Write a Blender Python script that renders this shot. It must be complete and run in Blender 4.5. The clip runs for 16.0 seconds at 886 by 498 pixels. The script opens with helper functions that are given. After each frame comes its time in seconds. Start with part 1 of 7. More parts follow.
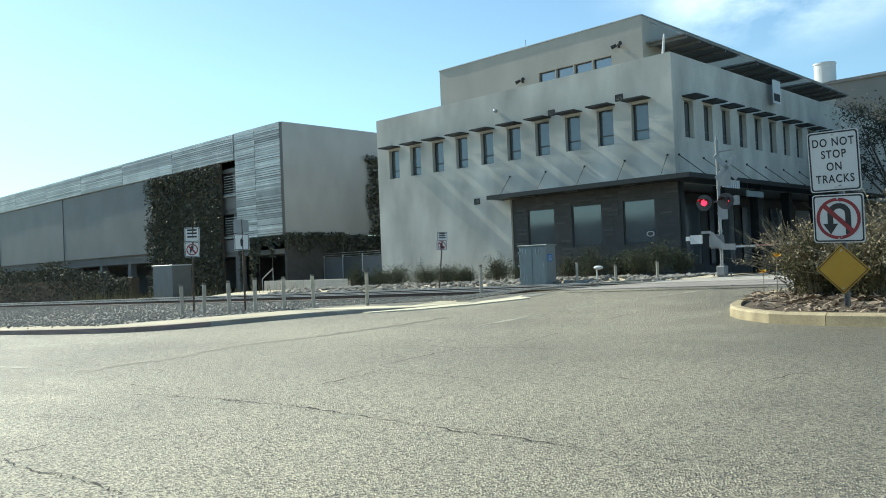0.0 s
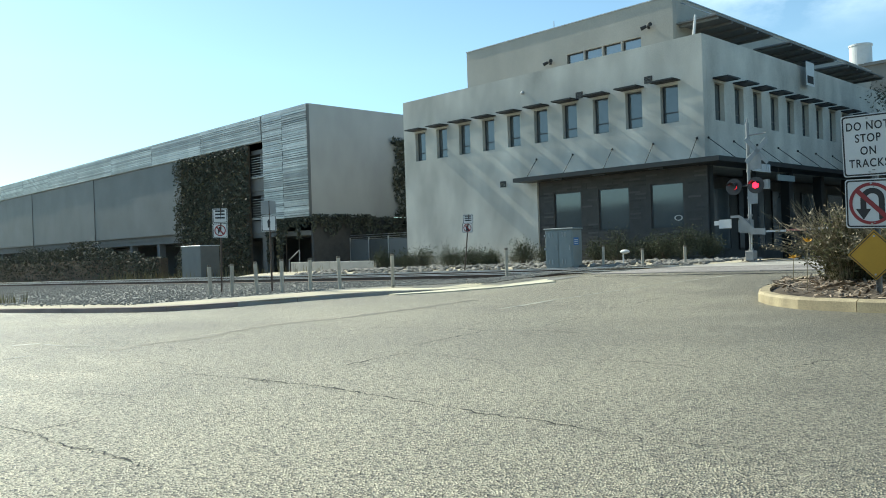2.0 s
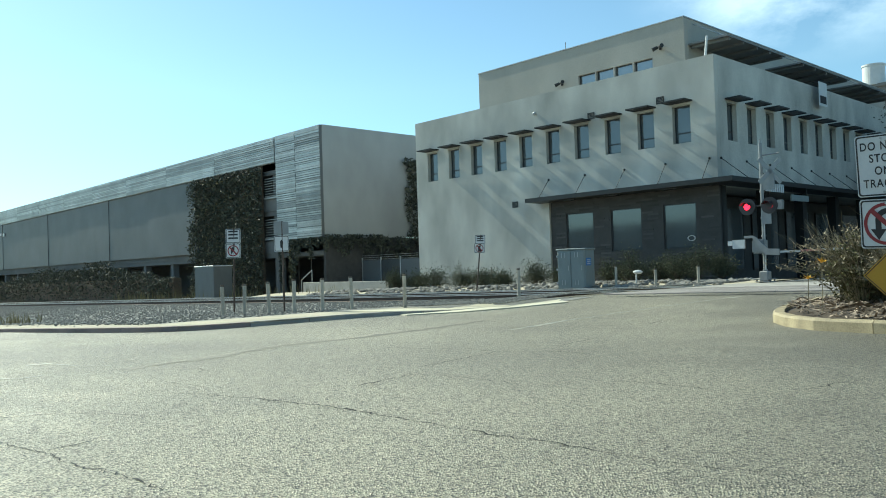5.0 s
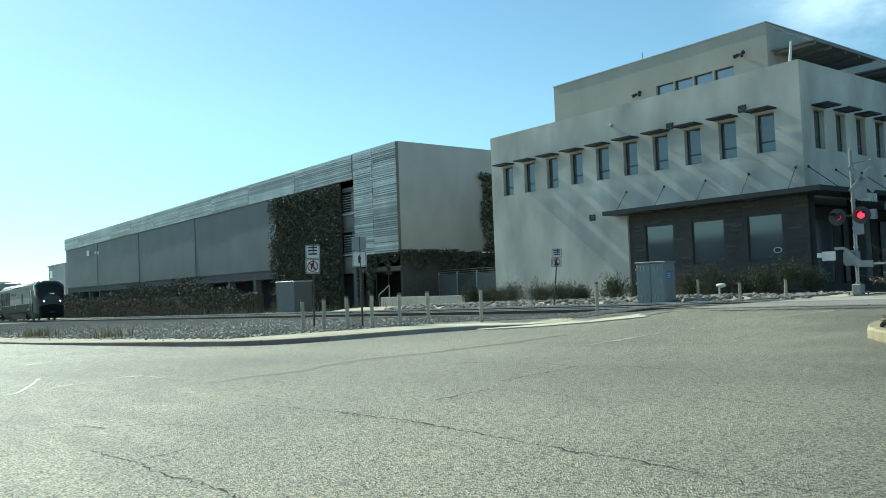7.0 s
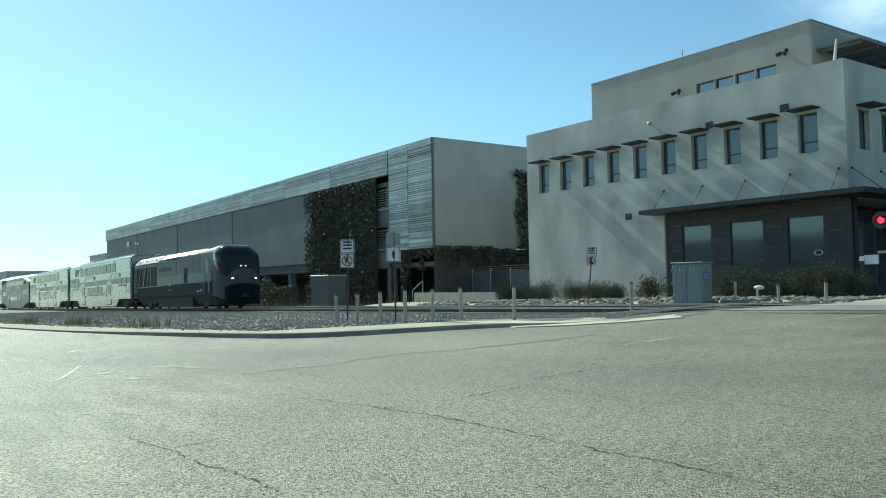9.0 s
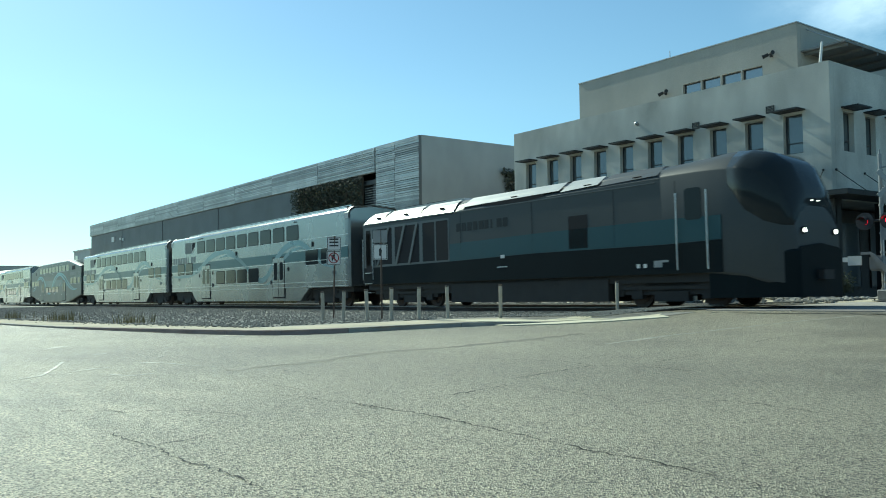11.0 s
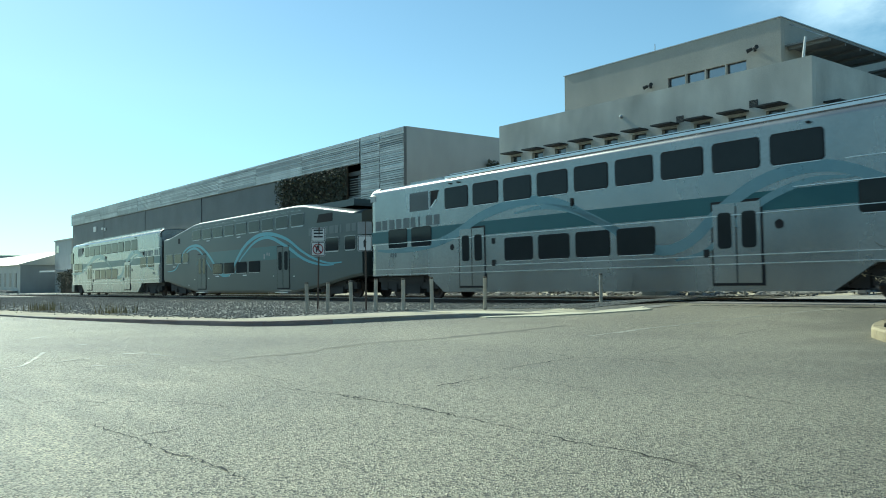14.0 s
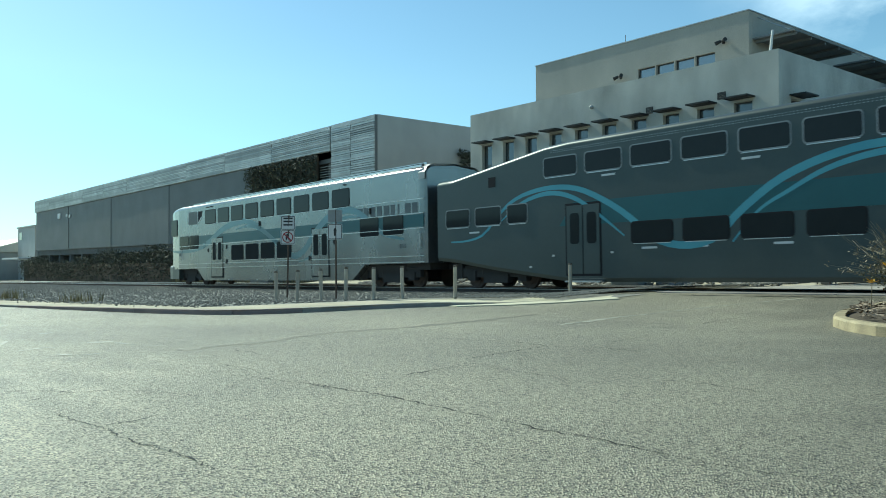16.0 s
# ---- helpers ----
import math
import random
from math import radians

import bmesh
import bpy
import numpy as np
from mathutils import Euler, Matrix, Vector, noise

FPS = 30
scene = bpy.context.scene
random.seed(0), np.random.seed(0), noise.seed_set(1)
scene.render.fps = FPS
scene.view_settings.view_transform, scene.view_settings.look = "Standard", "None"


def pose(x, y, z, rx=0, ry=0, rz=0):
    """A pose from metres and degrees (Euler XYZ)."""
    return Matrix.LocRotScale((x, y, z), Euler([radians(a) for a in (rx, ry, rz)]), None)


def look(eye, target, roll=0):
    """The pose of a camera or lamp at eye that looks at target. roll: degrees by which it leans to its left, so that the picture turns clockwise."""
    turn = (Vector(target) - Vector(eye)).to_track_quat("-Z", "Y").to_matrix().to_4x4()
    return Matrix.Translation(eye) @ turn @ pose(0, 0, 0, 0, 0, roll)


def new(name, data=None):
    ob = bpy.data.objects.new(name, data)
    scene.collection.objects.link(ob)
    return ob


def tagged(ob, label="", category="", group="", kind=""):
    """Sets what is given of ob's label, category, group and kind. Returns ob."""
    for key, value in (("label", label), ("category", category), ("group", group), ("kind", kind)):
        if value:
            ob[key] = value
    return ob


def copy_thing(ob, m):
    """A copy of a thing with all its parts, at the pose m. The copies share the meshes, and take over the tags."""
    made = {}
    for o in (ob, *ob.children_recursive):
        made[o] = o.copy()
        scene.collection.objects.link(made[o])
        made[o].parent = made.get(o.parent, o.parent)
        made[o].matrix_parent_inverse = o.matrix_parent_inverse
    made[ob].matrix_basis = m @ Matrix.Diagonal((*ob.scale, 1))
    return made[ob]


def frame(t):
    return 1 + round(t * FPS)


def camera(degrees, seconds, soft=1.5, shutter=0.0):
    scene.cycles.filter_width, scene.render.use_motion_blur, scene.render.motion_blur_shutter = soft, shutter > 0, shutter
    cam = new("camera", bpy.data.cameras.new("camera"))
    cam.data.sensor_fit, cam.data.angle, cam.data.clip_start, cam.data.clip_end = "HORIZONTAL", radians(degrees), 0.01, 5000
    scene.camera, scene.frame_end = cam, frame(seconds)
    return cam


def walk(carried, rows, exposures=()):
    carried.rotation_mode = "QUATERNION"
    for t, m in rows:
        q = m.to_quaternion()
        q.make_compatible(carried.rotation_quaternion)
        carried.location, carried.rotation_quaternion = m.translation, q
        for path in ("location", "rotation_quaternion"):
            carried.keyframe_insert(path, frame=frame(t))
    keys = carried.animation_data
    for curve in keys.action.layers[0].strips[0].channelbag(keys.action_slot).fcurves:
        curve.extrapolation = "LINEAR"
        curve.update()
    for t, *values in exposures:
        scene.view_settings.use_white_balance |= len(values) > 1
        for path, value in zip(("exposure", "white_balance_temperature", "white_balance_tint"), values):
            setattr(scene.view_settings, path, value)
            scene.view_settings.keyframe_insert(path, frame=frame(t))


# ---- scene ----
# ---- camera ----
EYE = 0.9
cam = camera(58.387, 16.0, soft=0.95, shutter=0.12)
TURNS = [
    (0.0, 44.20, 1.17, 2.36), (0.5, 44.34, 0.96, 2.16), (1.0, 44.79, 0.57, 1.95), (1.5, 45.41, 0.22, 1.83),
    (2.0, 46.05, -0.02, 1.91), (2.5, 46.47, -0.07, 2.02), (3.0, 46.59, 0.00, 2.22), (3.5, 46.56, 0.23, 2.22),
    (6.0, 48.22, 2.59, 2.09), (6.5, 50.23, 2.72, 2.21), (7.0, 52.43, 2.71, 2.13), (7.5, 54.12, 2.71, 1.93),
    (8.0, 54.96, 2.68, 1.60), (8.5, 55.04, 2.59, 1.27), (9.0, 54.84, 2.52, 1.06), (11.5, 53.65, 2.29, 0.62),
    (12.0, 53.45, 2.19, 0.59), (12.5, 53.28, 2.09, 0.51), (13.0, 53.15, 2.01, 0.49), (13.5, 52.96, 1.90, 0.45),
    (14.0, 52.75, 1.75, 0.39), (14.5, 52.49, 1.57, 0.34), (15.0, 52.17, 1.37, 0.29), (15.5, 51.59, 1.14, 0.26),
    (16.0, 50.62, 0.94, 0.17)]
walk(cam, [(t, pose(0, 0, EYE, 90 + p, r, y)) for t, y, p, r in TURNS],
     exposures=[(0.0, 0.54, 6700, -1), (3.5, 0.50, 6650, -3), (6.5, 0.31, 6350, -11), (9.0, 0.14, 6250, -12), (16.0, 0.15, 6200, -13)])

# ---- world and sun ----
SUN_UP, SUN_SIDE = 38.0, 3.2
world = bpy.data.worlds.new("sky")
scene.world = world
world.use_nodes = True
wn, wl = world.node_tree.nodes, world.node_tree.links
sky = wn.new("ShaderNodeTexSky")
sky.sky_type = "NISHITA"
sky.sun_disc = False
sky.sun_elevation = radians(SUN_UP)
sky.sun_rotation = radians(270 - SUN_SIDE)
sky.dust_density = 0.3
sky.air_density = 1.0
sky.ozone_density = 2.0
wn["Background"].inputs["Strength"].default_value = 0.13
# thin high cloud
wc, wm, wz = wn.new("ShaderNodeTexCoord"), wn.new("ShaderNodeMapping"), wn.new("ShaderNodeTexNoise")
wm.inputs["Scale"].default_value = (1.0, 1.6, 3.2)
wm.inputs["Rotation"].default_value = (0.15, 0.1, 0.5)
wm.inputs["Location"].default_value = (2.1, -0.7, 0.9)
wz.inputs["Scale"].default_value = 5.0
wz.inputs["Detail"].default_value = 9
wz.inputs["Roughness"].default_value = 0.6
wr, wa, ws = wn.new("ShaderNodeMapRange"), wn.new("ShaderNodeVectorMath"), wn.new("ShaderNodeVectorMath")
wr.inputs["From Min"].default_value, wr.inputs["From Max"].default_value = 0.36, 0.68
wr.inputs["To Max"].default_value = 4.2
ws.operation, wa.operation = "SCALE", "ADD"
ws.inputs[0].default_value = (1.0, 0.98, 0.95)
wv = wn.new("ShaderNodeVectorRotate")
wv.rotation_type = "Z_AXIS"
wv.inputs["Angle"].default_value = radians(33)
wl.new(wc.outputs["Generated"], wv.inputs["Vector"])
wl.new(wv.outputs["Vector"], wm.inputs["Vector"])
wl.new(wm.outputs["Vector"], wz.inputs["Vector"])
wl.new(wz.outputs["Fac"], wr.inputs["Value"])
# the cloud keeps to one bank in the northern sky
wg, we, wk = wn.new("ShaderNodeSeparateXYZ"), wn.new("ShaderNodeMapRange"), wn.new("ShaderNodeMath")
wd, wu = wn.new("ShaderNodeVectorMath"), wn.new("ShaderNodeVectorMath")
wd.operation, wu.operation = "DISTANCE", "MULTIPLY"
wu.inputs[1].default_value = (1.0, 1.0, 2.1)
wd.inputs[1].default_value = (-0.33, 0.88, 0.66)
we.interpolation_type = "SMOOTHSTEP"
we.inputs["From Min"].default_value, we.inputs["From Max"].default_value = 0.23, 0.05
wk.operation = "MULTIPLY"
wl.new(wc.outputs["Generated"], wg.inputs["Vector"])
wl.new(wc.outputs["Generated"], wu.inputs[0])
wl.new(wu.outputs["Vector"], wd.inputs[0])
wl.new(wd.outputs["Value"], we.inputs["Value"])
wl.new(wr.outputs["Result"], wk.inputs[0])
wl.new(we.outputs["Result"], wk.inputs[1])
wl.new(wk.outputs[0], ws.inputs["Scale"])
# a milky, slightly greenish haze
wt = wn.new("ShaderNodeVectorMath")
wt.operation = "MULTIPLY"
wh, wx = wn.new("ShaderNodeMapRange"), wn.new("ShaderNodeMix")
wx.data_type = "RGBA"
wh.inputs["From Min"].default_value, wh.inputs["From Max"].default_value = 0.0, 0.22
wx.inputs["A"].default_value = (0.57, 0.80, 1.03, 1)
wx.inputs["B"].default_value = (0.87, 0.97, 0.99, 1)
wl.new(wg.outputs["Z"], wh.inputs["Value"])
wl.new(wh.outputs["Result"], wx.inputs["Factor"])
wl.new(wx.outputs["Result"], wt.inputs[1])
wl.new(sky.outputs["Color"], wt.inputs[0])
wl.new(wt.outputs["Vector"], wa.inputs[0])
wl.new(ws.outputs["Vector"], wa.inputs[1])
wl.new(wa.outputs["Vector"], wn["Background"].inputs["Color"])
sun = new("sun", bpy.data.lights.new("sun", "SUN"))
sun.data.energy = 5.0
sun.data.angle = radians(0.6)
sun.data.color = (1.0, 0.95, 0.86)
TO_SUN = Vector((-math.cos(radians(SUN_UP)) * math.cos(radians(SUN_SIDE)),
                 -math.cos(radians(SUN_UP)) * math.sin(radians(SUN_SIDE)), math.sin(radians(SUN_UP))))
sun.matrix_world = look(TO_SUN * 50, (0, 0, 0))


# ---- materials ----
def mat(name, col, rough=0.8, metal=0.0, var=0.15, scale=1.0, fine=30.0, bump=0.1, vary=0.0, spec=0.5, streak=0.0):
    """A surface with stains at one scale, grain at another, and a fine relief."""
    m = bpy.data.materials.new(name)
    m.use_nodes = True
    n, l = m.node_tree.nodes, m.node_tree.links
    b = n["Principled BSDF"]
    b.inputs["Roughness"].default_value = rough
    b.inputs["Metallic"].default_value = metal
    b.inputs["Specular IOR Level"].default_value = spec
    tc = n.new("ShaderNodeTexCoord")
    big, small = n.new("ShaderNodeTexNoise"), n.new("ShaderNodeTexNoise")
    big.inputs["Scale"].default_value = scale
    big.inputs["Detail"].default_value = 6
    small.inputs["Scale"].default_value = fine
    small.inputs["Detail"].default_value = 3
    mp = n.new("ShaderNodeMapping")
    mp.inputs["Scale"].default_value = (1, 1, 1 - 0.85 * streak)
    l.new(tc.outputs["Object"], mp.inputs["Vector"])
    l.new(mp.outputs["Vector"], big.inputs["Vector"])
    l.new(tc.outputs["Object"], small.inputs["Vector"])
    add = n.new("ShaderNodeMath")
    add.operation = "MULTIPLY_ADD"
    l.new(big.outputs["Fac"], add.inputs[0])
    add.inputs[1].default_value = 0.65
    half = n.new("ShaderNodeMath")
    half.operation = "MULTIPLY"
    half.inputs[1].default_value = 0.35
    l.new(small.outputs["Fac"], half.inputs[0])
    l.new(half.outputs[0], add.inputs[2])
    mr = n.new("ShaderNodeMapRange")
    mr.inputs["From Min"].default_value, mr.inputs["From Max"].default_value = 0.3, 0.7
    mr.inputs["To Min"].default_value, mr.inputs["To Max"].default_value = 1 - var, 1 + var
    l.new(add.outputs[0], mr.inputs["Value"])
    out = mr.outputs["Result"]
    if vary:
        oi = n.new("ShaderNodeObjectInfo")
        geo = n.new("ShaderNodeNewGeometry")
        sm = n.new("ShaderNodeMath")
        sm.operation = "ADD"
        l.new(oi.outputs["Random"], sm.inputs[0])
        l.new(geo.outputs["Random Per Island"], sm.inputs[1])
        fr = n.new("ShaderNodeMath")
        fr.operation = "FRACT"
        l.new(sm.outputs[0], fr.inputs[0])
        m2 = n.new("ShaderNodeMapRange")
        m2.inputs["To Min"].default_value, m2.inputs["To Max"].default_value = 1 - vary, 1 + vary
        l.new(fr.outputs[0], m2.inputs["Value"])
        mu = n.new("ShaderNodeMath")
        mu.operation = "MULTIPLY"
        l.new(out, mu.inputs[0])
        l.new(m2.outputs["Result"], mu.inputs[1])
        out = mu.outputs[0]
    sc = n.new("ShaderNodeVectorMath")
    sc.operation = "SCALE"
    sc.inputs[0].default_value = col
    l.new(out, sc.inputs["Scale"])
    l.new(sc.outputs["Vector"], b.inputs["Base Color"])
    rr = n.new("ShaderNodeMapRange")
    rr.inputs["To Min"].default_value, rr.inputs["To Max"].default_value = max(0.02, rough - 0.08), min(1, rough + 0.08)
    l.new(big.outputs["Fac"], rr.inputs["Value"])
    l.new(rr.outputs["Result"], b.inputs["Roughness"])
    if bump:
        bp = n.new("ShaderNodeBump")
        bp.inputs["Strength"].default_value = bump
        bp.inputs["Distance"].default_value = 0.02
        l.new(small.outputs["Fac"], bp.inputs["Height"])
        l.new(bp.outputs["Normal"], b.inputs["Normal"])
    return m


def glow(name, col, strength):
    m = bpy.data.materials.new(name)
    m.use_nodes = True
    b = m.node_tree.nodes["Principled BSDF"]
    b.inputs["Base Color"].default_value = (*col, 1)
    b.inputs["Emission Color"].default_value = (*col, 1)
    b.inputs["Emission Strength"].default_value = strength
    return m


def asphalt_material():
    m = mat("asphalt", (0.266, 0.241, 0.173), 0.55, 0, 0.42, 0.22, 95.0, 0.0)
    n, l = m.node_tree.nodes, m.node_tree.links
    b = n["Principled BSDF"]
    tc = n.new("ShaderNodeTexCoord")
    v = n.new("ShaderNodeTexVoronoi")
    v.inputs["Scale"].default_value = 100
    l.new(tc.outputs["Object"], v.inputs["Vector"])
    n2 = n.new("ShaderNodeTexNoise")
    n2.inputs["Scale"].default_value = 45
    n2.inputs["Detail"].default_value = 8
    l.new(tc.outputs["Object"], n2.inputs["Vector"])
    mx = n.new("ShaderNodeMath")
    mx.operation = "ADD"
    l.new(v.outputs["Distance"], mx.inputs[0])
    l.new(n2.outputs["Fac"], mx.inputs[1])
    bp = n.new("ShaderNodeBump")
    bp.inputs["Strength"].default_value = 0.8
    bp.inputs["Distance"].default_value = 0.018
    l.new(mx.outputs[0], bp.inputs["Height"])
    l.new(bp.outputs["Normal"], b.inputs["Normal"])
    # single light and dark chippings in the wearing course
    vc = n.new("ShaderNodeSeparateColor")
    l.new(v.outputs["Color"], vc.inputs["Color"])
    mr = n.new("ShaderNodeMapRange")
    mr.inputs["To Min"].default_value, mr.inputs["To Max"].default_value = 0.12, 2.05
    l.new(vc.outputs["Red"], mr.inputs["Value"])
    old = b.inputs["Base Color"].links[0].from_socket
    s2 = n.new("ShaderNodeVectorMath")
    s2.operation = "SCALE"
    l.new(old, s2.inputs[0])
    l.new(mr.outputs["Result"], s2.inputs["Scale"])
    # an older, darker wearing course east of a ragged line, windscreen dimming painted into it, and bleached streaks to
    # the west
    def math_node(op, a, c):
        q = n.new("ShaderNodeMath")
        q.operation = op
        for k, w in enumerate((a, c)):
            if isinstance(w, (int, float)):
                q.inputs[k].default_value = w
            else:
                l.new(w, q.inputs[k])
        return q.outputs[0]

    def ranged(value, a0, a1, b0, b1):
        q = n.new("ShaderNodeMapRange")
        q.interpolation_type = "SMOOTHSTEP"
        l.new(value, q.inputs["Value"])
        for key, w in (("From Min", a0), ("From Max", a1), ("To Min", b0), ("To Max", b1)):
            q.inputs[key].default_value = w
        return q.outputs["Result"]
    xyz, rag = n.new("ShaderNodeSeparateXYZ"), n.new("ShaderNodeTexNoise")
    l.new(tc.outputs["Object"], xyz.inputs["Vector"])
    rag.inputs["Scale"].default_value = 0.8
    rag.inputs["Detail"].default_value = 7
    l.new(tc.outputs["Object"], rag.inputs["Vector"])
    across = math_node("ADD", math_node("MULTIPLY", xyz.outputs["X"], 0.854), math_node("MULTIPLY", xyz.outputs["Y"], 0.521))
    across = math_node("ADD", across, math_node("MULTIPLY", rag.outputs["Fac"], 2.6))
    old_course_dimmed = ranged(across, 0.9, 3.6, 1.0, 0.58)
    turn, streak = n.new("ShaderNodeMapping"), n.new("ShaderNodeTexNoise")
    turn.inputs["Rotation"].default_value = (0, 0, radians(-70))
    turn.inputs["Scale"].default_value = (0.55, 2.6, 1)
    l.new(tc.outputs["Object"], turn.inputs["Vector"])
    streak.inputs["Scale"].default_value = 1.0
    streak.inputs["Detail"].default_value = 5
    l.new(turn.outputs["Vector"], streak.inputs["Vector"])
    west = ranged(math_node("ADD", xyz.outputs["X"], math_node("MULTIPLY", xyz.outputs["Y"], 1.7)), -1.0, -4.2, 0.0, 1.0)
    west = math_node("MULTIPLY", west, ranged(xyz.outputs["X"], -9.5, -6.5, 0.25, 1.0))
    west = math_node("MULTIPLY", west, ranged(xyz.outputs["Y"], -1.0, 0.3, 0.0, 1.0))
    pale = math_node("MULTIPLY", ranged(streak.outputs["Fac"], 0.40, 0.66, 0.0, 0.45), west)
    s3 = n.new("ShaderNodeVectorMath")
    s3.operation = "SCALE"
    l.new(s2.outputs["Vector"], s3.inputs[0])
    l.new(math_node("MULTIPLY", old_course_dimmed, math_node("ADD", pale, 1.0)), s3.inputs["Scale"])
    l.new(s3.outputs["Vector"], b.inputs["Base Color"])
    return m


ASPHALT = asphalt_material()
STUCCO = mat("grey_stucco", (0.505, 0.492, 0.44), 0.9, 0, 0.4, 0.6, 25, 0.25, streak=0.6)
STUCCO_TAN = mat("tan_stucco", (0.42, 0.40, 0.35), 0.9, 0, 0.2, 0.5, 25, 0.25, streak=0.6)
DARK_BRICK = mat("dark_brick", (0.085, 0.082, 0.078), 0.85, 0, 0.25, 3, 40, 0.3, vary=0.35)
DARK_METAL = mat("dark_painted_steel", (0.028, 0.03, 0.03), 0.5, 0.3, 0.2, 2, 40, 0.08)
FRAME_METAL = mat("bronze_window_frame", (0.07, 0.072, 0.072), 0.45, 0.5, 0.15, 2, 40, 0.05)
AGED_SILVER = mat("aged_silver_paint", (0.27, 0.275, 0.275), 0.5, 0.5, 0.2, 4, 60, 0.08, streak=0.5)
GALV = mat("galvanised_steel", (0.45, 0.46, 0.46), 0.45, 0.7, 0.2, 4, 60, 0.08)
ALU = mat("aluminium", (0.62, 0.63, 0.63), 0.32, 0.85, 0.12, 2, 60, 0.05)
CONCRETE = mat("concrete", (0.42, 0.40, 0.36), 0.9, 0, 0.2, 1.2, 50, 0.3)
KERB_GREY = mat("kerb_concrete", (0.36, 0.34, 0.30), 0.9, 0, 0.3, 1.5, 60, 0.35, vary=0.1)
KERB_RED = mat("faded_red_kerb_paint", (0.30, 0.235, 0.21), 0.85, 0, 0.3, 1.5, 60, 0.35, vary=0.1)
KERB_YELLOW = mat("worn_yellow_kerb_paint", (0.33, 0.275, 0.17), 0.8, 0, 0.5, 2.6, 60, 0.35, vary=0.08)
STONE = mat("ballast_stone", (0.20, 0.198, 0.178), 0.95, 0, 0.2, 3, 40, 0.3, vary=0.28, spec=0.2)
COBBLE = mat("pale_cobble", (0.22, 0.21, 0.185), 0.85, 0, 0.2, 3, 40, 0.2, vary=0.35)
SOIL = mat("dry_soil", (0.44, 0.395, 0.29), 0.95, 0, 0.3, 0.8, 30, 0.5)
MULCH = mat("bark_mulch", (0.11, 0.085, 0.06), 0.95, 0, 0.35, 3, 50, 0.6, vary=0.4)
RAIL_SIDE = mat("rusty_rail", (0.10, 0.075, 0.06), 0.8, 0.3, 0.3, 3, 50, 0.2)
RAIL_TOP = mat("polished_rail_head", (0.75, 0.75, 0.73), 0.42, 0.6, 0.08, 3, 50, 0.02)
TIE = mat("concrete_sleeper", (0.24, 0.22, 0.20), 0.9, 0, 0.25, 2, 40, 0.3, vary=0.2)
BOLLARD = mat("weathered_white_post", (0.42, 0.39, 0.32), 0.75, 0, 0.3, 5, 60, 0.25, vary=0.12, streak=0.6)
BOX_GREEN = mat("pale_green_cabinet_paint", (0.23, 0.265, 0.26), 0.5, 0.1, 0.15, 2, 60, 0.06, streak=0.5)
SIGN_WHITE = mat("sign_white", (0.62, 0.63, 0.62), 0.45, 0, 0.08, 3, 60, 0.03)
SIGN_BLACK = mat("sign_black", (0.025, 0.025, 0.027), 0.5, 0, 0.1, 3, 60, 0.02)
SIGN_RED = mat("sign_red", (0.26, 0.03, 0.035), 0.5, 0, 0.15, 3, 60, 0.02)
SIGN_YELLOW = mat("sign_yellow", (0.50, 0.28, 0.03), 0.5, 0, 0.12, 3, 60, 0.03)
SIGN_BLUE = mat("sign_blue", (0.04, 0.16, 0.42), 0.5, 0, 0.12, 3, 60, 0.03)
WALL_GREY = mat("corrugated_grey_metal", (0.37, 0.38, 0.37), 0.6, 0.3, 0.15, 0.6, 20, 0.1, streak=0.5)
SLAT_METAL = mat("weathered_pale_slat", (0.36, 0.37, 0.36), 0.45, 0.4, 0.4, 0.5, 20, 0.1, vary=0.34)
SHADE_GREY = mat("perforated_grey_shade", (0.2, 0.205, 0.2), 0.6, 0.3, 0.2, 1, 30, 0.1)
REAR_GREY = mat("dull_rear_stucco", (0.2, 0.195, 0.18), 0.9, 0, 0.12, 0.4, 20, 0.2)
CROSS_BACK = mat("dull_sign_back", (0.28, 0.29, 0.29), 0.5, 0.6, 0.15, 3, 40, 0.05)
MESH_GREY = mat("woven_metal_screen", (0.14, 0.147, 0.147), 0.6, 0.3, 0.28, 0.35, 60, 0.3)
DECK = mat("parking_deck_concrete", (0.2, 0.2, 0.195), 0.9, 0, 0.2, 0.5, 20, 0.2)
LEAF = mat("vine_leaf", (0.085, 0.09, 0.067), 0.65, 0, 0.3, 2, 30, 0.1, vary=0.4, spec=0.2)
LEAF_DRY = mat("dry_leaf", (0.17, 0.15, 0.07), 0.7, 0, 0.3, 2, 30, 0.1, vary=0.4)
SHRUB = mat("grey_green_shrub_leaf", (0.085, 0.092, 0.058), 0.95, 0, 0.3, 2, 30, 0.1, vary=0.5, spec=0.15)
BROOM = mat("olive_broom_leaf", (0.12, 0.115, 0.055), 0.8, 0, 0.3, 2, 30, 0.1, vary=0.5, spec=0.15)
STEM_PALE = mat("pale_dry_stem", (0.24, 0.20, 0.125), 0.75, 0, 0.3, 2, 30, 0.1, vary=0.4)
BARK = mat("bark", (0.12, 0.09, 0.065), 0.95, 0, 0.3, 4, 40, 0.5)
PATCH = mat("older_dark_asphalt", (0.225, 0.204, 0.15), 0.6, 0, 0.35, 1.2, 70, 0.4)
PALE_CONCRETE = mat("sandy_pale_concrete", (0.58, 0.54, 0.40), 0.9, 0, 0.2, 1.2, 50, 0.3)
ROOF_PALE = mat("pale_loco_roof", (0.36, 0.37, 0.36), 0.45, 0.2, 0.12, 1, 20, 0.05)
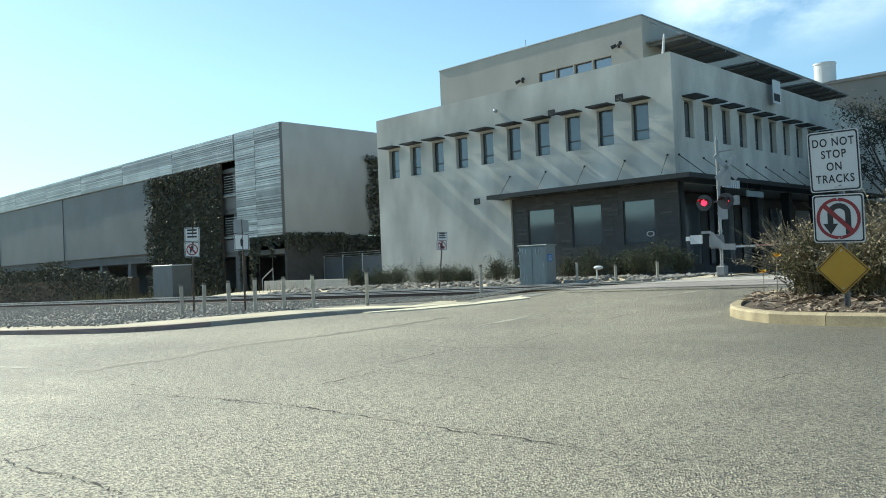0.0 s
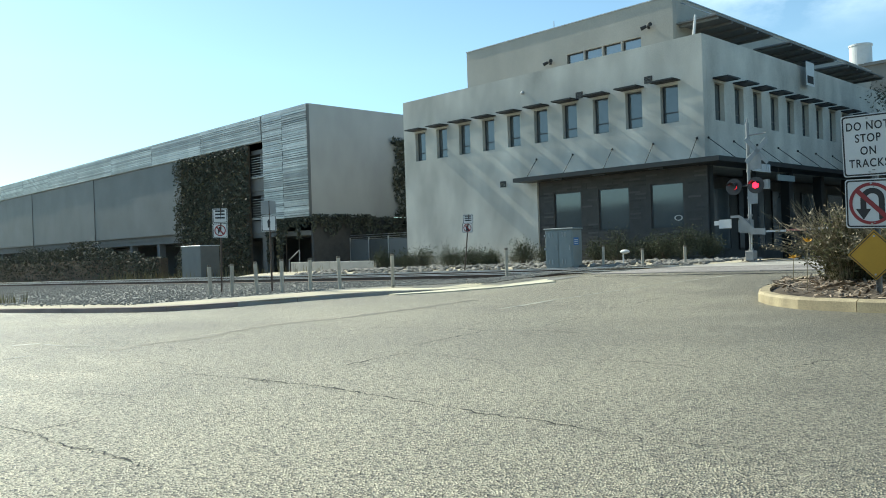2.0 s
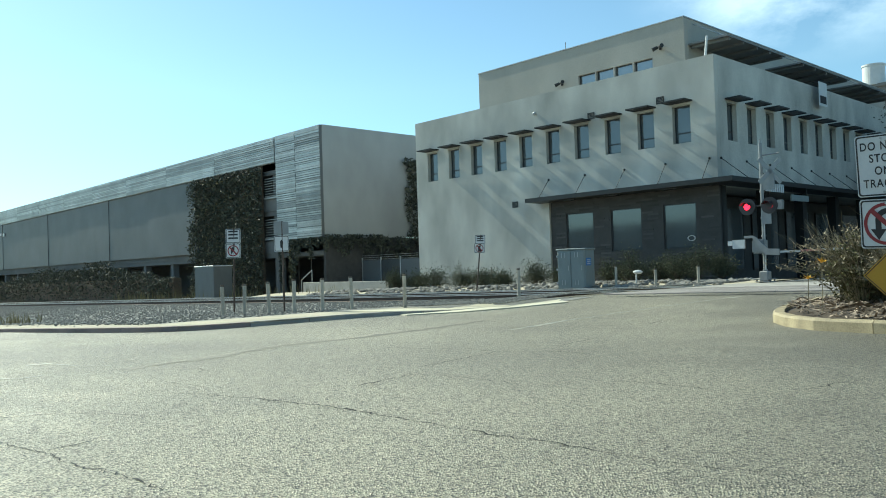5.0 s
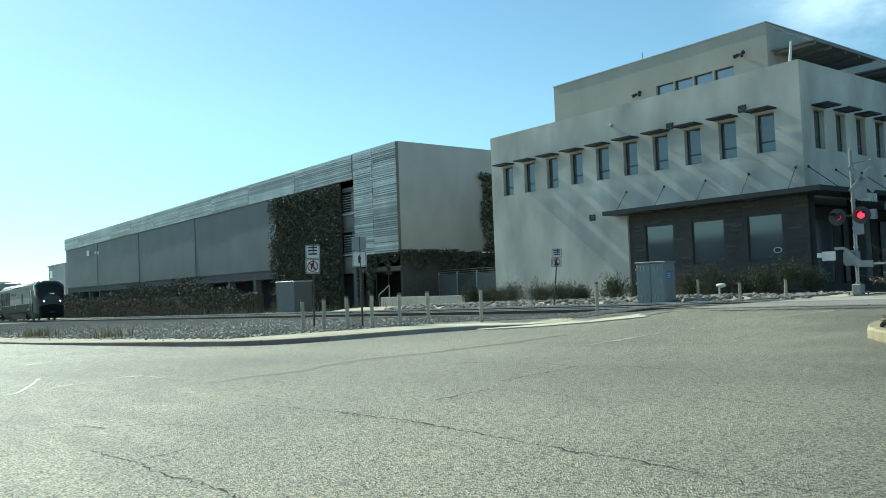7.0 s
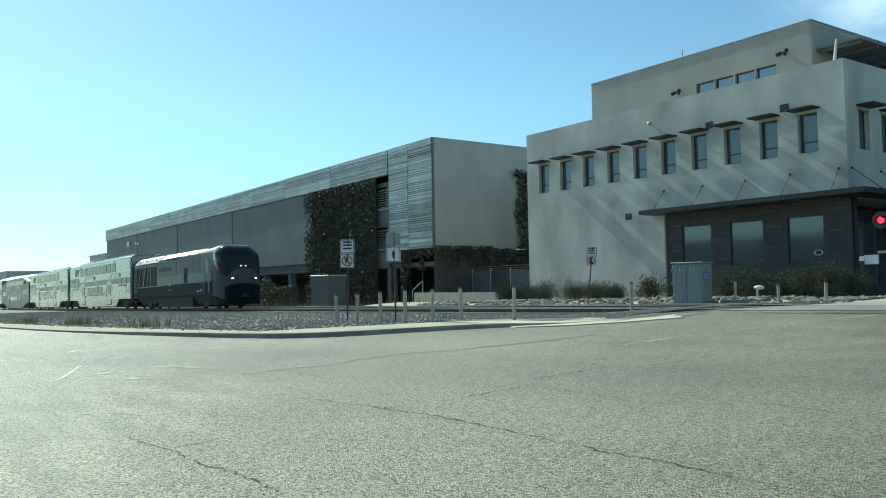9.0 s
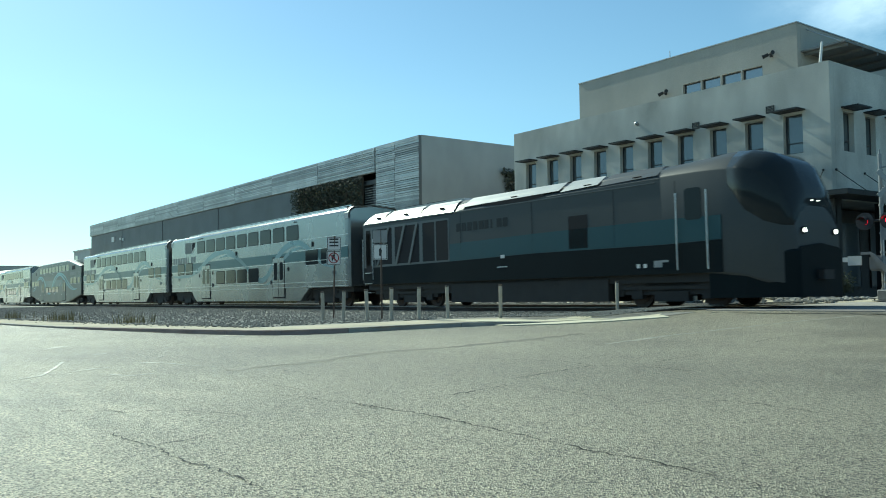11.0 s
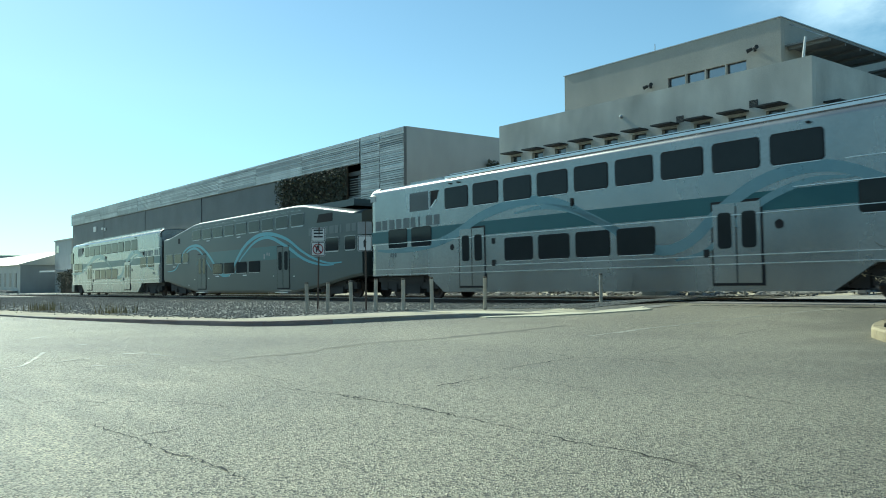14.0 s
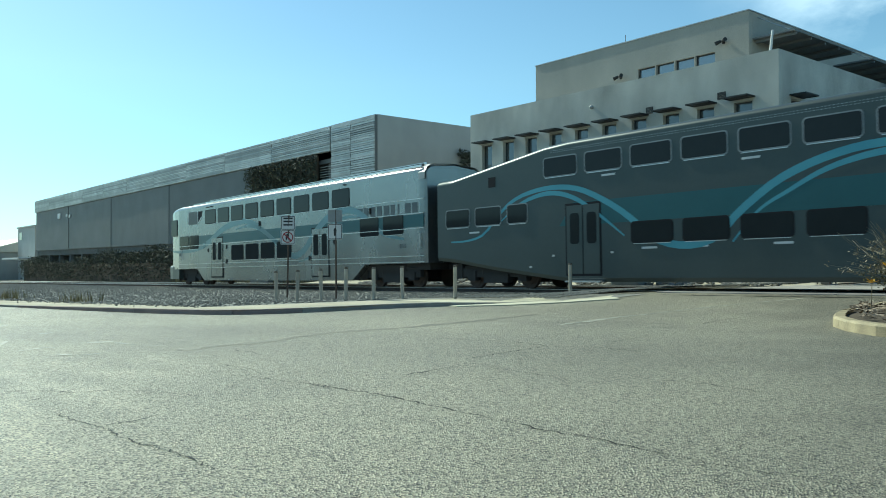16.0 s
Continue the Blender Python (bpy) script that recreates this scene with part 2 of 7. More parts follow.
PAINT_ROAD = mat("worn_road_paint", (0.40, 0.38, 0.31), 0.6, 0, 0.6, 2.5, 70, 0.3)
TAR = mat("crack_tar", (0.018, 0.017, 0.016), 0.85, 0, 0.25, 5, 60, 0.3)
RUBBER = mat("black_rubber", (0.03, 0.03, 0.03), 0.8, 0, 0.2, 3, 60, 0.2)
TRAIN_WHITE = mat("white_train_paint", (0.29, 0.295, 0.286), 0.26, 0.8, 0.22, 0.5, 12, 0.03, streak=0.6)
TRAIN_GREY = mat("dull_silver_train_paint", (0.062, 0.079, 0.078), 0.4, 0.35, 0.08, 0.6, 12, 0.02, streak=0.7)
TRAIN_TEAL = mat("teal_train_paint", (0.022, 0.095, 0.108), 0.35, 0.1, 0.08, 1, 20, 0.02)
TRAIN_BLUE = mat("light_blue_train_paint", (0.10, 0.32, 0.39), 0.35, 0.1, 0.06, 1, 20, 0.02)
TRAIN_WAVE = mat("faded_blue_train_paint", (0.17, 0.255, 0.28), 0.3, 0.5, 0.06, 1, 20, 0.02)
TRAIN_LETTER = mat("dark_grey_letter_paint", (0.10, 0.115, 0.12), 0.4, 0.1, 0.08, 1, 20, 0.02)
TRAIN_DARK = mat("dark_underframe", (0.035, 0.034, 0.033), 0.75, 0.2, 0.3, 2, 40, 0.2)
TRAIN_GASKET = mat("window_gasket", (0.02, 0.02, 0.022), 0.7, 0, 0.1, 3, 40, 0.02, spec=0.2)
BRACE_GREY = mat("grey_brace_paint", (0.10, 0.11, 0.11), 0.45, 0.1, 0.1, 1, 20, 0.03)
LOCO_TEAL = mat("dark_teal_loco_paint", (0.008, 0.05, 0.062), 0.4, 0.1, 0.1, 1, 20, 0.03)
LOCO_LOWER = mat("dark_blue_loco_paint", (0.007, 0.012, 0.014), 0.6, 0.0, 0.2, 1, 20, 0.03, spec=0.1)
LOCO_LETTER = mat("dark_loco_letter_paint", (0.016, 0.02, 0.022), 0.5, 0.0, 0.1, 1, 20, 0.03, spec=0.2)
HUT_GREY = mat("grey_hut_paint", (0.14, 0.15, 0.15), 0.55, 0.1, 0.15, 2, 60, 0.06, streak=0.5)
LOCO_UPPER = mat("grey_loco_paint", (0.065, 0.072, 0.074), 0.45, 0.0, 0.08, 1, 20, 0.03, spec=0.2)
RED_LAMP = glow("red_signal_lamp", (1.0, 0.008, 0.03), 5)
HEADLAMP = glow("headlamp", (1.0, 0.97, 0.9), 7)


def glass_material(name, col, ior, spec=0.5, rough=0.04):
    m = mat(name, col, rough, 0, 0.1, 0.7, 5, 0.0, spec=spec)
    m.node_tree.nodes["Principled BSDF"].inputs["IOR"].default_value = ior
    return m


GLASS = glass_material("dark_tinted_glass", (0.08, 0.095, 0.10), 1.95)
TRAIN_GLASS = glass_material("train_window_glass", (0.026, 0.031, 0.033), 1.4, 0.2)
SKY_GLASS = glass_material("reflective_coated_glass", (0.12, 0.14, 0.15), 2.9)


# ---- building helpers ----
def box(bm, x0, x1, y0, y1, z0, z1):
    r = bmesh.ops.create_cube(bm, size=1, matrix=Matrix.Translation(((x0 + x1) / 2, (y0 + y1) / 2, (z0 + z1) / 2))
                              @ Matrix.Diagonal((x1 - x0, y1 - y0, z1 - z0, 1)))
    return r["verts"]


def boxm(bm, m, sx, sy, sz):
    return bmesh.ops.create_cube(bm, size=1, matrix=m @ Matrix.Diagonal((sx, sy, sz, 1)))["verts"]


def rod(bm, a, b, r, seg=8, r2=None):
    a, b = Vector(a), Vector(b)
    m = Matrix.Translation((a + b) / 2) @ (b - a).to_track_quat("Z", "Y").to_matrix().to_4x4()
    return bmesh.ops.create_cone(bm, cap_ends=True, segments=seg, radius1=r, radius2=r if r2 is None else r2,
                                 depth=(b - a).length, matrix=m)["verts"]


def prism(bm, pts, place, d0, d1):
    """A flat outline pts (u, v), drawn out from depth d0 to d1 by place(u, v, d)."""
    n = len(pts)
    a = [bm.verts.new(place(u, v, d0)) for u, v in pts]
    b = [bm.verts.new(place(u, v, d1)) for u, v in pts]
    bm.faces.new(a)
    bm.faces.new(b[::-1])
    for i in range(n):
        bm.faces.new((a[i], b[i], b[(i + 1) % n], a[(i + 1) % n]))
    bmesh.ops.recalc_face_normals(bm, faces=bm.faces)


def holed(bm, u0, u1, v0, v1, holes, place, d0, d1):
    """A slab from (u0, v0) to (u1, v1) with rectangular holes (a, b, c, d) right through."""
    us = sorted({u0, u1, *[h[0] for h in holes], *[h[1] for h in holes]})
    vs = sorted({v0, v1, *[h[2] for h in holes], *[h[3] for h in holes]})
    solid = {}
    for i in range(len(us) - 1):
        for j in range(len(vs) - 1):
            cu, cv = (us[i] + us[i + 1]) / 2, (vs[j] + vs[j + 1]) / 2
            solid[i, j] = not any(h[0] < cu < h[1] and h[2] < cv < h[3] for h in holes)
    made = {}

    def vert(i, j, d):
        if (i, j, d) not in made:
            made[i, j, d] = bm.verts.new(place(us[i], vs[j], d))
        return made[i, j, d]
    for (i, j), s in solid.items():
        if not s:
            continue
        for d in (d0, d1):
            bm.faces.new([vert(i, j, d), vert(i + 1, j, d), vert(i + 1, j + 1, d), vert(i, j + 1, d)])
        for di, dj, e in ((-1, 0, ((0, 0), (0, 1))), (1, 0, ((1, 0), (1, 1))), (0, -1, ((0, 0), (1, 0))), (0, 1, ((0, 1), (1, 1)))):
            if not solid.get((i + di, j + dj), False):
                (a, b), (c, d) = e
                bm.faces.new([vert(i + a, j + b, d0), vert(i + c, j + d, d0), vert(i + c, j + d, d1), vert(i + a, j + b, d1)])
    bmesh.ops.recalc_face_normals(bm, faces=bm.faces)


def finish(name, bm, material, parent=None, label="", smooth=False):
    me = bpy.data.meshes.new(name)
    bm.to_mesh(me)
    bm.free()
    me.materials.append(material)
    if smooth:
        for p in me.polygons:
            p.use_smooth = True
    ob = new(name, me)
    if parent is not None:
        ob.parent = parent
    if label:
        ob["label"] = label
    return ob


def part(name, bm, material, parent, label="", smooth=False):
    return finish(name, bm, material, parent, label, smooth)


def piece(name, me, parent, m):
    ob = new(name, me)
    ob.parent = parent
    ob.matrix_basis = m
    return ob


def shared(name, bm, material):
    me = bpy.data.meshes.new(name)
    bm.to_mesh(me)
    bm.free()
    me.materials.append(material)
    return me


def thing(name, x, y, z, label, category, group="", kind="", rz=0):
    ob = new(name)
    ob.matrix_basis = pose(x, y, z, 0, 0, rz)
    return tagged(ob, label, category, group, kind)


def bevel(bm, w, seg=1):
    bmesh.ops.bevel(bm, geom=bm.edges[:], offset=w, segments=seg, affect="EDGES", clamp_overlap=True)


def ease(t):
    t = max(0.0, min(1.0, t))
    return t * t * (3 - 2 * t)


def ground_z(x, y):
    """The ground falls gently to the west and swells a little up to the tracks."""
    return 0.04 + 0.0145 * max(-700, min(80, x)) + 0.20 * ease((y - 12) / 6.5) * ease((x + 17.5) / 4.0)


def low_kerb(x):
    """The kerb and verge sink towards the west."""
    return 1 - 0.5 * ease((-x - 17) / 9)


def rail_z(x):
    return 0.27 + 0.015 * x


SKEW = 0.02            # the tracks run a little askew to the buildings


def track_y(x, k=0):
    return 20.55 + SKEW * x + 4.0 * k


TRACK_RZ, TRACK_RY = math.degrees(math.atan(SKEW)), -math.degrees(math.atan(0.015))


# ---- ground ----
def ground():
    xs = sorted({*np.linspace(-60, 40, 51), -2500, -1500, -1000, -700, -500, -350, -250, -180, -130, -100, -80, -70, 60, 80, 120, 300, 900, 2500})
    ys = sorted({*np.linspace(-10, 40, 51), -2500, -900, -300, -100, -50, -25, 50, 70, 100, 200, 400, 900, 2500})
    bm = bmesh.new()
    v = [[bm.verts.new((x, y, ground_z(x, y))) for y in ys] for x in xs]
    for i in range(len(xs) - 1):
        for j in range(len(ys) - 1):
            bm.faces.new((v[i][j], v[i + 1][j], v[i + 1][j + 1], v[i][j + 1]))
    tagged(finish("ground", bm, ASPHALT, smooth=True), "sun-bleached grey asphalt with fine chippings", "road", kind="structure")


ground()


def slab_sheet(name, pts, material, lift, label, category, thick=0.25, ramp=False):
    """A flat piece of ground with the outline pts, laid on the slope, its top lift above it."""
    bm = bmesh.new()
    up = [lift * (1 - 0.9 * ease((y - 11.5) / 3.2)) if ramp else lift for x, y in pts]
    a = [bm.verts.new((x, y, ground_z(x, y) + q)) for (x, y), q in zip(pts, up)]
    b = [bm.verts.new((x, y, ground_z(x, y) + lift - thick)) for x, y in pts]
    bm.faces.new(a)
    n = len(pts)
    for i in range(n):
        bm.faces.new((a[i], b[i], b[(i + 1) % n], a[(i + 1) % n]))
    bmesh.ops.triangulate(bm, faces=[f for f in bm.faces if len(f.verts) > 4])
    bmesh.ops.recalc_face_normals(bm, faces=bm.faces)
    return tagged(finish(name, bm, material), label, category, kind="structure")


# outline of the kerb of the track verge: along the cross street, round the corner, then west
def kerb_line():
    pts = [(-12.6, 15.9), (-13.2, 14.9), (-14.1, 13.6), (-14.75, 12.4), (-15.05, 11.0), (-15.1, 9.5), (-15.05, 8.4)]
    for i in range(1, 7):
        a = radians(90 * i / 7)
        pts.append((-16.9 + 1.85 * math.cos(a), 8.4 - 2.15 * math.sin(a) + 0.25 * math.sin(a) ** 2))
    pts += [(-17.4, 6.18), (-19.3, 5.72), (-22, 5.17), (-25.3, 4.58), (-29, 4.05), (-34, 3.5), (-40, 2.9), (-48, 2.3), (-60, 1.6), (-80, 0.8), (-110, 0.0), (-150, -0.6), (-220, -1.0)]
    return pts


KERB = kerb_line()


def verge():
    # strips between the kerb and the ballast, so that the sheet follows the slope
    bm = bmesh.new()
    rows = []
    for x, y in KERB:
        top = 17.5 + SKEW * x
        rows.append([bm.verts.new((x, y + (top - y) * f, ground_z(x, y + (top - y) * f) + 0.098 * low_kerb(x) * (1 - 0.9 * ease((x + 19) / 4) * ease((y + (top - y) * f - 11.5) / 3.2)))) for f in [q / 40 for q in range(41)]])
    for a, b in zip(rows, rows[1:]):
        for i in range(40):
            f = bm.faces.new((a[i], a[i + 1], b[i + 1], b[i]))
            c = f.calc_center_median()
            f.material_index = int(c.y > (max(4.6, 7.05 + 0.13 * (c.x + 20)) if c.x < -17.5 else 14.6))
    bmesh.ops.recalc_face_normals(bm, faces=bm.faces)
    ob = finish("verge", bm, SOIL)
    ob.data.materials.append(STONE)
    ob = tagged(ob, "dry sandy soil verge beside the tracks", "ground", kind="structure")
    return ob


verge()


def kerb_stones(pts, name, label, width, high, mats, length=1.5, taper=0.0):
    """A kerb of cast lengths with open joints along pts; every length is a piece of its own."""
    k = tagged(new(name), label, "kerb", kind="structure")
    path, total = [(Vector((*p, 0)), 0.0) for p in pts[:1]], 0.0
    for a, b in zip(pts, pts[1:]):
        total += (Vector((*b, 0)) - Vector((*a, 0))).length
        path.append((Vector((*b, 0)), total))

    def at(s):
        for (p, s0), (q, s1) in zip(path, path[1:]):
            if s <= s1:
                return p + (q - p) * ((s - s0) / max(1e-6, s1 - s0))
        return path[-1][0]
    s, i = 0.0, 0
    while s < min(total, 75) - 0.1:
        e = min(s + length, total)
        bm = bmesh.new()
        ring = []
        cuts = 5
        for c in range(cuts + 1):
            f = s + 0.006 + (e - s - 0.012) * c / cuts
            p, d = at(f), (at(min(total, f + 0.05)) - at(max(0, f - 0.05))).normalized()
            nrm = Vector((-d.y, d.x, 0))
            z = ground_z(p.x, p.y)
            hi = high * (1 - taper * 0.93 * ease((p.y - 11.5) / 3.2)) * (low_kerb(p.x) if taper else 1)
            prof = [(0, -0.15), (0, hi - 0.03 * hi / high), (0.03, hi), (width, hi), (width, -0.15)]
            ring.append([bm.verts.new(p + nrm * u + Vector((0, 0, z + v))) for u, v in prof])
        for a, b in zip(ring, ring[1:]):
            for j in range(5):
                bm.faces.new((a[j], a[(j + 1) % 5], b[(j + 1) % 5], b[j]))
        bm.faces.new(ring[0])
        bm.faces.new(ring[-1][::-1])
        bmesh.ops.recalc_face_normals(bm, faces=bm.faces)
        part("kerb_stone", bm, mats(at((s + e) / 2)), k)
        s, i = e, i + 1
    return k


kerb_stones([(x, y) for x, y in KERB[::-1] if x > -80], "kerb_verge", "worn concrete kerb with faded red paint at the corner", 0.16, 0.105,
            lambda p: KERB_RED if -24 < p.x and p.y < 8.0 else KERB_GREY, 1.5, 1.0)


# ---- tracks ----
def track(k):
    t = tagged(new("railway_track"), "two steel rails on concrete sleepers in ballast", "railway track", "tracks", "structure")
    for side in (-1, 1):
        for nm, prof, m in (("rail", [(-0.07, -0.18), (0.07, -0.18), (0.07, -0.16), (0.012, -0.13), (0.012, -0.045), (0.034, -0.035), (0.034, -0.004), (-0.034, -0.004), (-0.034, -0.035), (-0.012, -0.045), (-0.012, -0.13), (-0.07, -0.16)], RAIL_SIDE),
                            ("rail_head", [(-0.034, -0.02), (0.036, -0.02), (0.034, 0), (-0.036, 0)], RAIL_TOP)):
            bm = bmesh.new()
            prism(bm, prof, lambda u, v, d: (d, track_y(d, k) + side * 0.75 + u, rail_z(d) + v), -420, 90)
            part(nm, bm, m, t)
    bm = bmesh.new()
    box(bm, -0.12, 0.12, -1.3, 1.3, -0.1, 0.1)
    bevel(bm, 0.02)
    me = shared("sleeper", bm, TIE)
    for i in range(150):
        x = -13.6 - 0.62 * i
        piece("sleeper", me, t, pose(x, track_y(x, k), rail_z(x) - 0.27, 0, TRACK_RY, TRACK_RZ))
    return t


track(0)
track(1)


def ballast():
    """The bed of broken stone: a shaped bank and thousands of loose stones on it."""
    rng = np.random.default_rng(5)
    bm = bmesh.new()
    prof = [(-3.4, -0.32), (-2.5, -0.23), (-1.6, -0.19), (0, -0.19), (1.6, -0.19), (2.4, -0.19), (5.5, -0.19), (6.2, -0.24), (7.2, -0.46)]
    for x0, x1 in ((-13.1, -60), (-60, -150), (-150, -420)):
        a = [bm.verts.new((x0, track_y(x0) + u, rail_z(x0) + v)) for u, v in prof]
        b = [bm.verts.new((x1, track_y(x1) + u, rail_z(x1) + v)) for u, v in prof]
        for i in range(len(prof) - 1):
            bm.faces.new((a[i], b[i], b[i + 1], a[i + 1]))
    bmesh.ops.recalc_face_normals(bm, faces=bm.faces)
    bed = tagged(finish("ballast_bed", bm, STONE), "grey broken-stone ballast under the tracks", "ballast", kind="structure")
    ico = bmesh.new()
    bmesh.ops.create_icosphere(ico, subdivisions=1, radius=1)
    base = np.array([v.co for v in ico.verts])
    tri = np.array([[v.index for v in f.verts] for f in ico.faces])
    ico.free()
    verts, faces, n0 = [], [], 0
    n = 46000
    for i in range(n):
        x = -13.3 - 75 * rng.random() ** 1.35
        if rng.random() < 0.8:
            lim = track_y(x) - 0.9
            low = max(4.3, 6.75 + 0.13 * (x + 20)) if x < -17.5 else 14.4
            y = lim - (lim - low) * rng.random() ** 0.95 - (0.9 * rng.random() ** 2 if rng.random() < 0.14 and x < -18 else 0)
        else:
            y = track_y(x) + rng.uniform(-0.6, 6.4)
        u = y - track_y(x)
        bank = rail_z(x) + np.interp(u, [p[0] for p in prof], [p[1] for p in prof])
        z = max(bank if u > -3.4 else -9, ground_z(x, y) + 0.1 * low_kerb(x))
        s = rng.uniform(0.012, 0.03) * (1 + 0.006 * max(0, -x - 20))
        p = base * rng.uniform(0.6, 1.3, (12, 3)) * s * np.array([1.2, 1.0, 0.75])
        a = rng.random() * 6.283
        c, d = math.cos(a), math.sin(a)
        p = p @ np.array([[c, -d, 0], [d, c, 0], [0, 0, 1]]) + (x, y, z + 0.01)
        verts.append(p)
        faces.append(tri + n0)
        n0 += 12
    me = bpy.data.meshes.new("ballast_stones")
    me.from_pydata(np.concatenate(verts).tolist(), [], np.concatenate(faces).tolist())
    me.materials.append(STONE)
    tagged(new("ballast_stones", me), "loose grey ballast stones beside the rails", "ballast", kind="stuff")


ballast()


# ---- office building ----
FY, FX = 32.0, -16.7          # planes of its street front and of its side front
WX0, WTOP = -36.3, 9.85
FRONT_WINDOWS = [(-35.26 + 1.832 * i, -34.38 + 1.832 * i) for i in range(10)]
SIDE_WINDOWS = [(33.05 + 1.9 * i, 33.93 + 1.9 * i) for i in range(11)]
WIN_LOW, WIN_TOP = 6.18, 7.86
SHOPS = [(-25.06, -23.4), (-22.36, -20.66), (-19.5, -17.86)]


def on_front(u, v, d):
    return (u, FY + d, v)


def on_side(u, v, d):
    return (FX - d, u, v)


office = tagged(new("office_building"), "three-storey grey stucco office building with dark brick ground floor", "building")


def window_unit(parent, place, a, b, z0, z1, deep=0.28, bar=0.72, mat_glass=GLASS):
    """A recessed window: frame, two panes and a low rail between them."""
    bm = bmesh.new()
    f = 0.055
    zb = z0 + (z1 - z0) * (1 - bar)
    holed(bm, a, b, z0, z1, [(a + f, b - f, z0 + f, zb - f / 2), (a + f, b - f, zb + f / 2, z1 - f)], place, deep - 0.06, deep)
    w = part("window", bm, FRAME_METAL, parent)
    for lo, hi in ((z0 + f, zb - f / 2), (zb + f / 2, z1 - f)):
        bm = bmesh.new()
        prism(bm, [(a + f, lo), (b - f, lo), (b - f, hi), (a + f, hi)], place, deep - 0.035, deep - 0.02)
        part("pane", bm, mat_glass, w)
    return w


def build_office():
    bm = bmesh.new()
    zb = ground_z(-30, 32) - 0.6
    holed(bm, WX0, FX, zb, WTOP, [(a, b, WIN_LOW, WIN_TOP) for a, b in FRONT_WINDOWS] + [(-26.05, FX, zb, 4.21)], on_front, 0, 0.35)
    part("wall", bm, STUCCO, office, "grey sand-finish stucco street front")
    bm = bmesh.new()
    holed(bm, FY + 0.36, 68, 4.15, WTOP, [(a, b, WIN_LOW, WIN_TOP) for a, b in SIDE_WINDOWS], on_side, 0, 0.35)
    part("wall", bm, STUCCO, office, "grey stucco side front")
    bm = bmesh.new()
    box(bm, WX0, WX0 + 0.35, FY + 0.36, 68, zb, WTOP)
    box(bm, WX0 + 0.36, FX - 0.36, 67.6, 68, zb, WTOP)
    part("wall", bm, STUCCO, office)
    bm = bmesh.new()
    box(bm, WX0 + 0.36, FX - 0.36, FY + 0.36, 67.5, WTOP - 0.9, WTOP - 0.7)
    part("roof", bm, CONCRETE, office)
    bm = bmesh.new()
    box(bm, WX0 + 0.36, FX - 0.36, FY + 0.6, 67.5, 4.3, 4.6)
    part("floor_slab", bm, CONCRETE, office)
    for a, b in FRONT_WINDOWS:
        window_unit(office, on_front, a, b, WIN_LOW, WIN_TOP)
    for a, b in SIDE_WINDOWS:
        window_unit(office, on_side, a, b, WIN_LOW, WIN_TOP)
    # metal sun shades over the windows
    for place, rows in ((on_front, FRONT_WINDOWS), (on_side, SIDE_WINDOWS)):
        for a, b in rows:
            bm = bmesh.new()
            holed(bm, a - 0.16, b + 0.14, -0.72, 0.0, [(a - 0.12, b + 0.10, -0.68, -0.06)], lambda u, v, d: place(u, 7.97 + d, v), 0, 0.06)
            s = part("sunshade", bm, DARK_METAL, office)
            bm = bmesh.new()
            n = 7
            for i in range(n):
                y = -0.66 + 0.6 * i / n
                prism(bm, [(a - 0.12, y), (b + 0.10, y), (b + 0.10, y + 0.062), (a - 0.12, y + 0.062)], lambda u, v, d: place(u, 7.99 + d, v), 0, 0.02)
            part("louvre", bm, DARK_METAL, s)
    # penthouse set back from the parapets
    px0, px1, py, pt = -32.6, -19.1, 33.9, 12.44
    bm = bmesh.new()
    clear = [(-25.3 + 1.135 * i, -24.24 + 1.135 * i) for i in range(4)]
    holed(bm, px0, px1, WTOP - 0.7, pt, [(a, b, 9.95, 10.88) for a, b in clear], lambda u, v, d: (u, py + d, v), 0, 0.3)
    p = part("penthouse", bm, STUCCO_TAN, office, "tan stucco upper storey set back from the parapet")
    for a, b in clear:
        window_unit(office, lambda u, v, d: (u, py + d, v), a, b, 9.95, 10.88, 0.2, 0.98, SKY_GLASS)
    bm = bmesh.new()
    box(bm, px1 - 0.3, px1, py + 0.31, 61, WTOP - 0.7, pt)
    box(bm, px0, px0 + 0.3, py + 0.31, 61, WTOP - 0.7, pt)
    box(bm, px0 + 0.31, px1 - 0.31, 60.7, 61, WTOP - 0.7, pt)
    box(bm, px0 + 0.31, px1 - 0.31, py + 0.31, 60.6, pt - 0.5, pt - 0.3)
    part("penthouse_wall", bm, STUCCO_TAN, office)
    # parapet flashing
    bm = bmesh.new()
    box(bm, px0 - 0.04, px1 + 0.04, py - 0.04, py + 0.34, pt + 0.003, pt + 0.05)
    box(bm, px1 - 0.34, px1 + 0.04, py + 0.35, 61, pt + 0.003, pt + 0.05)
    part("coping", bm, GALV, office)
    # large flat shades of the upper terrace
    for y0, y1 in ((34.2, 40.3), (42.3, 48.9), (50.6, 57.2)):
        bm = bmesh.new()
        box(bm, px1 + 0.02, -17.1, y0, y1, 11.12, 11.2)
        for i in range(5):
            y = y0 + 0.3 + (y1 - y0 - 0.6) * i / 4
            box(bm, px1 + 0.02, -17.15, y - 0.05, y + 0.05, 11.0, 11.119)
        t = part("terrace_shade", bm, SHADE_GREY, office)
        for y in (y0 + 0.5, y1 - 0.5):
            bm = bmesh.new()
            rod(bm, (px1, y, 12.25), (-17.3, y, 11.2), 0.02, 6)
            part("stay", bm, GALV, t)


build_office()


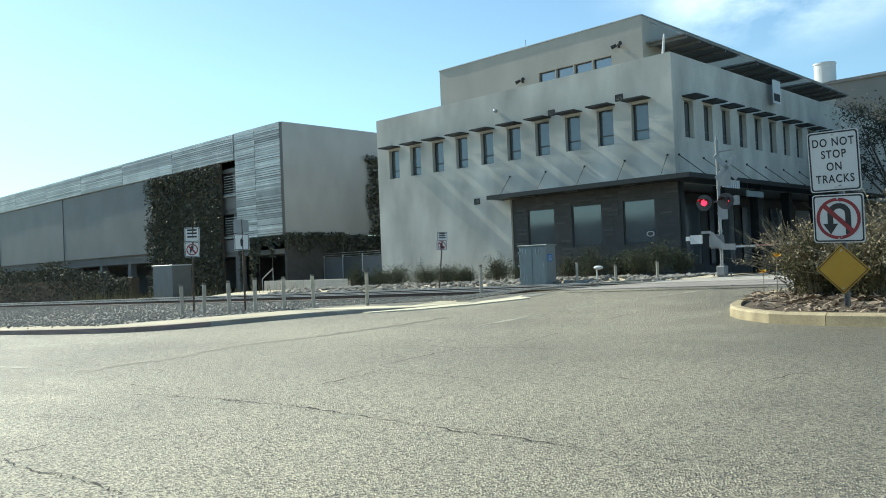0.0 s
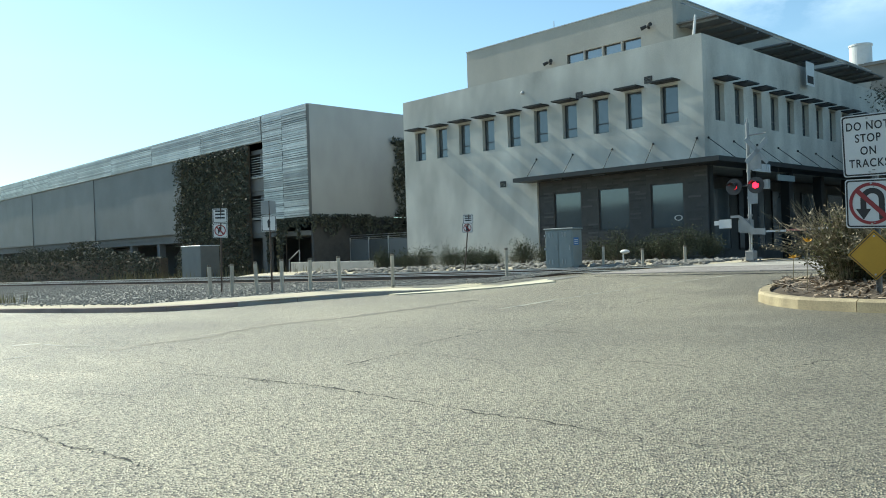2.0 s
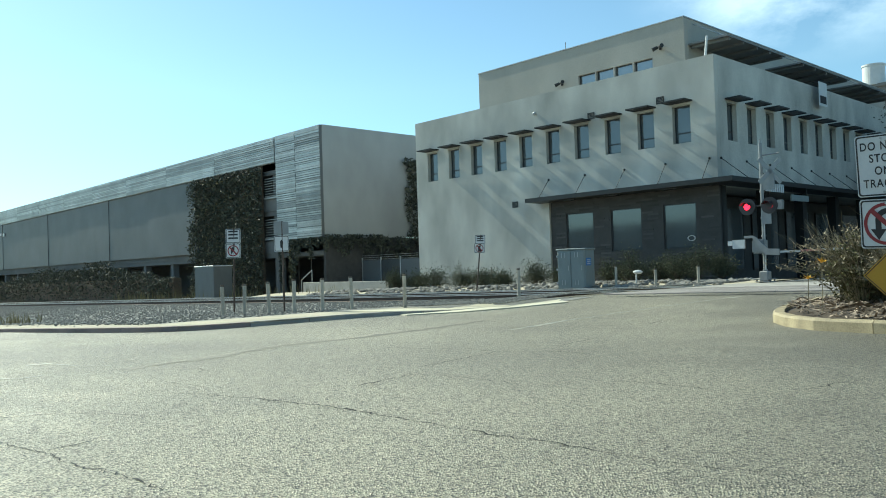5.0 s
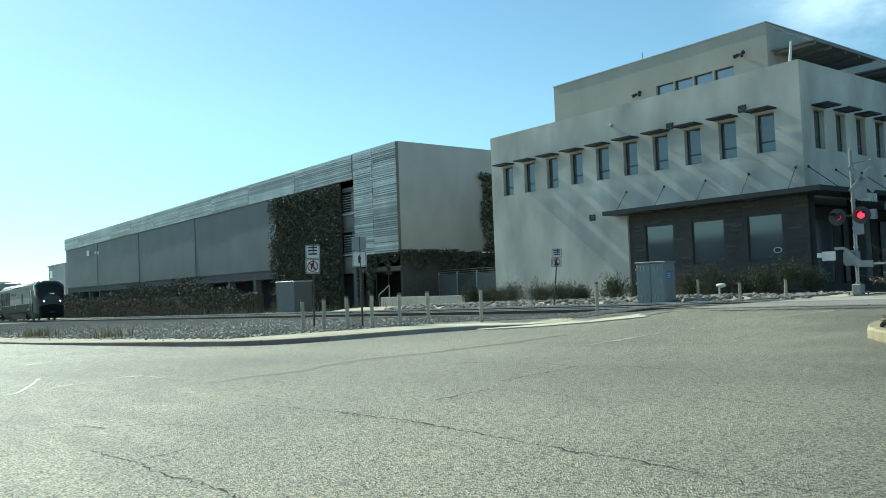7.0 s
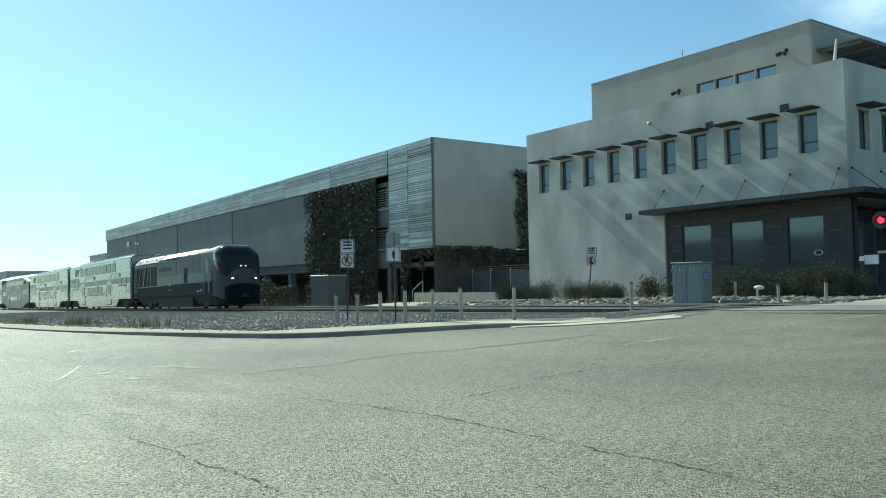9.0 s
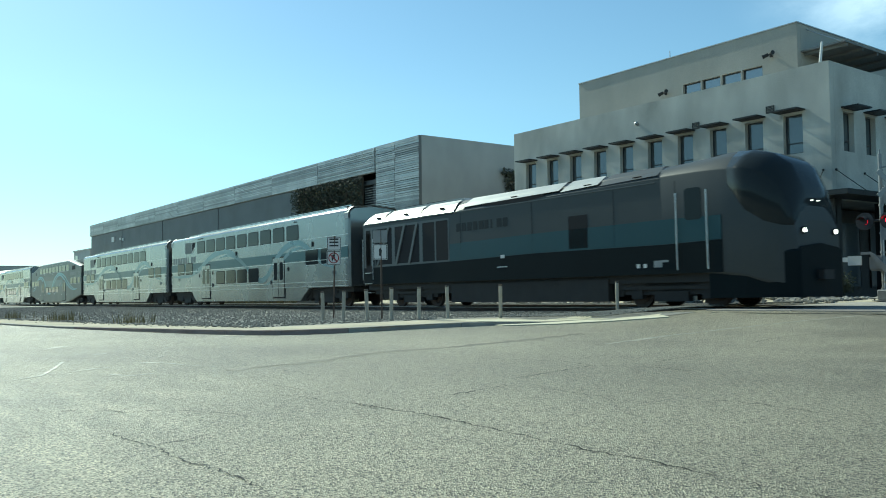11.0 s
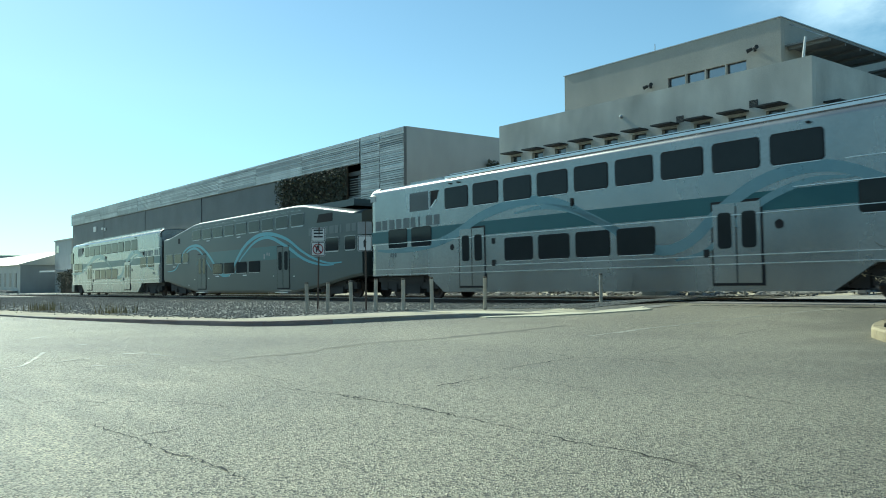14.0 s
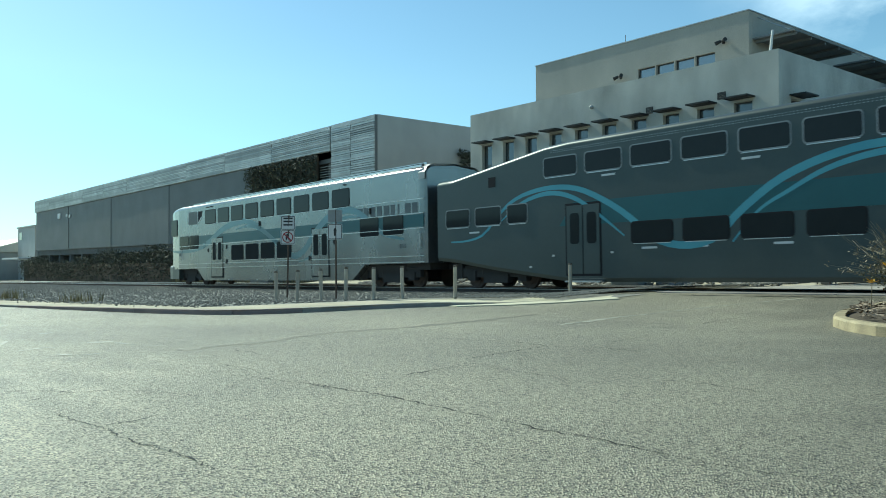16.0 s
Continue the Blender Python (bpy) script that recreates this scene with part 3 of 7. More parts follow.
def canopy():
    c = bmesh.new()
    x0, x1 = -26.6, FX + 1.25
    box(c, x0, x1, FY - 1.25, FY - 0.004, 4.15, 4.36)
    box(c, FX + 0.004, x1, FY, 58, 4.15, 4.36)
    ob = part("canopy", c, DARK_METAL, office, "dark steel canopy hung on rods")
    for x in (-26.0, -23.7, -21.4, -19.2, -17.05):
        bm = bmesh.new()
        rod(bm, (x, FY - 0.02, 5.34), (x + 0.2, FY - 1.1, 4.36), 0.016, 6)
        bmesh.ops.create_uvsphere(bm, u_segments=8, v_segments=6, radius=0.055, matrix=Matrix.Translation((x, FY - 0.03, 5.34)))
        part("tie_rod", bm, DARK_METAL, ob)
    for i in range(9):
        y = 32.3 + 2.37 * i
        bm = bmesh.new()
        rod(bm, (FX + 0.02, y, 5.34), (FX + 1.1, y + 0.3, 4.36), 0.016, 6)
        bmesh.ops.create_uvsphere(bm, u_segments=8, v_segments=6, radius=0.055, matrix=Matrix.Translation((FX + 0.03, y, 5.34)))
        part("tie_rod", bm, DARK_METAL, ob)
    # slim lamps under the front edge
    for x in (-24.1, -21.6, -18.6):
        bm = bmesh.new()
        box(bm, x - 0.35, x + 0.35, FY - 0.9, FY - 0.8, 4.09, 4.147)
        part("canopy_lamp", bm, FRAME_METAL, ob)


canopy()


def shopfront():
    zb = ground_z(-21, 32) - 0.4
    bm = bmesh.new()
    lo = 1.5
    holed(bm, -26.04, FX - 0.02, zb, 4.146, [(a, b, lo, 3.52) for a, b in SHOPS], on_front, 0.12, 0.34)
    w = part("ground_floor_wall", bm, DARK_BRICK, office, "dark long-format brick ground floor")
    for a, b in SHOPS:
        window_unit(office, on_front, a, b, lo, 3.52, 0.24, 0.995)
    # single long bricks proud of the wall
    b2 = bmesh.new()
    box(b2, -0.29, 0.29, -0.012, 0.02, -0.042, 0.042)
    me = shared("brick", b2, DARK_BRICK)
    rng = random.Random(4)
    n = 0
    for r in range(42):
        z = zb + 0.5 + r * 0.1
        x = -25.72 + (r % 2) * 0.3
        while x < FX - 0.3:
            inside = any(a - 0.32 < x < b + 0.32 for a, b in SHOPS) and lo - 0.06 < z < 3.58
            if not inside and rng.random() < 0.45 and z < 4.08:
                piece("brick", me, w, pose(x, FY + 0.12 - rng.uniform(0.0, 0.015), z))
            x += 0.6
    # side: columns and glazing in deep shade under the canopy
    bm = bmesh.new()
    box(bm, FX - 3.4, FX - 3.1, FY + 0.4, 58, zb, 4.19)
    part("ground_floor_wall", bm, DARK_BRICK, office)
    for i in range(7):
        y = FY + 0.25 + 4.2 * i
        bm = bmesh.new()
        box(bm, FX - 0.45, FX - 0.02, y, y + 0.45, zb, 4.19)
        part("column", bm, DARK_METAL, office)
    for i in range(6):
        y = FY + 0.9 + 4.2 * i
        window_unit(office, lambda u, v, d: (FX - 3.1 - d + 0.25, u, v), y, y + 3.2, zb + 1.0, 3.6, 0.2, 0.98, SKY_GLASS)


shopfront()


# ---- parking garage ----
PY = 33.0


def garage():
    g = tagged(new("parking_garage"), "long parking garage with metal slat screens and climbing vines", "building")
    zb = -2.9
    bm = bmesh.new()
    box(bm, -54.1, -48.0, PY, PY + 0.2, 3.53, 11.77)
    part("slat_backing", bm, MESH_GREY, g)
    bm = bmesh.new()
    box(bm, -48.2, -48.0, PY + 0.21, 62, 3.53, 11.8)
    part("corner_screen", bm, WALL_GREY, g, "grey corrugated metal corner volume")
    bm = bmesh.new()
    box(bm, -153.3, -54.11, PY, PY + 0.25, 9.75, 11.75)
    part("parapet_band", bm, WALL_GREY, g, "long band of horizontal metal slats")
    # slats, each its own piece
    rng = random.Random(9)
    for i in range(50):
        z = 3.60 + i * 0.163
        for x0, x1 in ((-54.05, -51.3), (-51.25, -48.03)):
            bm = bmesh.new()
            t = rng.uniform(-0.03, 0.03)
            box(bm, x0, x1, PY - 0.06 + t * 0.6, PY - 0.004, z, z + rng.choice((0.11, 0.135, 0.15)))
            part("slat", bm, SLAT_METAL, g)
    for i in range(12):
        z = 9.79 + i * 0.163
        for k in range(10):
            x0 = -153.3 + k * 9.91
            bm = bmesh.new()
            box(bm, x0, x0 + 9.86, PY - 0.06 - rng.uniform(0, 0.02), PY - 0.004, z, z + rng.choice((0.12, 0.145)))
            part("slat", bm, SLAT_METAL, g)
    # screens of woven metal below the band, in tall bays
    for k in range(8):
        x1 = -68.35 - k * 10.62
        bm = bmesh.new()
        box(bm, x1 - 10.57, x1, PY + 0.12 + 0.05 * (k % 2), PY + 0.2 + 0.05 * (k % 2), 3.05, 9.74)
        part("screen_panel", bm, MESH_GREY, g)
    # decks and columns behind
    for z in (2.6, 6.0, 9.3):
        bm = bmesh.new()
        box(bm, -153.2, -48.3, PY + 0.6, 62, z - 0.35, z)
        part("deck", bm, DECK, g)
    for z in (2.6, 6.0):
        bm = bmesh.new()
        box(bm, -153.2, -54.2, PY + 0.5, PY + 0.7, z, z + 1.0)
        part("deck_parapet", bm, DECK, g)
    for k in range(16):
        x = -55.5 - k * 6.5
        bm = bmesh.new()
        box(bm, x - 0.3, x + 0.3, PY + 0.75, PY + 1.35, zb, 9.3)
        part("column", bm, DECK, g)
    bm = bmesh.new()
    box(bm, -153.2, -48.4, PY + 8, PY + 8.3, zb, 11.15)
    part("core_wall", bm, DECK, g)
    bm = bmesh.new()
    box(bm, -153.3, -153.0, PY + 0.3, 62, zb, 11.6)
    part("end_wall", bm, WALL_GREY, g)
    bm = bmesh.new()
    box(bm, -153.0, -48.3, PY + 0.3, 62, 11.2, 11.5)
    part("roof", bm, DECK, g)
    # railings at the open stair bay
    for z in (7.2, 3.9):
        bm = bmesh.new()
        box(bm, -56.5, -54.15, PY + 0.25, PY + 0.4, z - 0.2, z - 0.06)
        r = part("railing", bm, WALL_GREY, g)
        for i in range(8):
            bm = bmesh.new()
            box(bm, -56.4, -54.2, PY + 0.3, PY + 0.34, z + i * 0.2, z + i * 0.2 + 0.05)
            part("rail_bar", bm, WALL_GREY, r)
    # white panels paint the daylight that shows through holes in the screen
    for x0, x1, z0, z1 in ((-138.0, -136.4, 8.05, 8.85), (-133.0, -132.2, 8.15, 8.5), (-131.4, -130.7, 7.95, 8.4)):
        bm = bmesh.new()
        box(bm, x0, x1, PY - 0.02, PY + 0.11, z0, z1)
        part("daylight_patch", bm, SIGN_WHITE, g, "small pale patch standing in for daylight through the screen")
    # own colour unknown; the dark brick colour takes in the passage's shade
    bm = bmesh.new()
    box(bm, -48.35, -48.1, PY + 0.3, 62, zb, 3.5)
    part("base_wall", bm, DARK_BRICK, g)
    return g


garage()


# ---- train ----
HALF = 1.47


def side_panel(bm, pts, sgn, y0, y1):
    prism(bm, pts, lambda u, v, d: (u, sgn * d, v), y0, y1)


def rrect(x0, x1, z0, z1, r=0.12, n=3):
    out = []
    for cx, cz, a0 in ((x1 - r, z0 + r, -90), (x1 - r, z1 - r, 0), (x0 + r, z1 - r, 90), (x0 + r, z0 + r, 180)):
        for i in range(n + 1):
            a = radians(a0 + 90 * i / n)
            out.append((cx + r * math.cos(a), cz + r * math.sin(a)))
    return out


def add_window(parent, x0, x1, z0, z1, sgn, off=HALF, frame_mat=None):
    bm = bmesh.new()
    side_panel(bm, rrect(x0 - 0.035, x1 + 0.035, z0 - 0.035, z1 + 0.035, 0.11), sgn, off - 0.01, off + 0.012)
    w = part("window", bm, frame_mat or TRAIN_GASKET, parent)
    bm = bmesh.new()
    side_panel(bm, rrect(x0, x1, z0, z1, 0.085), sgn, off - 0.005, off + 0.018)
    part("pane", bm, TRAIN_GLASS, w)
    bm = bmesh.new()
    side_panel(bm, [(x0 + 0.06, z0 - 0.055), (x1 - 0.06, z0 - 0.055), (x1 - 0.06, z0 - 0.037), (x0 + 0.06, z0 - 0.037)], sgn, off - 0.005, off + 0.022)
    part("lip", bm, ALU, w)


def add_door(parent, x0, x1, sgn, material, off=HALF):
    bm = bmesh.new()
    side_panel(bm, [(x0 - 0.06, 0.43), (x1 + 0.06, 0.43), (x1 + 0.06, 2.69), (x0 - 0.06, 2.69)], sgn, off - 0.02, off + 0.008)
    d = part("door", bm, TRAIN_GASKET, parent, "double sliding door")
    mid = (x0 + x1) / 2
    for a, b in ((x0, mid - 0.02), (mid + 0.02, x1)):
        bm = bmesh.new()
        side_panel(bm, [(a, 0.5), (b, 0.5), (b, 2.62), (a, 2.62)], sgn, off, off + 0.022)
        leaf = part("door_leaf", bm, material, d)
        bm = bmesh.new()
        side_panel(bm, rrect(a + 0.14, b - 0.12, 1.42, 2.38, 0.1), sgn, off + 0.01, off + 0.03)
        part("pane", bm, TRAIN_GLASS, leaf)


def strip(bm, pts, width, sgn, y0, y1):
    """A curved painted stripe of the given widths along pts."""
    n = len(pts)
    up, dn = [], []
    for i, (x, z) in enumerate(pts):
        a, b = pts[max(0, i - 1)], pts[min(n - 1, i + 1)]
        d = Vector((b[0] - a[0], b[1] - a[1])).normalized()
        w = width * (0.25 + 0.75 * math.sin(math.pi * (i + 0.3) / (n - 0.4)))
        up.append((x - d.y * w / 2, z + d.x * w / 2))
        dn.append((x + d.y * w / 2, z - d.x * w / 2))
    for i in range(n - 1):
        q = [dn[i], dn[i + 1], up[i + 1], up[i]]
        a = [bm.verts.new((u, sgn * y1, v)) for u, v in q]
        bm.faces.new(a)
    bmesh.ops.remove_doubles(bm, verts=bm.verts, dist=0.002)


def small(parent, name, x, z, w, h, sgn, material, proud):
    """A small fitting on the side of a car."""
    bm = bmesh.new()
    side_panel(bm, [(x, z), (x + w, z), (x + w, z + h), (x, z + h)], sgn, HALF - 0.04, HALF + proud)
    return part(name, bm, material, parent)


def smooth_curve(keys, n=40):
    xs = [k[0] for k in keys]
    out = []
    for i in range(n + 1):
        x = xs[0] + (xs[-1] - xs[0]) * i / n
        j = max(0, min(len(keys) - 2, sum(1 for k in xs if k <= x) - 1))
        p0, p1, p2, p3 = keys[max(0, j - 1)], keys[j], keys[j + 1], keys[min(len(keys) - 1, j + 2)]
        t = (x - p1[0]) / (p2[0] - p1[0])
        m1 = (p2[1] - p0[1]) / (p2[0] - p0[0]) * (p2[0] - p1[0])
        m2 = (p3[1] - p1[1]) / (p3[0] - p1[0]) * (p2[0] - p1[0])
        z = (2 * t ** 3 - 3 * t ** 2 + 1) * p1[1] + (t ** 3 - 2 * t ** 2 + t) * m1 + (-2 * t ** 3 + 3 * t ** 2) * p2[1] + (t ** 3 - t ** 2) * m2
        out.append((x, z))
    return out


def loft(bm, sections, caps=True):
    rings = [[bm.verts.new(p) for p in s] for s in sections]
    n = len(rings[0])
    for a, b in zip(rings, rings[1:]):
        for i in range(n):
            bm.faces.new((a[i], a[(i + 1) % n], b[(i + 1) % n], b[i]))
    if caps:
        bm.faces.new(rings[0][::-1])
        bm.faces.new(rings[-1])
    bmesh.ops.recalc_face_normals(bm, faces=bm.faces)


def section(x, low, top, half, shoulder=0.42, bottom=0.0, flat=0.5):
    """Cross section of a coach: rounded roof, flat sides, tucked-in bottom edge."""
    out = [(x, -half + bottom, low), (x, -half, low + 0.12)]
    for i in range(7):
        a = radians(180 - 90 * i / 6)
        out.append((x, -half + shoulder + shoulder * math.cos(a) * 1.0, top - shoulder * flat - 0.08 + shoulder * flat * math.sin(a)))
    out.append((x, 0, top))
    for i in range(7):
        a = radians(90 - 90 * i / 6)
        out.append((x, half - shoulder + shoulder * math.cos(a), top - shoulder * flat - 0.08 + shoulder * flat * math.sin(a)))
    out += [(x, half, low + 0.12), (x, half - bottom, low)]
    return out


def bogie(parent, x):
    bm = bmesh.new()
    for s in (-1, 1):
        box(bm, x - 1.75, x + 1.75, s * 1.02 - 0.1, s * 1.02 + 0.1, 0.4, 0.72)
        box(bm, x - 0.6, x + 0.6, s * 1.06 - 0.12, s * 1.06 + 0.12, 0.2, 0.5)
        box(bm, x - 0.9, x + 0.9, s * 1.1 - 0.1, s * 1.1 + 0.1, 0.66, 0.9)
        rod(bm, (x - 1.6, s * 1.12, 0.78), (x + 1.6, s * 1.12, 0.78), 0.05, 8)
        box(bm, x - 2.3, x - 1.8, s * 1.0 - 0.12, s * 1.0 + 0.12, 0.35, 0.9)
        for dx in (-1.25, 1.25):
            box(bm, x + dx - 0.2, x + dx + 0.2, s * 1.05 - 0.12, s * 1.05 + 0.12, 0.28, 0.62)
            rod(bm, (x + dx * 0.55, s * 1.03, 0.5), (x + dx * 0.55, s * 1.03, 0.85), 0.11, 8)
    box(bm, x - 0.35, x + 0.35, -1.0, 1.0, 0.35, 0.75)
    b = part("bogie", bm, TRAIN_DARK, parent)
    for dx in (-1.3, 1.3):
        for s in (-1, 1):
            bm = bmesh.new()
            rod(bm, (x + dx, s * 0.7, 0.44), (x + dx, s * 0.84, 0.44), 0.44, 20)
            rod(bm, (x + dx, s * 0.83, 0.44), (x + dx, s * 0.87, 0.44), 0.30, 16)
            part("wheel", bm, RAIL_SIDE, b)


def mark_bars(parent, x0, x1, z0, z1, sgn, material, n=9, off=HALF):
    """The operator's name, as plain bars."""
    step = (x1 - x0) / n
    for i in range(n):
        bm = bmesh.new()
        a = x0 + step * i
        z = lambda q: z0 + (z1 - z0) * q
        w = step * (0.80, 0.70, 0.74, 0.72, 0.84, 0.62, 0.24, 0.80, 0.72)[i % 9]
        side_panel(bm, [(a, z(0)), (a + w, z(0)), (a + w, z(1)), (a, z(1))], sgn, off, off + 0.007)
        part("mark", bm, material, parent)


ARC_A = [(1.0, 2.05), (2.1, 1.98), (3.6, 2.02), (5.2, 2.2), (6.4, 2.5), (7.6, 2.98), (9.0, 3.28), (10.4, 3.38), (11.6, 3.2), (12.8, 2.72), (14.0, 2.18), (15.2, 1.62)]
ARC_B = [(12.0, 3.0), (13.2, 2.5), (14.4, 1.9), (15.6, 1.45), (16.6, 1.68), (17.5, 2.4), (18.5, 3.0), (19.6, 3.3), (20.6, 3.28), (21.6, 2.9), (22.8, 2.2), (24.2, 1.9)]


def coach_white(name, label, cab=False):
    """Bilevel coach; x runs from its rear gap at 0 to its front gap at 26."""
    car = tagged(new(name), label, "train car", "coaches of the train")
    x0, x1 = 0.46, 25.56
    bm = bmesh.new()
    xs = [(x0, 0.10), (x0 + 0.12, 0.03), (x0 + 0.35, 0), (6, 0), (13, 0), (20, 0), (x1 - 0.35, 0), (x1 - 0.12, 0.03), (x1, 0.10)]
    if cab:
        xs = [(0.15, 0.42), (0.5, 0.2), (1.1, 0.08), (1.9, 0.0)] + xs[3:]
    loft(bm, [section(x, 0.95, 4.82 - 0.6 * q, HALF - q, 0.5) for x, q in xs])
    body = part("body", bm, TRAIN_WHITE, car, "glossy white painted body shell", smooth=False)
    for p in body.data.polygons:
        p.use_smooth = abs(p.normal.x) < 0.5 and p.normal.z > 0.05
    bm = bmesh.new()
    lower = [(5.5, 0.28), (20.5, 0.28), (21.5, 0.95), (4.5, 0.95)]
    prism(bm, lower, lambda u, v, d: (u, d, v), -HALF + 0.02, HALF - 0.02)
    part("lower_body", bm, TRAIN_WHITE, car)
    bm = bmesh.new()
    box(bm, 0.6, 25.4, -1.15, 1.15, 0.7, 0.94)
    box(bm, -0.1, 26.1, -0.2, 0.2, 0.72, 0.92)
    part("underframe", bm, TRAIN_DARK, car)
    # ribbed roof edge; the dark middle rib paints in a shaded gap
    for k in range(3):
        for s in (-1, 1):
            bm = bmesh.new()
            box(bm, 5.6, 25.2, s * (HALF - 0.10 - 0.13 * k) - 0.02, s * (HALF - 0.10 - 0.13 * k) + 0.02, 4.62 + 0.055 * k + 0.05, 4.70 + 0.055 * k + 0.05)
            part("roof_rib", bm, TRAIN_DARK if k == 1 else ALU, car)
    for a, b, y in ((2.6, 4.8, -0.85), (2.6, 4.8, 0.3), (21.2, 23.4, -0.85), (21.2, 23.4, 0.3)):
        bm = bmesh.new()
        box(bm, a, b, y, y + 0.55, 4.74, 4.87)
        part("roof_unit", bm, TRAIN_WHITE, car)
    for s in (-1, 1):
        bm = bmesh.new()
        side_panel(bm, [(0.55 if not cab else 2.0, 2.35), (25.42, 2.35), (25.42, 2.84), (0.55 if not cab else 2.0, 2.84)], s, HALF - 0.01, HALF + 0.005)
        part("stripe", bm, TRAIN_TEAL, car, "dark teal stripe")
        for arc, w in ((ARC_A, 0.34), (ARC_B, 0.34), ([(x + 0.55, z - 0.28) for x, z in ARC_A[6:]], 0.2), ([(x + 0.5, z - 0.3) for x, z in ARC_B[3:9]], 0.2)):
            bm = bmesh.new()
            strip(bm, smooth_curve(arc), w, s, HALF, HALF + 0.009)
            part("swoosh", bm, TRAIN_WAVE, car, "light blue wave stripe")
        for zz, xa in ((0.99, 0.6), (1.22, 0.6), (2.29, 0.6), (2.87, 19.6), (3.42, 20.9)):
            xa = max(xa, 1.95) if cab else xa
            bm = bmesh.new()
            side_panel(bm, [(xa, zz), (25.42, zz), (25.42, zz + 0.022), (xa, zz + 0.022)], s, HALF - 0.01, HALF + 0.024)
            part("seam", bm, ALU, car)
        for i in range(9):
            a = 5.71 + 1.667 * i
            add_window(car, a, a + 1.33, 3.5, 4.24, s)
        for i in range(4):
            a = 9.05 + 1.666 * i
            add_window(car, a, a + 1.34, 1.4, 2.14, s)
        ends = [1.86, 3.5] if not cab else [2.1, 3.5]
        for a in ends + [21.2, 22.85]:
            add_window(car, a, a + 1.28, 2.14, 2.86, s)
        add_door(car, 6.56, 7.95, s, TRAIN_WHITE)
        add_door(car, 17.32, 18.7, s, TRAIN_WHITE)
        # air intake grille beside the roof unit
        bm = bmesh.new()
        side_panel(bm, [(3.34, 3.54), (4.71, 3.54), (4.71, 4.29), (3.34, 4.29)], s, HALF - 0.01, HALF + 0.006)
        g = part("grille", bm, TRAIN_LETTER, car)
        for i in range(12):
            bm = bmesh.new()
            z = 3.58 + i * 0.057
            side_panel(bm, [(3.4, z), (4.66, z), (4.66, z + 0.022), (3.4, z + 0.022)], s, HALF, HALF + 0.02)
            part("slat", bm, BRACE_GREY, g)
        for x in (3.35, 4.68):
            small(g, "grille_frame", x, 3.54, 0.03, 0.75, s, ALU, 0.02)
        bm = bmesh.new()
        side_panel(bm, [(4.78, 3.62), (5.14, 3.9), (5.32, 4.26), (4.78, 4.26)], s, HALF - 0.01, HALF + 0.01)
        part("corner_grille", bm, TRAIN_GASKET, car)
        bm = bmesh.new()
        side_panel(bm, [(4.80, 3.58), (5.18, 3.87), (5.15, 3.91), (4.78, 3.63)], s, HALF - 0.01, HALF + 0.02)
        part("grille_frame", bm, ALU, car)
        mark_bars(car, 0.85 if not cab else 20.4 + 0.6, 5.48 if not cab else 25.2, 2.91, 3.31, s, TRAIN_LETTER)
        # small notices, grab rail, lamp lenses
        for x in (8.35, 17.0):
            small(car, "notice", x, 2.0, 0.18, 0.2, s, TRAIN_GASKET, 0.008)
            small(car, "intercom", x + 0.02, 1.2, 0.16, 0.22, s, TRAIN_GASKET, 0.03)
        for i in range(3):
            small(car, "number_bar", 1.95 + 0.16 * i, 1.72, 0.11, 0.18, s, TRAIN_LETTER, 0.006)
            small(car, "number_bar", 23.9 + 0.16 * i, 1.55, 0.11, 0.18, s, TRAIN_LETTER, 0.006)
        for x in (6.1, 19.2):
            bm = bmesh.new()
            bmesh.ops.create_circle(bm, cap_ends=True, segments=16, radius=0.12, matrix=Matrix.Translation((x, s * (HALF + 0.012), 1.98)) @ pose(0, 0, 0, 90))
            part("round_badge", bm, TRAIN_GASKET, car)
        for x in (0.72 if not cab else 2.4, 25.25):
            bm = bmesh.new()
            rod(bm, (x, s * (HALF + 0.05), 1.5), (x, s * (HALF + 0.05), 2.1), 0.018, 6)
            rod(bm, (x, s * (HALF - 0.02), 1.52), (x, s * (HALF + 0.05), 1.52), 0.015, 6)
            rod(bm, (x, s * (HALF - 0.02), 2.08), (x, s * (HALF + 0.05), 2.08), 0.015, 6)
            part("grab_rail", bm, ALU, car)
        for x in (12.2, 21.9):
            small(car, "side_lamp", x, 3.02, 0.09, 0.26, s, TRAIN_GASKET, 0.05)
        for x in (6.0, 6.5, 20.0):
            small(car, "marker_lamp", x, 4.40, 0.08, 0.05, s, TRAIN_GASKET, 0.08)
    for a, b in (((x0 + 0.02, x0 + 0.42),) if not cab else ()) + ((x1 - 0.42, x1 - 0.02),):
        bm = bmesh.new()
        ring_a = [(HALF + 0.012, 4.18), (HALF + 0.012, 4.44), (HALF - 0.1, 4.62), (HALF - 0.3, 4.76), (0.0, 4.85)]
        arc = [(-y, z) for y, z in ring_a] + [(y, z) for y, z in ring_a[-2::-1]]
        va = [bm.verts.new((a, y, z)) for y, z in arc]
        vb = [bm.verts.new((b, y, z)) for y, z in arc]
        for k in range(len(arc) - 1):
            bm.faces.new((va[k], vb[k], vb[k + 1], va[k + 1]))
        bmesh.ops.recalc_face_normals(bm, faces=bm.faces)
        part("roof_cap", bm, ROOF_PALE, car, "pale roof end cap")
    # gangway bellows
    bm = bmesh.new()
    box(bm, x1, 26.02, -0.6, 0.6, 1.1, 3.3)
    if not cab:
        part("gangway", bm, RUBBER, car)
        bm = bmesh.new()
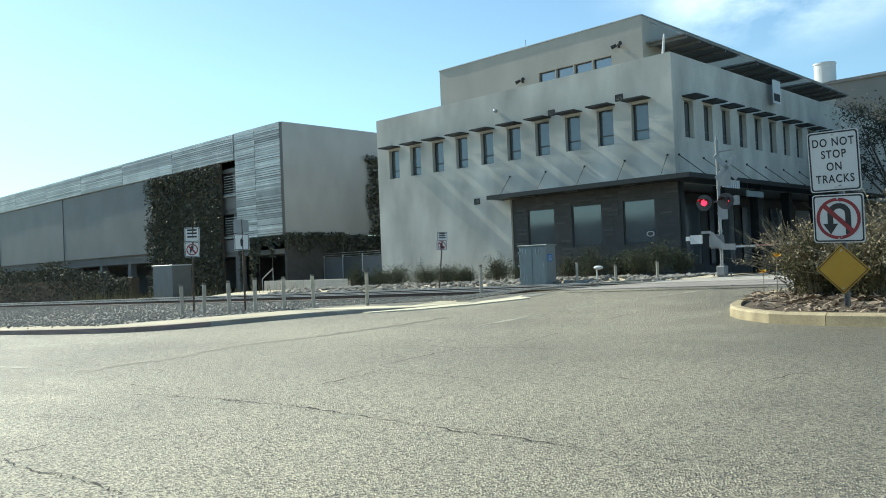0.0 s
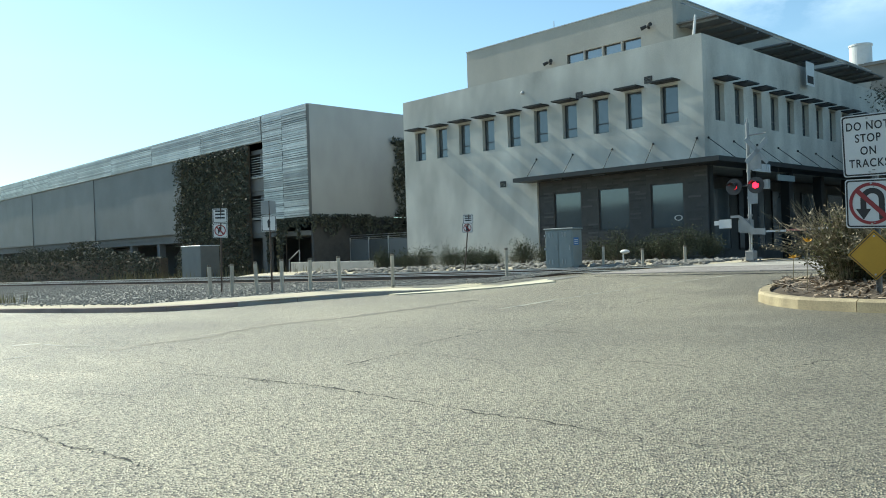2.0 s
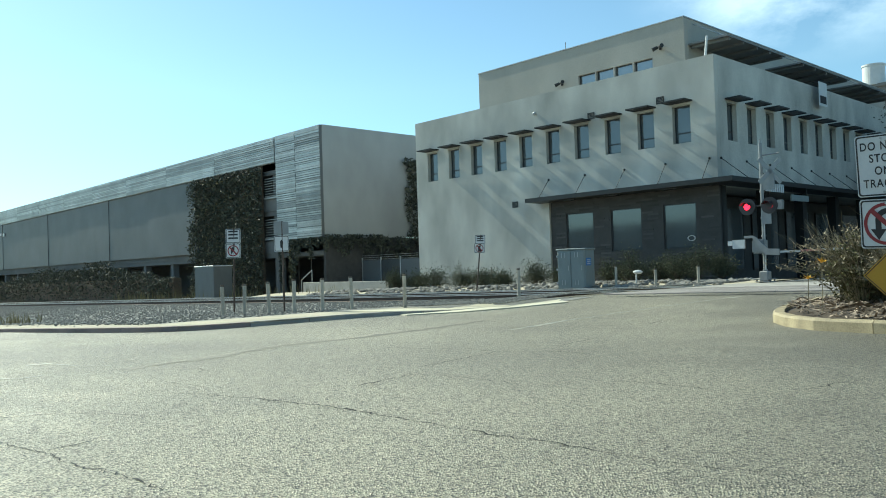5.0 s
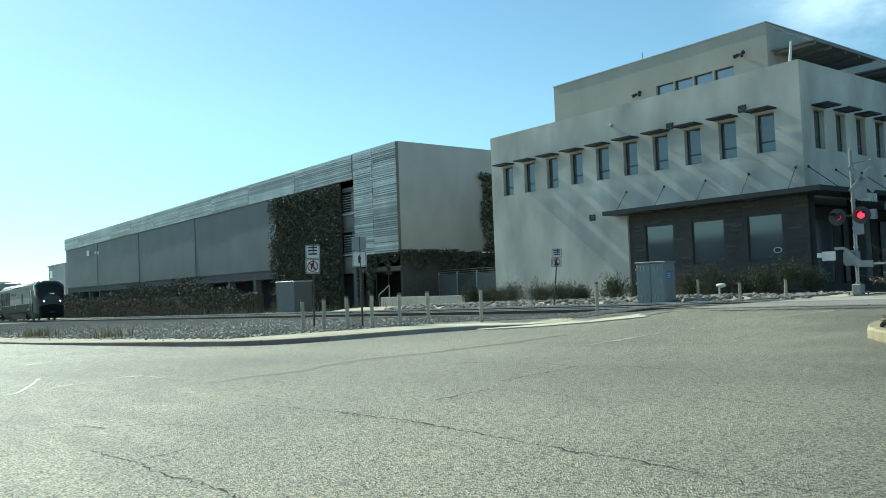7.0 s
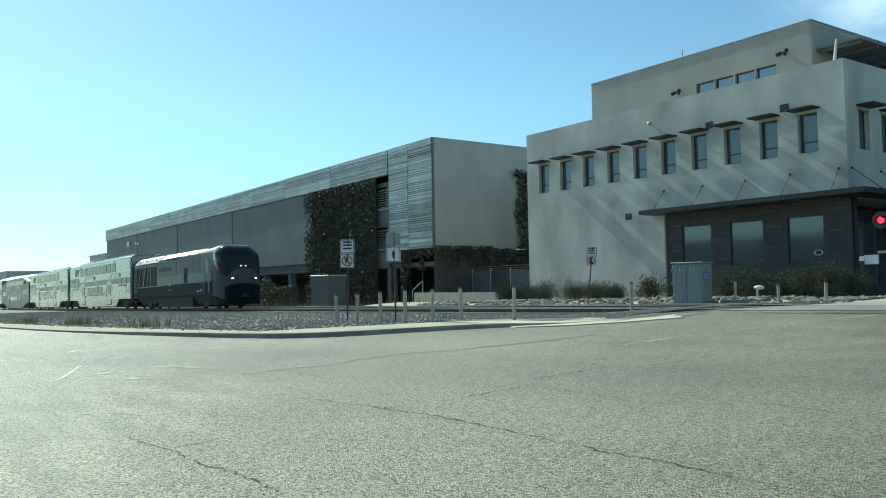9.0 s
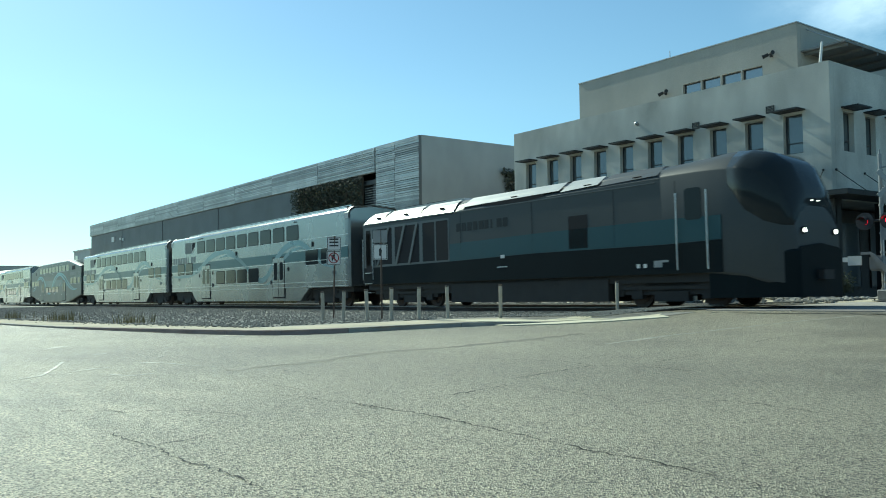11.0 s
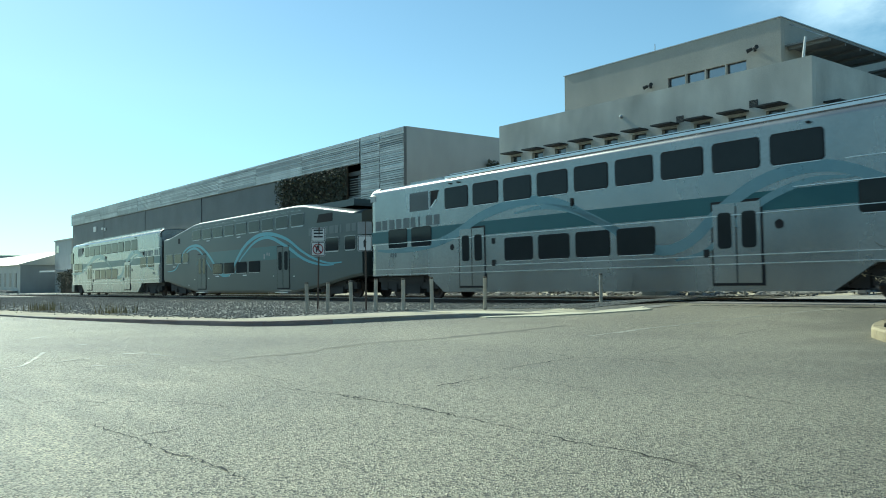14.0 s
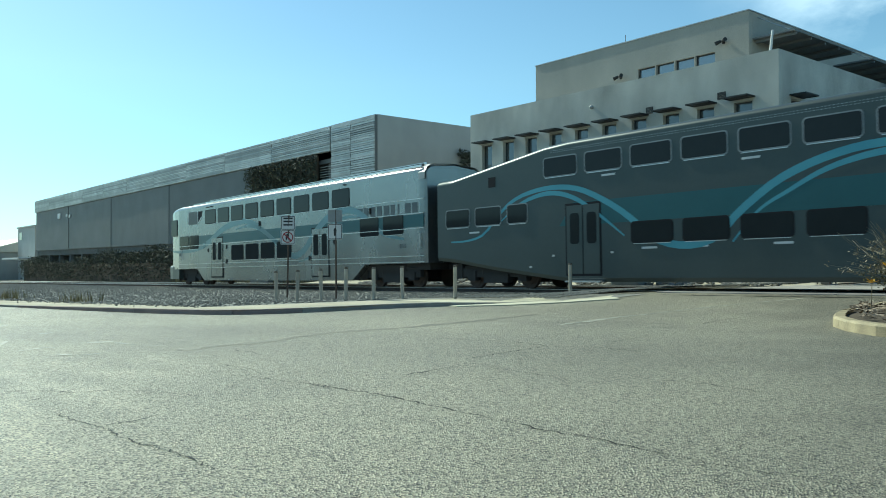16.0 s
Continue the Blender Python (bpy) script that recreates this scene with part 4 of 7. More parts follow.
        box(bm, -0.02, x0, -0.6, 0.6, 1.1, 3.3)
    part("gangway", bm, RUBBER, car)
    if cab:
        for s in (-1, 1):
            bm = bmesh.new()
            side_panel(bm, rrect(0.75, 1.6, 2.95, 3.95, 0.1), s, HALF - 0.14, HALF + 0.008)
            part("cab_window", bm, TRAIN_GLASS, car)
        bm = bmesh.new()
        box(bm, 0.05, 0.4, -0.95, 0.95, 2.9, 3.9)
        part("windscreen", bm, TRAIN_GLASS, car)
        bm = bmesh.new()
        loft(bm, [section(x, 0.35, 1.3 - 0.0 * q, HALF - 0.05 - q, 0.3) for x, q in ((-0.5, 0.5), (-0.2, 0.25), (0.6, 0.08), (1.8, 0))])
        part("nose", bm, TRAIN_GREY, car)
    bogie(car, 3.0)
    bogie(car, 23.0)
    return car


def coach_sloped(name, label):
    """Older bilevel coach whose roof and belly slope towards both ends."""
    car = tagged(new(name), label, "train car", "coaches of the train")
    bm = bmesh.new()
    keys = [(0.25, 1.02, 4.05), (1.1, 0.95, 4.07), (3.4, 0.62, 4.40), (5.6, 0.36, 4.72), (6.6, 0.25, 4.78), (13, 0.25, 4.78),
            (19.4, 0.25, 4.78), (20.4, 0.36, 4.72), (22.6, 0.62, 4.40), (24.9, 0.95, 4.07), (25.75, 1.02, 4.05)]
    loft(bm, [section(x, lo, hi, HALF, 0.34, 0.06) for x, lo, hi in keys])
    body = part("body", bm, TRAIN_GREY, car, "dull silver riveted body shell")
    for p in body.data.polygons:
        p.use_smooth = abs(p.normal.x) < 0.5 and p.normal.z > 0.05
    bm = bmesh.new()
    box(bm, -0.1, 26.1, -0.2, 0.2, 0.72, 0.92)
    box(bm, 25.75, 26.02, -0.6, 0.6, 1.1, 3.2)
    box(bm, -0.02, 0.25, -0.6, 0.6, 1.1, 3.2)
    part("gangway", bm, RUBBER, car)
    bm = bmesh.new()
    box(bm, 20.3, 24.2, -0.9, 0.9, 4.3, 4.62)
    part("roof_unit", bm, TRAIN_GREY, car)
    for s in (-1, 1):
        bm = bmesh.new()
        side_panel(bm, [(6.2, 2.0), (19.8, 2.0), (19.2, 2.72), (6.8, 2.72)], s, HALF - 0.01, HALF + 0.005)
        part("stripe", bm, TRAIN_TEAL, car, "dark teal stripe")
        a1 = [(1.0, 1.68), (1.9, 1.7), (2.75, 1.9), (3.4, 2.45), (4.13, 2.94), (5.1, 3.2), (6.16, 3.25), (7.0, 3.12), (7.78, 2.8), (8.5, 2.4), (9.07, 2.0), (9.6, 1.55), (10.3, 1.3), (11.1, 1.28), (11.7, 1.5), (12.3, 2.07), (13.48, 2.86), (15.03, 3.34), (16.44, 3.4), (17.72, 3.22), (18.9, 2.89), (19.98, 2.4), (20.98, 2.04), (21.91, 1.8), (22.94, 1.64), (24.0, 1.66)]
        a2 = [(12.1, 1.3), (12.81, 2.06), (13.6, 2.5), (14.42, 2.9), (15.3, 3.14), (16.16, 3.22), (16.9, 3.14), (17.72, 2.9), (18.9, 2.5), (19.98, 2.06), (20.98, 1.77), (22.35, 1.57), (23.3, 1.56)]
        a3 = [(3.6, 2.3), (4.4, 2.78), (5.3, 3.04), (6.1, 3.06), (6.9, 2.82), (7.6, 2.4), (8.2, 1.98), (8.7, 1.6)]
        for arc, w in ((a1, 0.21), (a2, 0.18), (a3, 0.15)):
            bm = bmesh.new()
            strip(bm, smooth_curve(arc, 70), w, s, HALF, HALF + 0.009)
            part("swoosh", bm, TRAIN_BLUE, car, "light blue wave stripe")
        for i in range(9):
            a = 5.60 + 1.685 * i
            add_window(car, a, a + 1.34, 3.62, 4.2, s, frame_mat=CROSS_BACK)
        for i in range(4):
            a = 8.96 + 1.70 * i
            add_window(car, a, a + 1.34, 1.4, 1.97, s, frame_mat=TRAIN_GASKET)
        for a in (0.75, 2.33, 3.92, 21.2, 22.5, 24.3):
            add_window(car, a, a + (0.9 if a in (3.92, 24.3, 21.2) else 1.25), 2.22, 2.82, s, frame_mat=CROSS_BACK)
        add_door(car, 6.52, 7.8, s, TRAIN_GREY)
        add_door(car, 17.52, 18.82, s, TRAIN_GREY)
        mark_bars(car, 20.9, 25.4, 3.04, 3.4, s, TRAIN_LETTER)
        bm = bmesh.new()
        side_panel(bm, [(21.7, 3.62), (23.2, 3.62), (23.2, 4.02), (21.9, 4.02)], s, HALF - 0.06, HALF + 0.008)
        part("grille", bm, TRAIN_GASKET, car)
        small(car, "hatch", 3.0, 3.5, 0.35, 0.35, s, TRAIN_GASKET, 0.008)
        bm = bmesh.new()
        for i in range(150):
            x = 5.9 + i * 0.095
            for z in (4.42, 4.36):
                q = [bm.verts.new((x + a, s * (HALF + 0.012), z + b)) for a, b in ((0, 0), (0.024, 0), (0.024, 0.016), (0, 0.016))]
                bm.faces.new(q)
        tagged(part("rivet_row", bm, ALU, car), kind="stuff")
        for x, z in ((5.9, 1.05), (8.2, 1.1), (4.9, 0.7), (17.0, 1.1), (19.3, 1.05)):
            small(car, "marker_lamp", x, z, 0.1, 0.06, s, SIGN_WHITE, 0.02)
        for x, z in ((10.9, 1.2), (13.2, 1.2), (12.4, 3.4), (7.9, 3.42), (9.3, 1.2), (2.0, 1.95)):
            small(car, "notice", x, z, 0.5, 0.06, s, SIGN_WHITE, 0.008)
        bm = bmesh.new()
        box(bm, 6.5, 7.9, s * HALF - 0.12, s * HALF + 0.12, 0.24, 0.29)
        part("step", bm, ALU, car)
        bm = bmesh.new()
        box(bm, 17.45, 18.85, s * HALF - 0.12, s * HALF + 0.12, 0.24, 0.29)
        part("step", bm, ALU, car)
        for x, z, h in ((15.9, 2.05, 0.28), (16.25, 2.25, 0.14), (16.5, 2.2, 0.18)):
            small(car, "notice", x, z, 0.14, h, s, CROSS_BACK, 0.012)
    bogie(car, 3.0)
    bogie(car, 23.0)
    return car


def engine_section(x, low, eave, top, half, slope=0.62):
    """Cross section of the engine: flat sides, a chamfered roof edge and a flat top."""
    side = [(half - 0.04, low), (half, low + 0.1), (half, eave - 0.05), (half - 0.02, eave), (half - slope * 0.5, eave + (top - eave) * 0.6), (half - slope, top - 0.02), (half - slope - 0.12, top)]
    return [(x, -y, z) for y, z in side] + [(x, y, z) for y, z in side[::-1]]


def locomotive():
    """Diesel engine; x runs from its rear gap at 0 to the nose at about 23."""
    e = tagged(new("diesel_locomotive"), "streamlined diesel locomotive in grey and dark blue paint with lit headlamps", "locomotive")
    H = 1.5
    NOSE = [(19.3, 0.95, 3.84, 4.34, 0.02), (20.0, 0.85, 3.78, 4.30, 0.06), (20.5, 0.7, 3.62, 4.14, 0.14), (20.9, 0.6, 3.2, 3.8, 0.26), (21.15, 0.5, 2.5, 3.1, 0.38), (21.25, 0.5, 1.9, 2.3, 0.42)]
    bm = bmesh.new()
    keys = [(0.75, 1.0, 3.66, 4.1, 0.06), (0.85, 1.0, 3.70, 4.2, 0), (7.6, 1.0, 3.66, 4.22, 0), (8.0, 1.0, 3.76, 4.22, 0), (17.4, 1.0, 3.86, 4.22, 0), (18.6, 1.0, 3.86, 4.28, 0)] + NOSE
    loft(bm, [engine_section(x, lo, ea, hi, H - q) for x, lo, ea, hi, q in keys])
    body = part("body", bm, LOCO_UPPER, e, "grey painted body shell")
    for p in body.data.polygons:
        p.use_smooth = abs(p.normal.x) < 0.75 and p.center.x > 17
    # pale removable roof hatches along the chamfered edge, with open joints
    for s in (-1, 1):
        for x0, x1, m in ((0.95, 2.45, ROOF_PALE), (2.5, 5.2, ROOF_PALE), (5.25, 7.55, ROOF_PALE), (8.05, 13.3, ROOF_PALE), (13.35, 15.0, ROOF_PALE), (15.05, 17.3, LOCO_UPPER)):
            bm = bmesh.new()
            ea0, ea1 = (3.74, 3.72) if x1 < 8 else (3.84, 3.9)
            q = [bm.verts.new(v) for v in ((x0, s * (H + 0.0), ea0), (x1, s * (H + 0.0), ea1), (x1 - 0.08, s * (H - 0.3), 4.07), (x0 + 0.03, s * (H - 0.3), 4.05),
                                           (x1 - 0.14, s * (H - 0.6), 4.245), (x0 + 0.06, s * (H - 0.6), 4.245))]
            bm.faces.new((q[0], q[1], q[2], q[3]))
            bm.faces.new((q[3], q[2], q[4], q[5]))
            bmesh.ops.recalc_face_normals(bm, faces=bm.faces)
            h = part("roof_hatch", bm, m, e, "pale grey roof hatch")
            bm = bmesh.new()
            xm = (x0 + x1) / 2 + 0.3
            boxm(bm, Matrix.Translation((xm, s * (H - 0.14), 3.93)) @ pose(0, 0, 0, -s * 45), 0.32, 0.02, 0.12)
            part("lifting_eye", bm, TRAIN_GASKET, h)
        bm = bmesh.new()
        side_panel(bm, [(9.3 + 3.3 * i / 12, 3.82 - 0.02 * i / 12 - 0.12 * math.sin(math.pi * i / 12)) for i in range(13)] + [(12.6, 3.86), (9.3, 3.86)], s, H - 0.02, H + 0.006)
        part("roof_recess", bm, TRAIN_GASKET, e)
    bm = bmesh.new()
    prism(bm, [(2.6, 4.2), (7.5, 4.2), (7.2, 4.36), (2.8, 4.36)], lambda u, v, d: (u, d, v), -0.7, 0.7)
    part("roof_hood", bm, ROOF_PALE, e)
    for x in (3.0, 4.6, 9.0, 12.0, 15.6):
        for y in (-0.6, 0.1):
            bm = bmesh.new()
            box(bm, x, x + 1.3, y, y + 0.5, 4.2, 4.30 if x > 8 else 4.4)
            part("roof_vent", bm, TRAIN_DARK, e)
    bm = bmesh.new()
    box(bm, 1.0, 20.6, -1.3, 1.3, 0.75, 1.02)
    box(bm, 7.2, 15.2, -1.38, 1.38, 0.2, 0.9)
    box(bm, 1.4, 7.1, -1.2, 1.2, 0.55, 0.9)
    box(bm, 15.3, 19.6, -1.2, 1.2, 0.55, 0.9)
    box(bm, -0.1, 1.2, -0.2, 0.2, 0.72, 0.92)
    part("underframe", bm, TRAIN_DARK, e)
    for s in (-1, 1):
        bm = bmesh.new()
        side_panel(bm, [(0.9, 1.0), (19.35, 1.0), (19.35, 1.89), (17.5, 1.85), (12.0, 1.87), (7.3, 1.79), (0.9, 1.74)], s, H - 0.02, H + 0.006)
        part("skirt_stripe", bm, LOCO_LOWER, e, "dark blue lower side")
        bm = bmesh.new()
        side_panel(bm, [(7.3, 1.8), (12.0, 1.88), (17.5, 1.86), (19.35, 1.9), (19.35, 2.56), (17.0, 2.58), (12.0, 2.55), (7.3, 2.47)], s, H - 0.02, H + 0.006)
        part("stripe", bm, LOCO_TEAL, e)
        bm = bmesh.new()
        side_panel(bm, [(1.0, 1.76), (7.28, 1.8), (7.28, 3.52), (1.0, 3.56)], s, H - 0.02, H + 0.004)
        r = part("radiator_frame", bm, BRACE_GREY, e, "grey radiator frame")
        for a, b in ((1.1, 1.47), (1.92, 3.22), (3.46, 5.26), (5.5, 6.32), (6.42, 7.2)):
            bm = bmesh.new()
            side_panel(bm, rrect(a, b, 1.86, 3.44, 0.04), s, H - 0.01, H + 0.008)
            part("radiator_opening", bm, TRAIN_GASKET, r)
        for xa, xb in ((2.1, 3.02), (3.58, 4.24), (4.56, 5.14), (1.68, 1.68)):
            bm = bmesh.new()
            w = 0.075
            side_panel(bm, [(xa - w, 1.84), (xa + w, 1.84), (xb + w, 3.46), (xb - w, 3.46)], s, H - 0.01, H + 0.05)
            part("brace", bm, BRACE_GREY, r)
        for x in (8.0, 11.95, 15.6, 17.88):
            small(e, "seam", x, 1.9, 0.02, 1.75, s, LOCO_LETTER, 0.036)
        small(e, "notice", 10.3, 1.78, 0.22, 0.12, s, SIGN_WHITE, 0.04)
        small(e, "notice", 10.1, 1.45, 0.55, 0.035, s, GALV, 0.04)
        small(e, "notice", 17.08, 1.2, 0.3, 0.2, s, CROSS_BACK, 0.04)
        small(e, "notice", 17.35, 1.34, 0.25, 0.07, s, CROSS_BACK, 0.045)
        for x in (16.45, 16.7):
            small(e, "notice", x, 1.2, 0.12, 0.12, s, SIGN_WHITE, 0.04)
        bm = bmesh.new()
        side_panel(bm, rrect(1.12, 1.62, 1.5, 3.3, 0.06), s, H - 0.02, H + 0.008)
        door = part("engine_room_door", bm, TRAIN_GASKET, e)
        for xx in (0.92, 1.76):
            bm = bmesh.new()
            rod(bm, (xx, s * (H + 0.06), 1.2), (xx, s * (H + 0.06), 3.05), 0.018, 6)
            part("handrail", bm, ALU, e)
        for zz in (0.62, 1.02, 1.5):
            bm = bmesh.new()
            box(bm, 1.12, 1.62, s * H - 0.1, s * H + 0.1, zz, zz + 0.03)
            part("step", bm, ALU, e)
        bm = bmesh.new()
        box(bm, 0.85, 17.2, s * H - 0.02, s * H + 0.02, 3.68, 3.71)
        part("roof_edge", bm, BRACE_GREY, e)
        mark_bars(e, 7.75, 10.8, 2.92, 3.24, s, LOCO_LETTER, off=H)
        bm = bmesh.new()
        side_panel(bm, [(13.69, 1.93), (14.53, 1.93), (14.53, 3.0), (13.69, 3.0)], s, H - 0.02, H + 0.006)
        part("side_grille", bm, TRAIN_GASKET, e)
        bm = bmesh.new()
        side_panel(bm, rrect(18.2, 18.75, 2.5, 3.4, 0.1), s, H - 0.02, H + 0.012)
        part("cab_window", bm, TRAIN_GLASS, e)
        bm = bmesh.new()
        box(bm, 9.0, 13.0, s * 1.36, s * 1.4, 0.75, 0.82)
        part("tank_rail", bm, TRAIN_DARK, e)
    # dark wrap-round front with windscreen
    bm = bmesh.new()
    loft(bm, [engine_section(x + 0.012, lo, ea + 0.012, hi + 0.012, H - q + 0.014) for (x, lo, ea, hi, q) in
              [(19.55, 3.3, 3.82, 4.33, 0.035), (20.0, 2.6, 3.78, 4.30, 0.06), (20.5, 2.25, 3.62, 4.14, 0.14), (20.9, 2.12, 3.2, 3.8, 0.26), (21.15, 2.1, 2.5, 3.1, 0.38), (21.19, 2.1, 2.3, 2.8, 0.39)]])
    part("windscreen", bm, TRAIN_GLASS, e, "dark wrap-round windscreen", smooth=True)
    bm = bmesh.new()
    loft(bm, [section(x, 0.3, 1.7, H - q, 0.3) for x, q in ((18.9, 0.05), (20.0, 0.09), (20.8, 0.24), (21.2, 0.36), (21.32, 0.45))])
    part("nose_skirt", bm, LOCO_LOWER, e)
    bm = bmesh.new()
    box(bm, 21.2, 21.5, -0.25, 0.25, 0.75, 1.0)
    part("coupler", bm, TRAIN_DARK, e)
    for y, z, xx, r in ((-0.16, 2.78, 21.13, 0.07), (0.16, 2.78, 21.13, 0.07), (0.8, 2.02, 21.26, 0.055), (-0.8, 2.02, 21.26, 0.055)):
        bm = bmesh.new()
        rod(bm, (xx - 0.3, y, z), (xx + 0.05, y, z), r + 0.04, 14)
        lamp = part("headlamp_ring", bm, TRAIN_GASKET, e)
        bm = bmesh.new()
        rod(bm, (xx - 0.2, y, z), (xx + 0.07, y, z), r, 14)
        part("headlamp", bm, HEADLAMP, lamp, "lit white headlamp")
    for s in (-1, 1):
        for x in (17.95, 18.95):
            bm = bmesh.new()
            rod(bm, (x, s * (H + 0.07), 1.1), (x, s * (H + 0.07), 3.3), 0.02, 6)
            part("handrail", bm, ALU, e)
    bogie(e, 4.2)
    bogie(e, 17.4)
    return e


TRAIN = [(locomotive(), 0.0), (coach_white("train_coach", "white bilevel train coach with teal stripe and blue waves"), -26.0)]
TRAIN.append((copy_thing(TRAIN[1][0], pose(0, 0, 0)), -52.0))
TRAIN.append((coach_sloped("train_coach", "dull silver bilevel train coach with sloped roof ends"), -78.0))
TRAIN.append((coach_white("train_cab_car", "white bilevel cab coach with streamlined driving end", True), -104.0))


# ---- road surface details ----
def ribbon(name, pts, width, material, label, category, lift=0.004, jitter=0.0, seed=1, parent=None):
    rng = random.Random(seed)
    bm = bmesh.new()
    fine = []
    for a, b in zip(pts, pts[1:]):
        n = max(2, int(math.dist(a, b) / (0.05 if width < 0.03 else 0.12)))
        for i in range(n):
            f = i / n
            fine.append((a[0] + (b[0] - a[0]) * f + rng.gauss(0, jitter), a[1] + (b[1] - a[1]) * f + rng.gauss(0, jitter)))
    fine.append(pts[-1])
    last = None
    for i, (x, y) in enumerate(fine):
        a, b = fine[max(0, i - 1)], fine[min(len(fine) - 1, i + 1)]
        d = Vector((b[0] - a[0], b[1] - a[1]))
        d = d.normalized() if d.length > 0 else Vector((1, 0))
        w = width * (rng.uniform(0.25, 1.25) if jitter else 1) / 2
        p = [bm.verts.new((x - d.y * s * w, y + d.x * s * w, ground_z(x, y) + lift)) for s in (-1, 1)]
        if last:
            bm.faces.new((last[0], p[0], p[1], last[1]))
        last = p
    bmesh.ops.recalc_face_normals(bm, faces=bm.faces)
    for f in bm.faces:
        if f.normal.z < 0:
            f.normal_flip()
    ob = finish(name, bm, material, parent)
    return tagged(ob, label, category, kind="structure") if parent is None else ob


def crack(width, *pts):
    ribbon("road_crack", pts, width * 0.9, TAR, "dark meandering crack in the asphalt", "crack", 0.004, 0.013, int(abs(pts[0][0] * 731 + pts[0][1] * 97)))


def paint(width, *pts):
    ribbon("road_marking", pts, width, PAINT_ROAD, "worn white paint line on the asphalt", "road marking", 0.005, 0.008, int(abs(pts[0][0] * 531)))


def dark(width, *pts):
    ribbon("road_patch", pts, width, PATCH, "darker strip of older asphalt", "road patch", 0.005, 0.02, int(abs(pts[0][0] * 331)))


crack(0.014, (-6.63, 1.21), (-6.59, 1.38), (-6.44, 1.49), (-6.19, 1.61), (-6.12, 1.88))
crack(0.010, (-6.01, 1.94), (-5.76, 2.06), (-5.56, 2.19), (-5.29, 2.21))
crack(0.009, (-5.99, 1.26), (-6.14, 1.40), (-6.18, 1.53))
crack(0.009, (-7.27, 1.01), (-6.98, 1.08), (-6.69, 1.11))
crack(0.010, (-5.34, 1.28), (-5.04, 1.31), (-4.63, 1.35))
crack(0.014, (-4.63, 1.35), (-4.27, 1.36), (-4.01, 1.39), (-3.81, 1.42), (-3.34, 1.44))
crack(0.011, (-4.73, 1.37), (-4.76, 1.51), (-4.78, 1.63), (-4.88, 1.77))
crack(0.009, (-6.91, 1.99), (-7.04, 2.21), (-7.11, 2.48), (-7.19, 2.72))
crack(0.011, (-7.42, 2.86), (-7.24, 3.17), (-6.83, 3.16), (-6.49, 3.19))
crack(0.009, (-6.78, 2.80), (-6.52, 2.84))
crack(0.017, (-6.36, 2.86), (-6.10, 2.95), (-5.74, 3.01), (-5.41, 3.08), (-5.08, 3.09))
crack(0.010, (-8.40, 3.81), (-8.04, 3.89), (-7.61, 3.80))
crack(0.008, (-5.07, 2.26), (-5.09, 2.36))
crack(0.008, (-7.89, 0.81), (-7.73, 0.90), (-7.68, 1.00))
crack(0.018, (-5.37, 3.10), (-5.06, 3.13), (-4.75, 3.17), (-4.37, 3.18), (-3.95, 3.16))
crack(0.013, (-3.95, 3.16), (-3.54, 3.14), (-3.19, 3.13), (-2.89, 3.13), (-2.64, 3.15))
crack(0.011, (-2.64, 3.15), (-2.38, 3.13), (-2.08, 3.11), (-1.85, 3.12), (-1.68, 3.14))
crack(0.016, (-7.94, 6.36), (-7.30, 6.48), (-6.82, 6.70), (-6.17, 6.56), (-5.73, 6.79), (-5.49, 6.83), (-5.05, 6.79))
crack(0.016, (-5.84, 5.07), (-5.91, 5.46), (-6.04, 6.00), (-6.17, 6.56))
crack(0.014, (-5.30, 3.92), (-5.39, 4.36))
crack(0.014, (-5.93, 7.32), (-6.06, 7.93), (-6.17, 8.47))
crack(0.012, (-6.91, 6.99), (-6.94, 7.60))
crack(0.012, (-3.62, 5.16), (-3.37, 5.21), (-3.11, 5.20), (-2.82, 5.15))
crack(0.013, (-2.32, 5.40), (-2.24, 5.66), (-2.22, 5.83), (-2.13, 5.92))
crack(0.016, (-5.31, 4.07), (-5.40, 4.41), (-5.45, 4.68))
crack(0.011, (-5.55, 4.66), (-5.04, 4.76), (-4.36, 4.72))
crack(0.016, (-6.91, 9.76), (-6.56, 10.06))
crack(0.020, (-6.9, 10.83), (-7.13, 11.68), (-7.24, 12.59), (-7.13, 13.44))
crack(0.014, (-11.0, 8.6), (-9.0, 9.4), (-7.4, 10.4), (-6.6, 11.6))
crack(0.008, (-5.57, 0.78), (-5.57, 0.94), (-5.61, 1.06))
# old paint
paint(0.055, (-9.53, 0.98), (-9.57, 1.31), (-9.84, 1.61), (-10.79, 1.92), (-11.79, 2.20))
paint(0.100, (-10.07, 1.99), (-10.30, 2.27), (-10.28, 2.43))
paint(0.070, (-9.39, 2.24), (-9.03, 2.38), (-9.13, 2.64))
paint(0.100, (-10.67, 2.91), (-10.57, 3.19))
paint(0.080, (-10.36, 3.17), (-9.85, 3.26), (-9.42, 3.46))
paint(0.120, (-14.91, 2.50), (-15.67, 2.96))
paint(0.120, (-12.85, 2.84), (-12.95, 3.04))
# dark sealed strips
dark(0.220, (-8.76, 3.38), (-8.99, 3.90), (-9.04, 4.47), (-9.43, 5.27), (-9.74, 5.96))
dark(0.250, (-9.74, 5.96), (-9.7, 7.2), (-10.1, 9.2), (-10.6, 11.0))
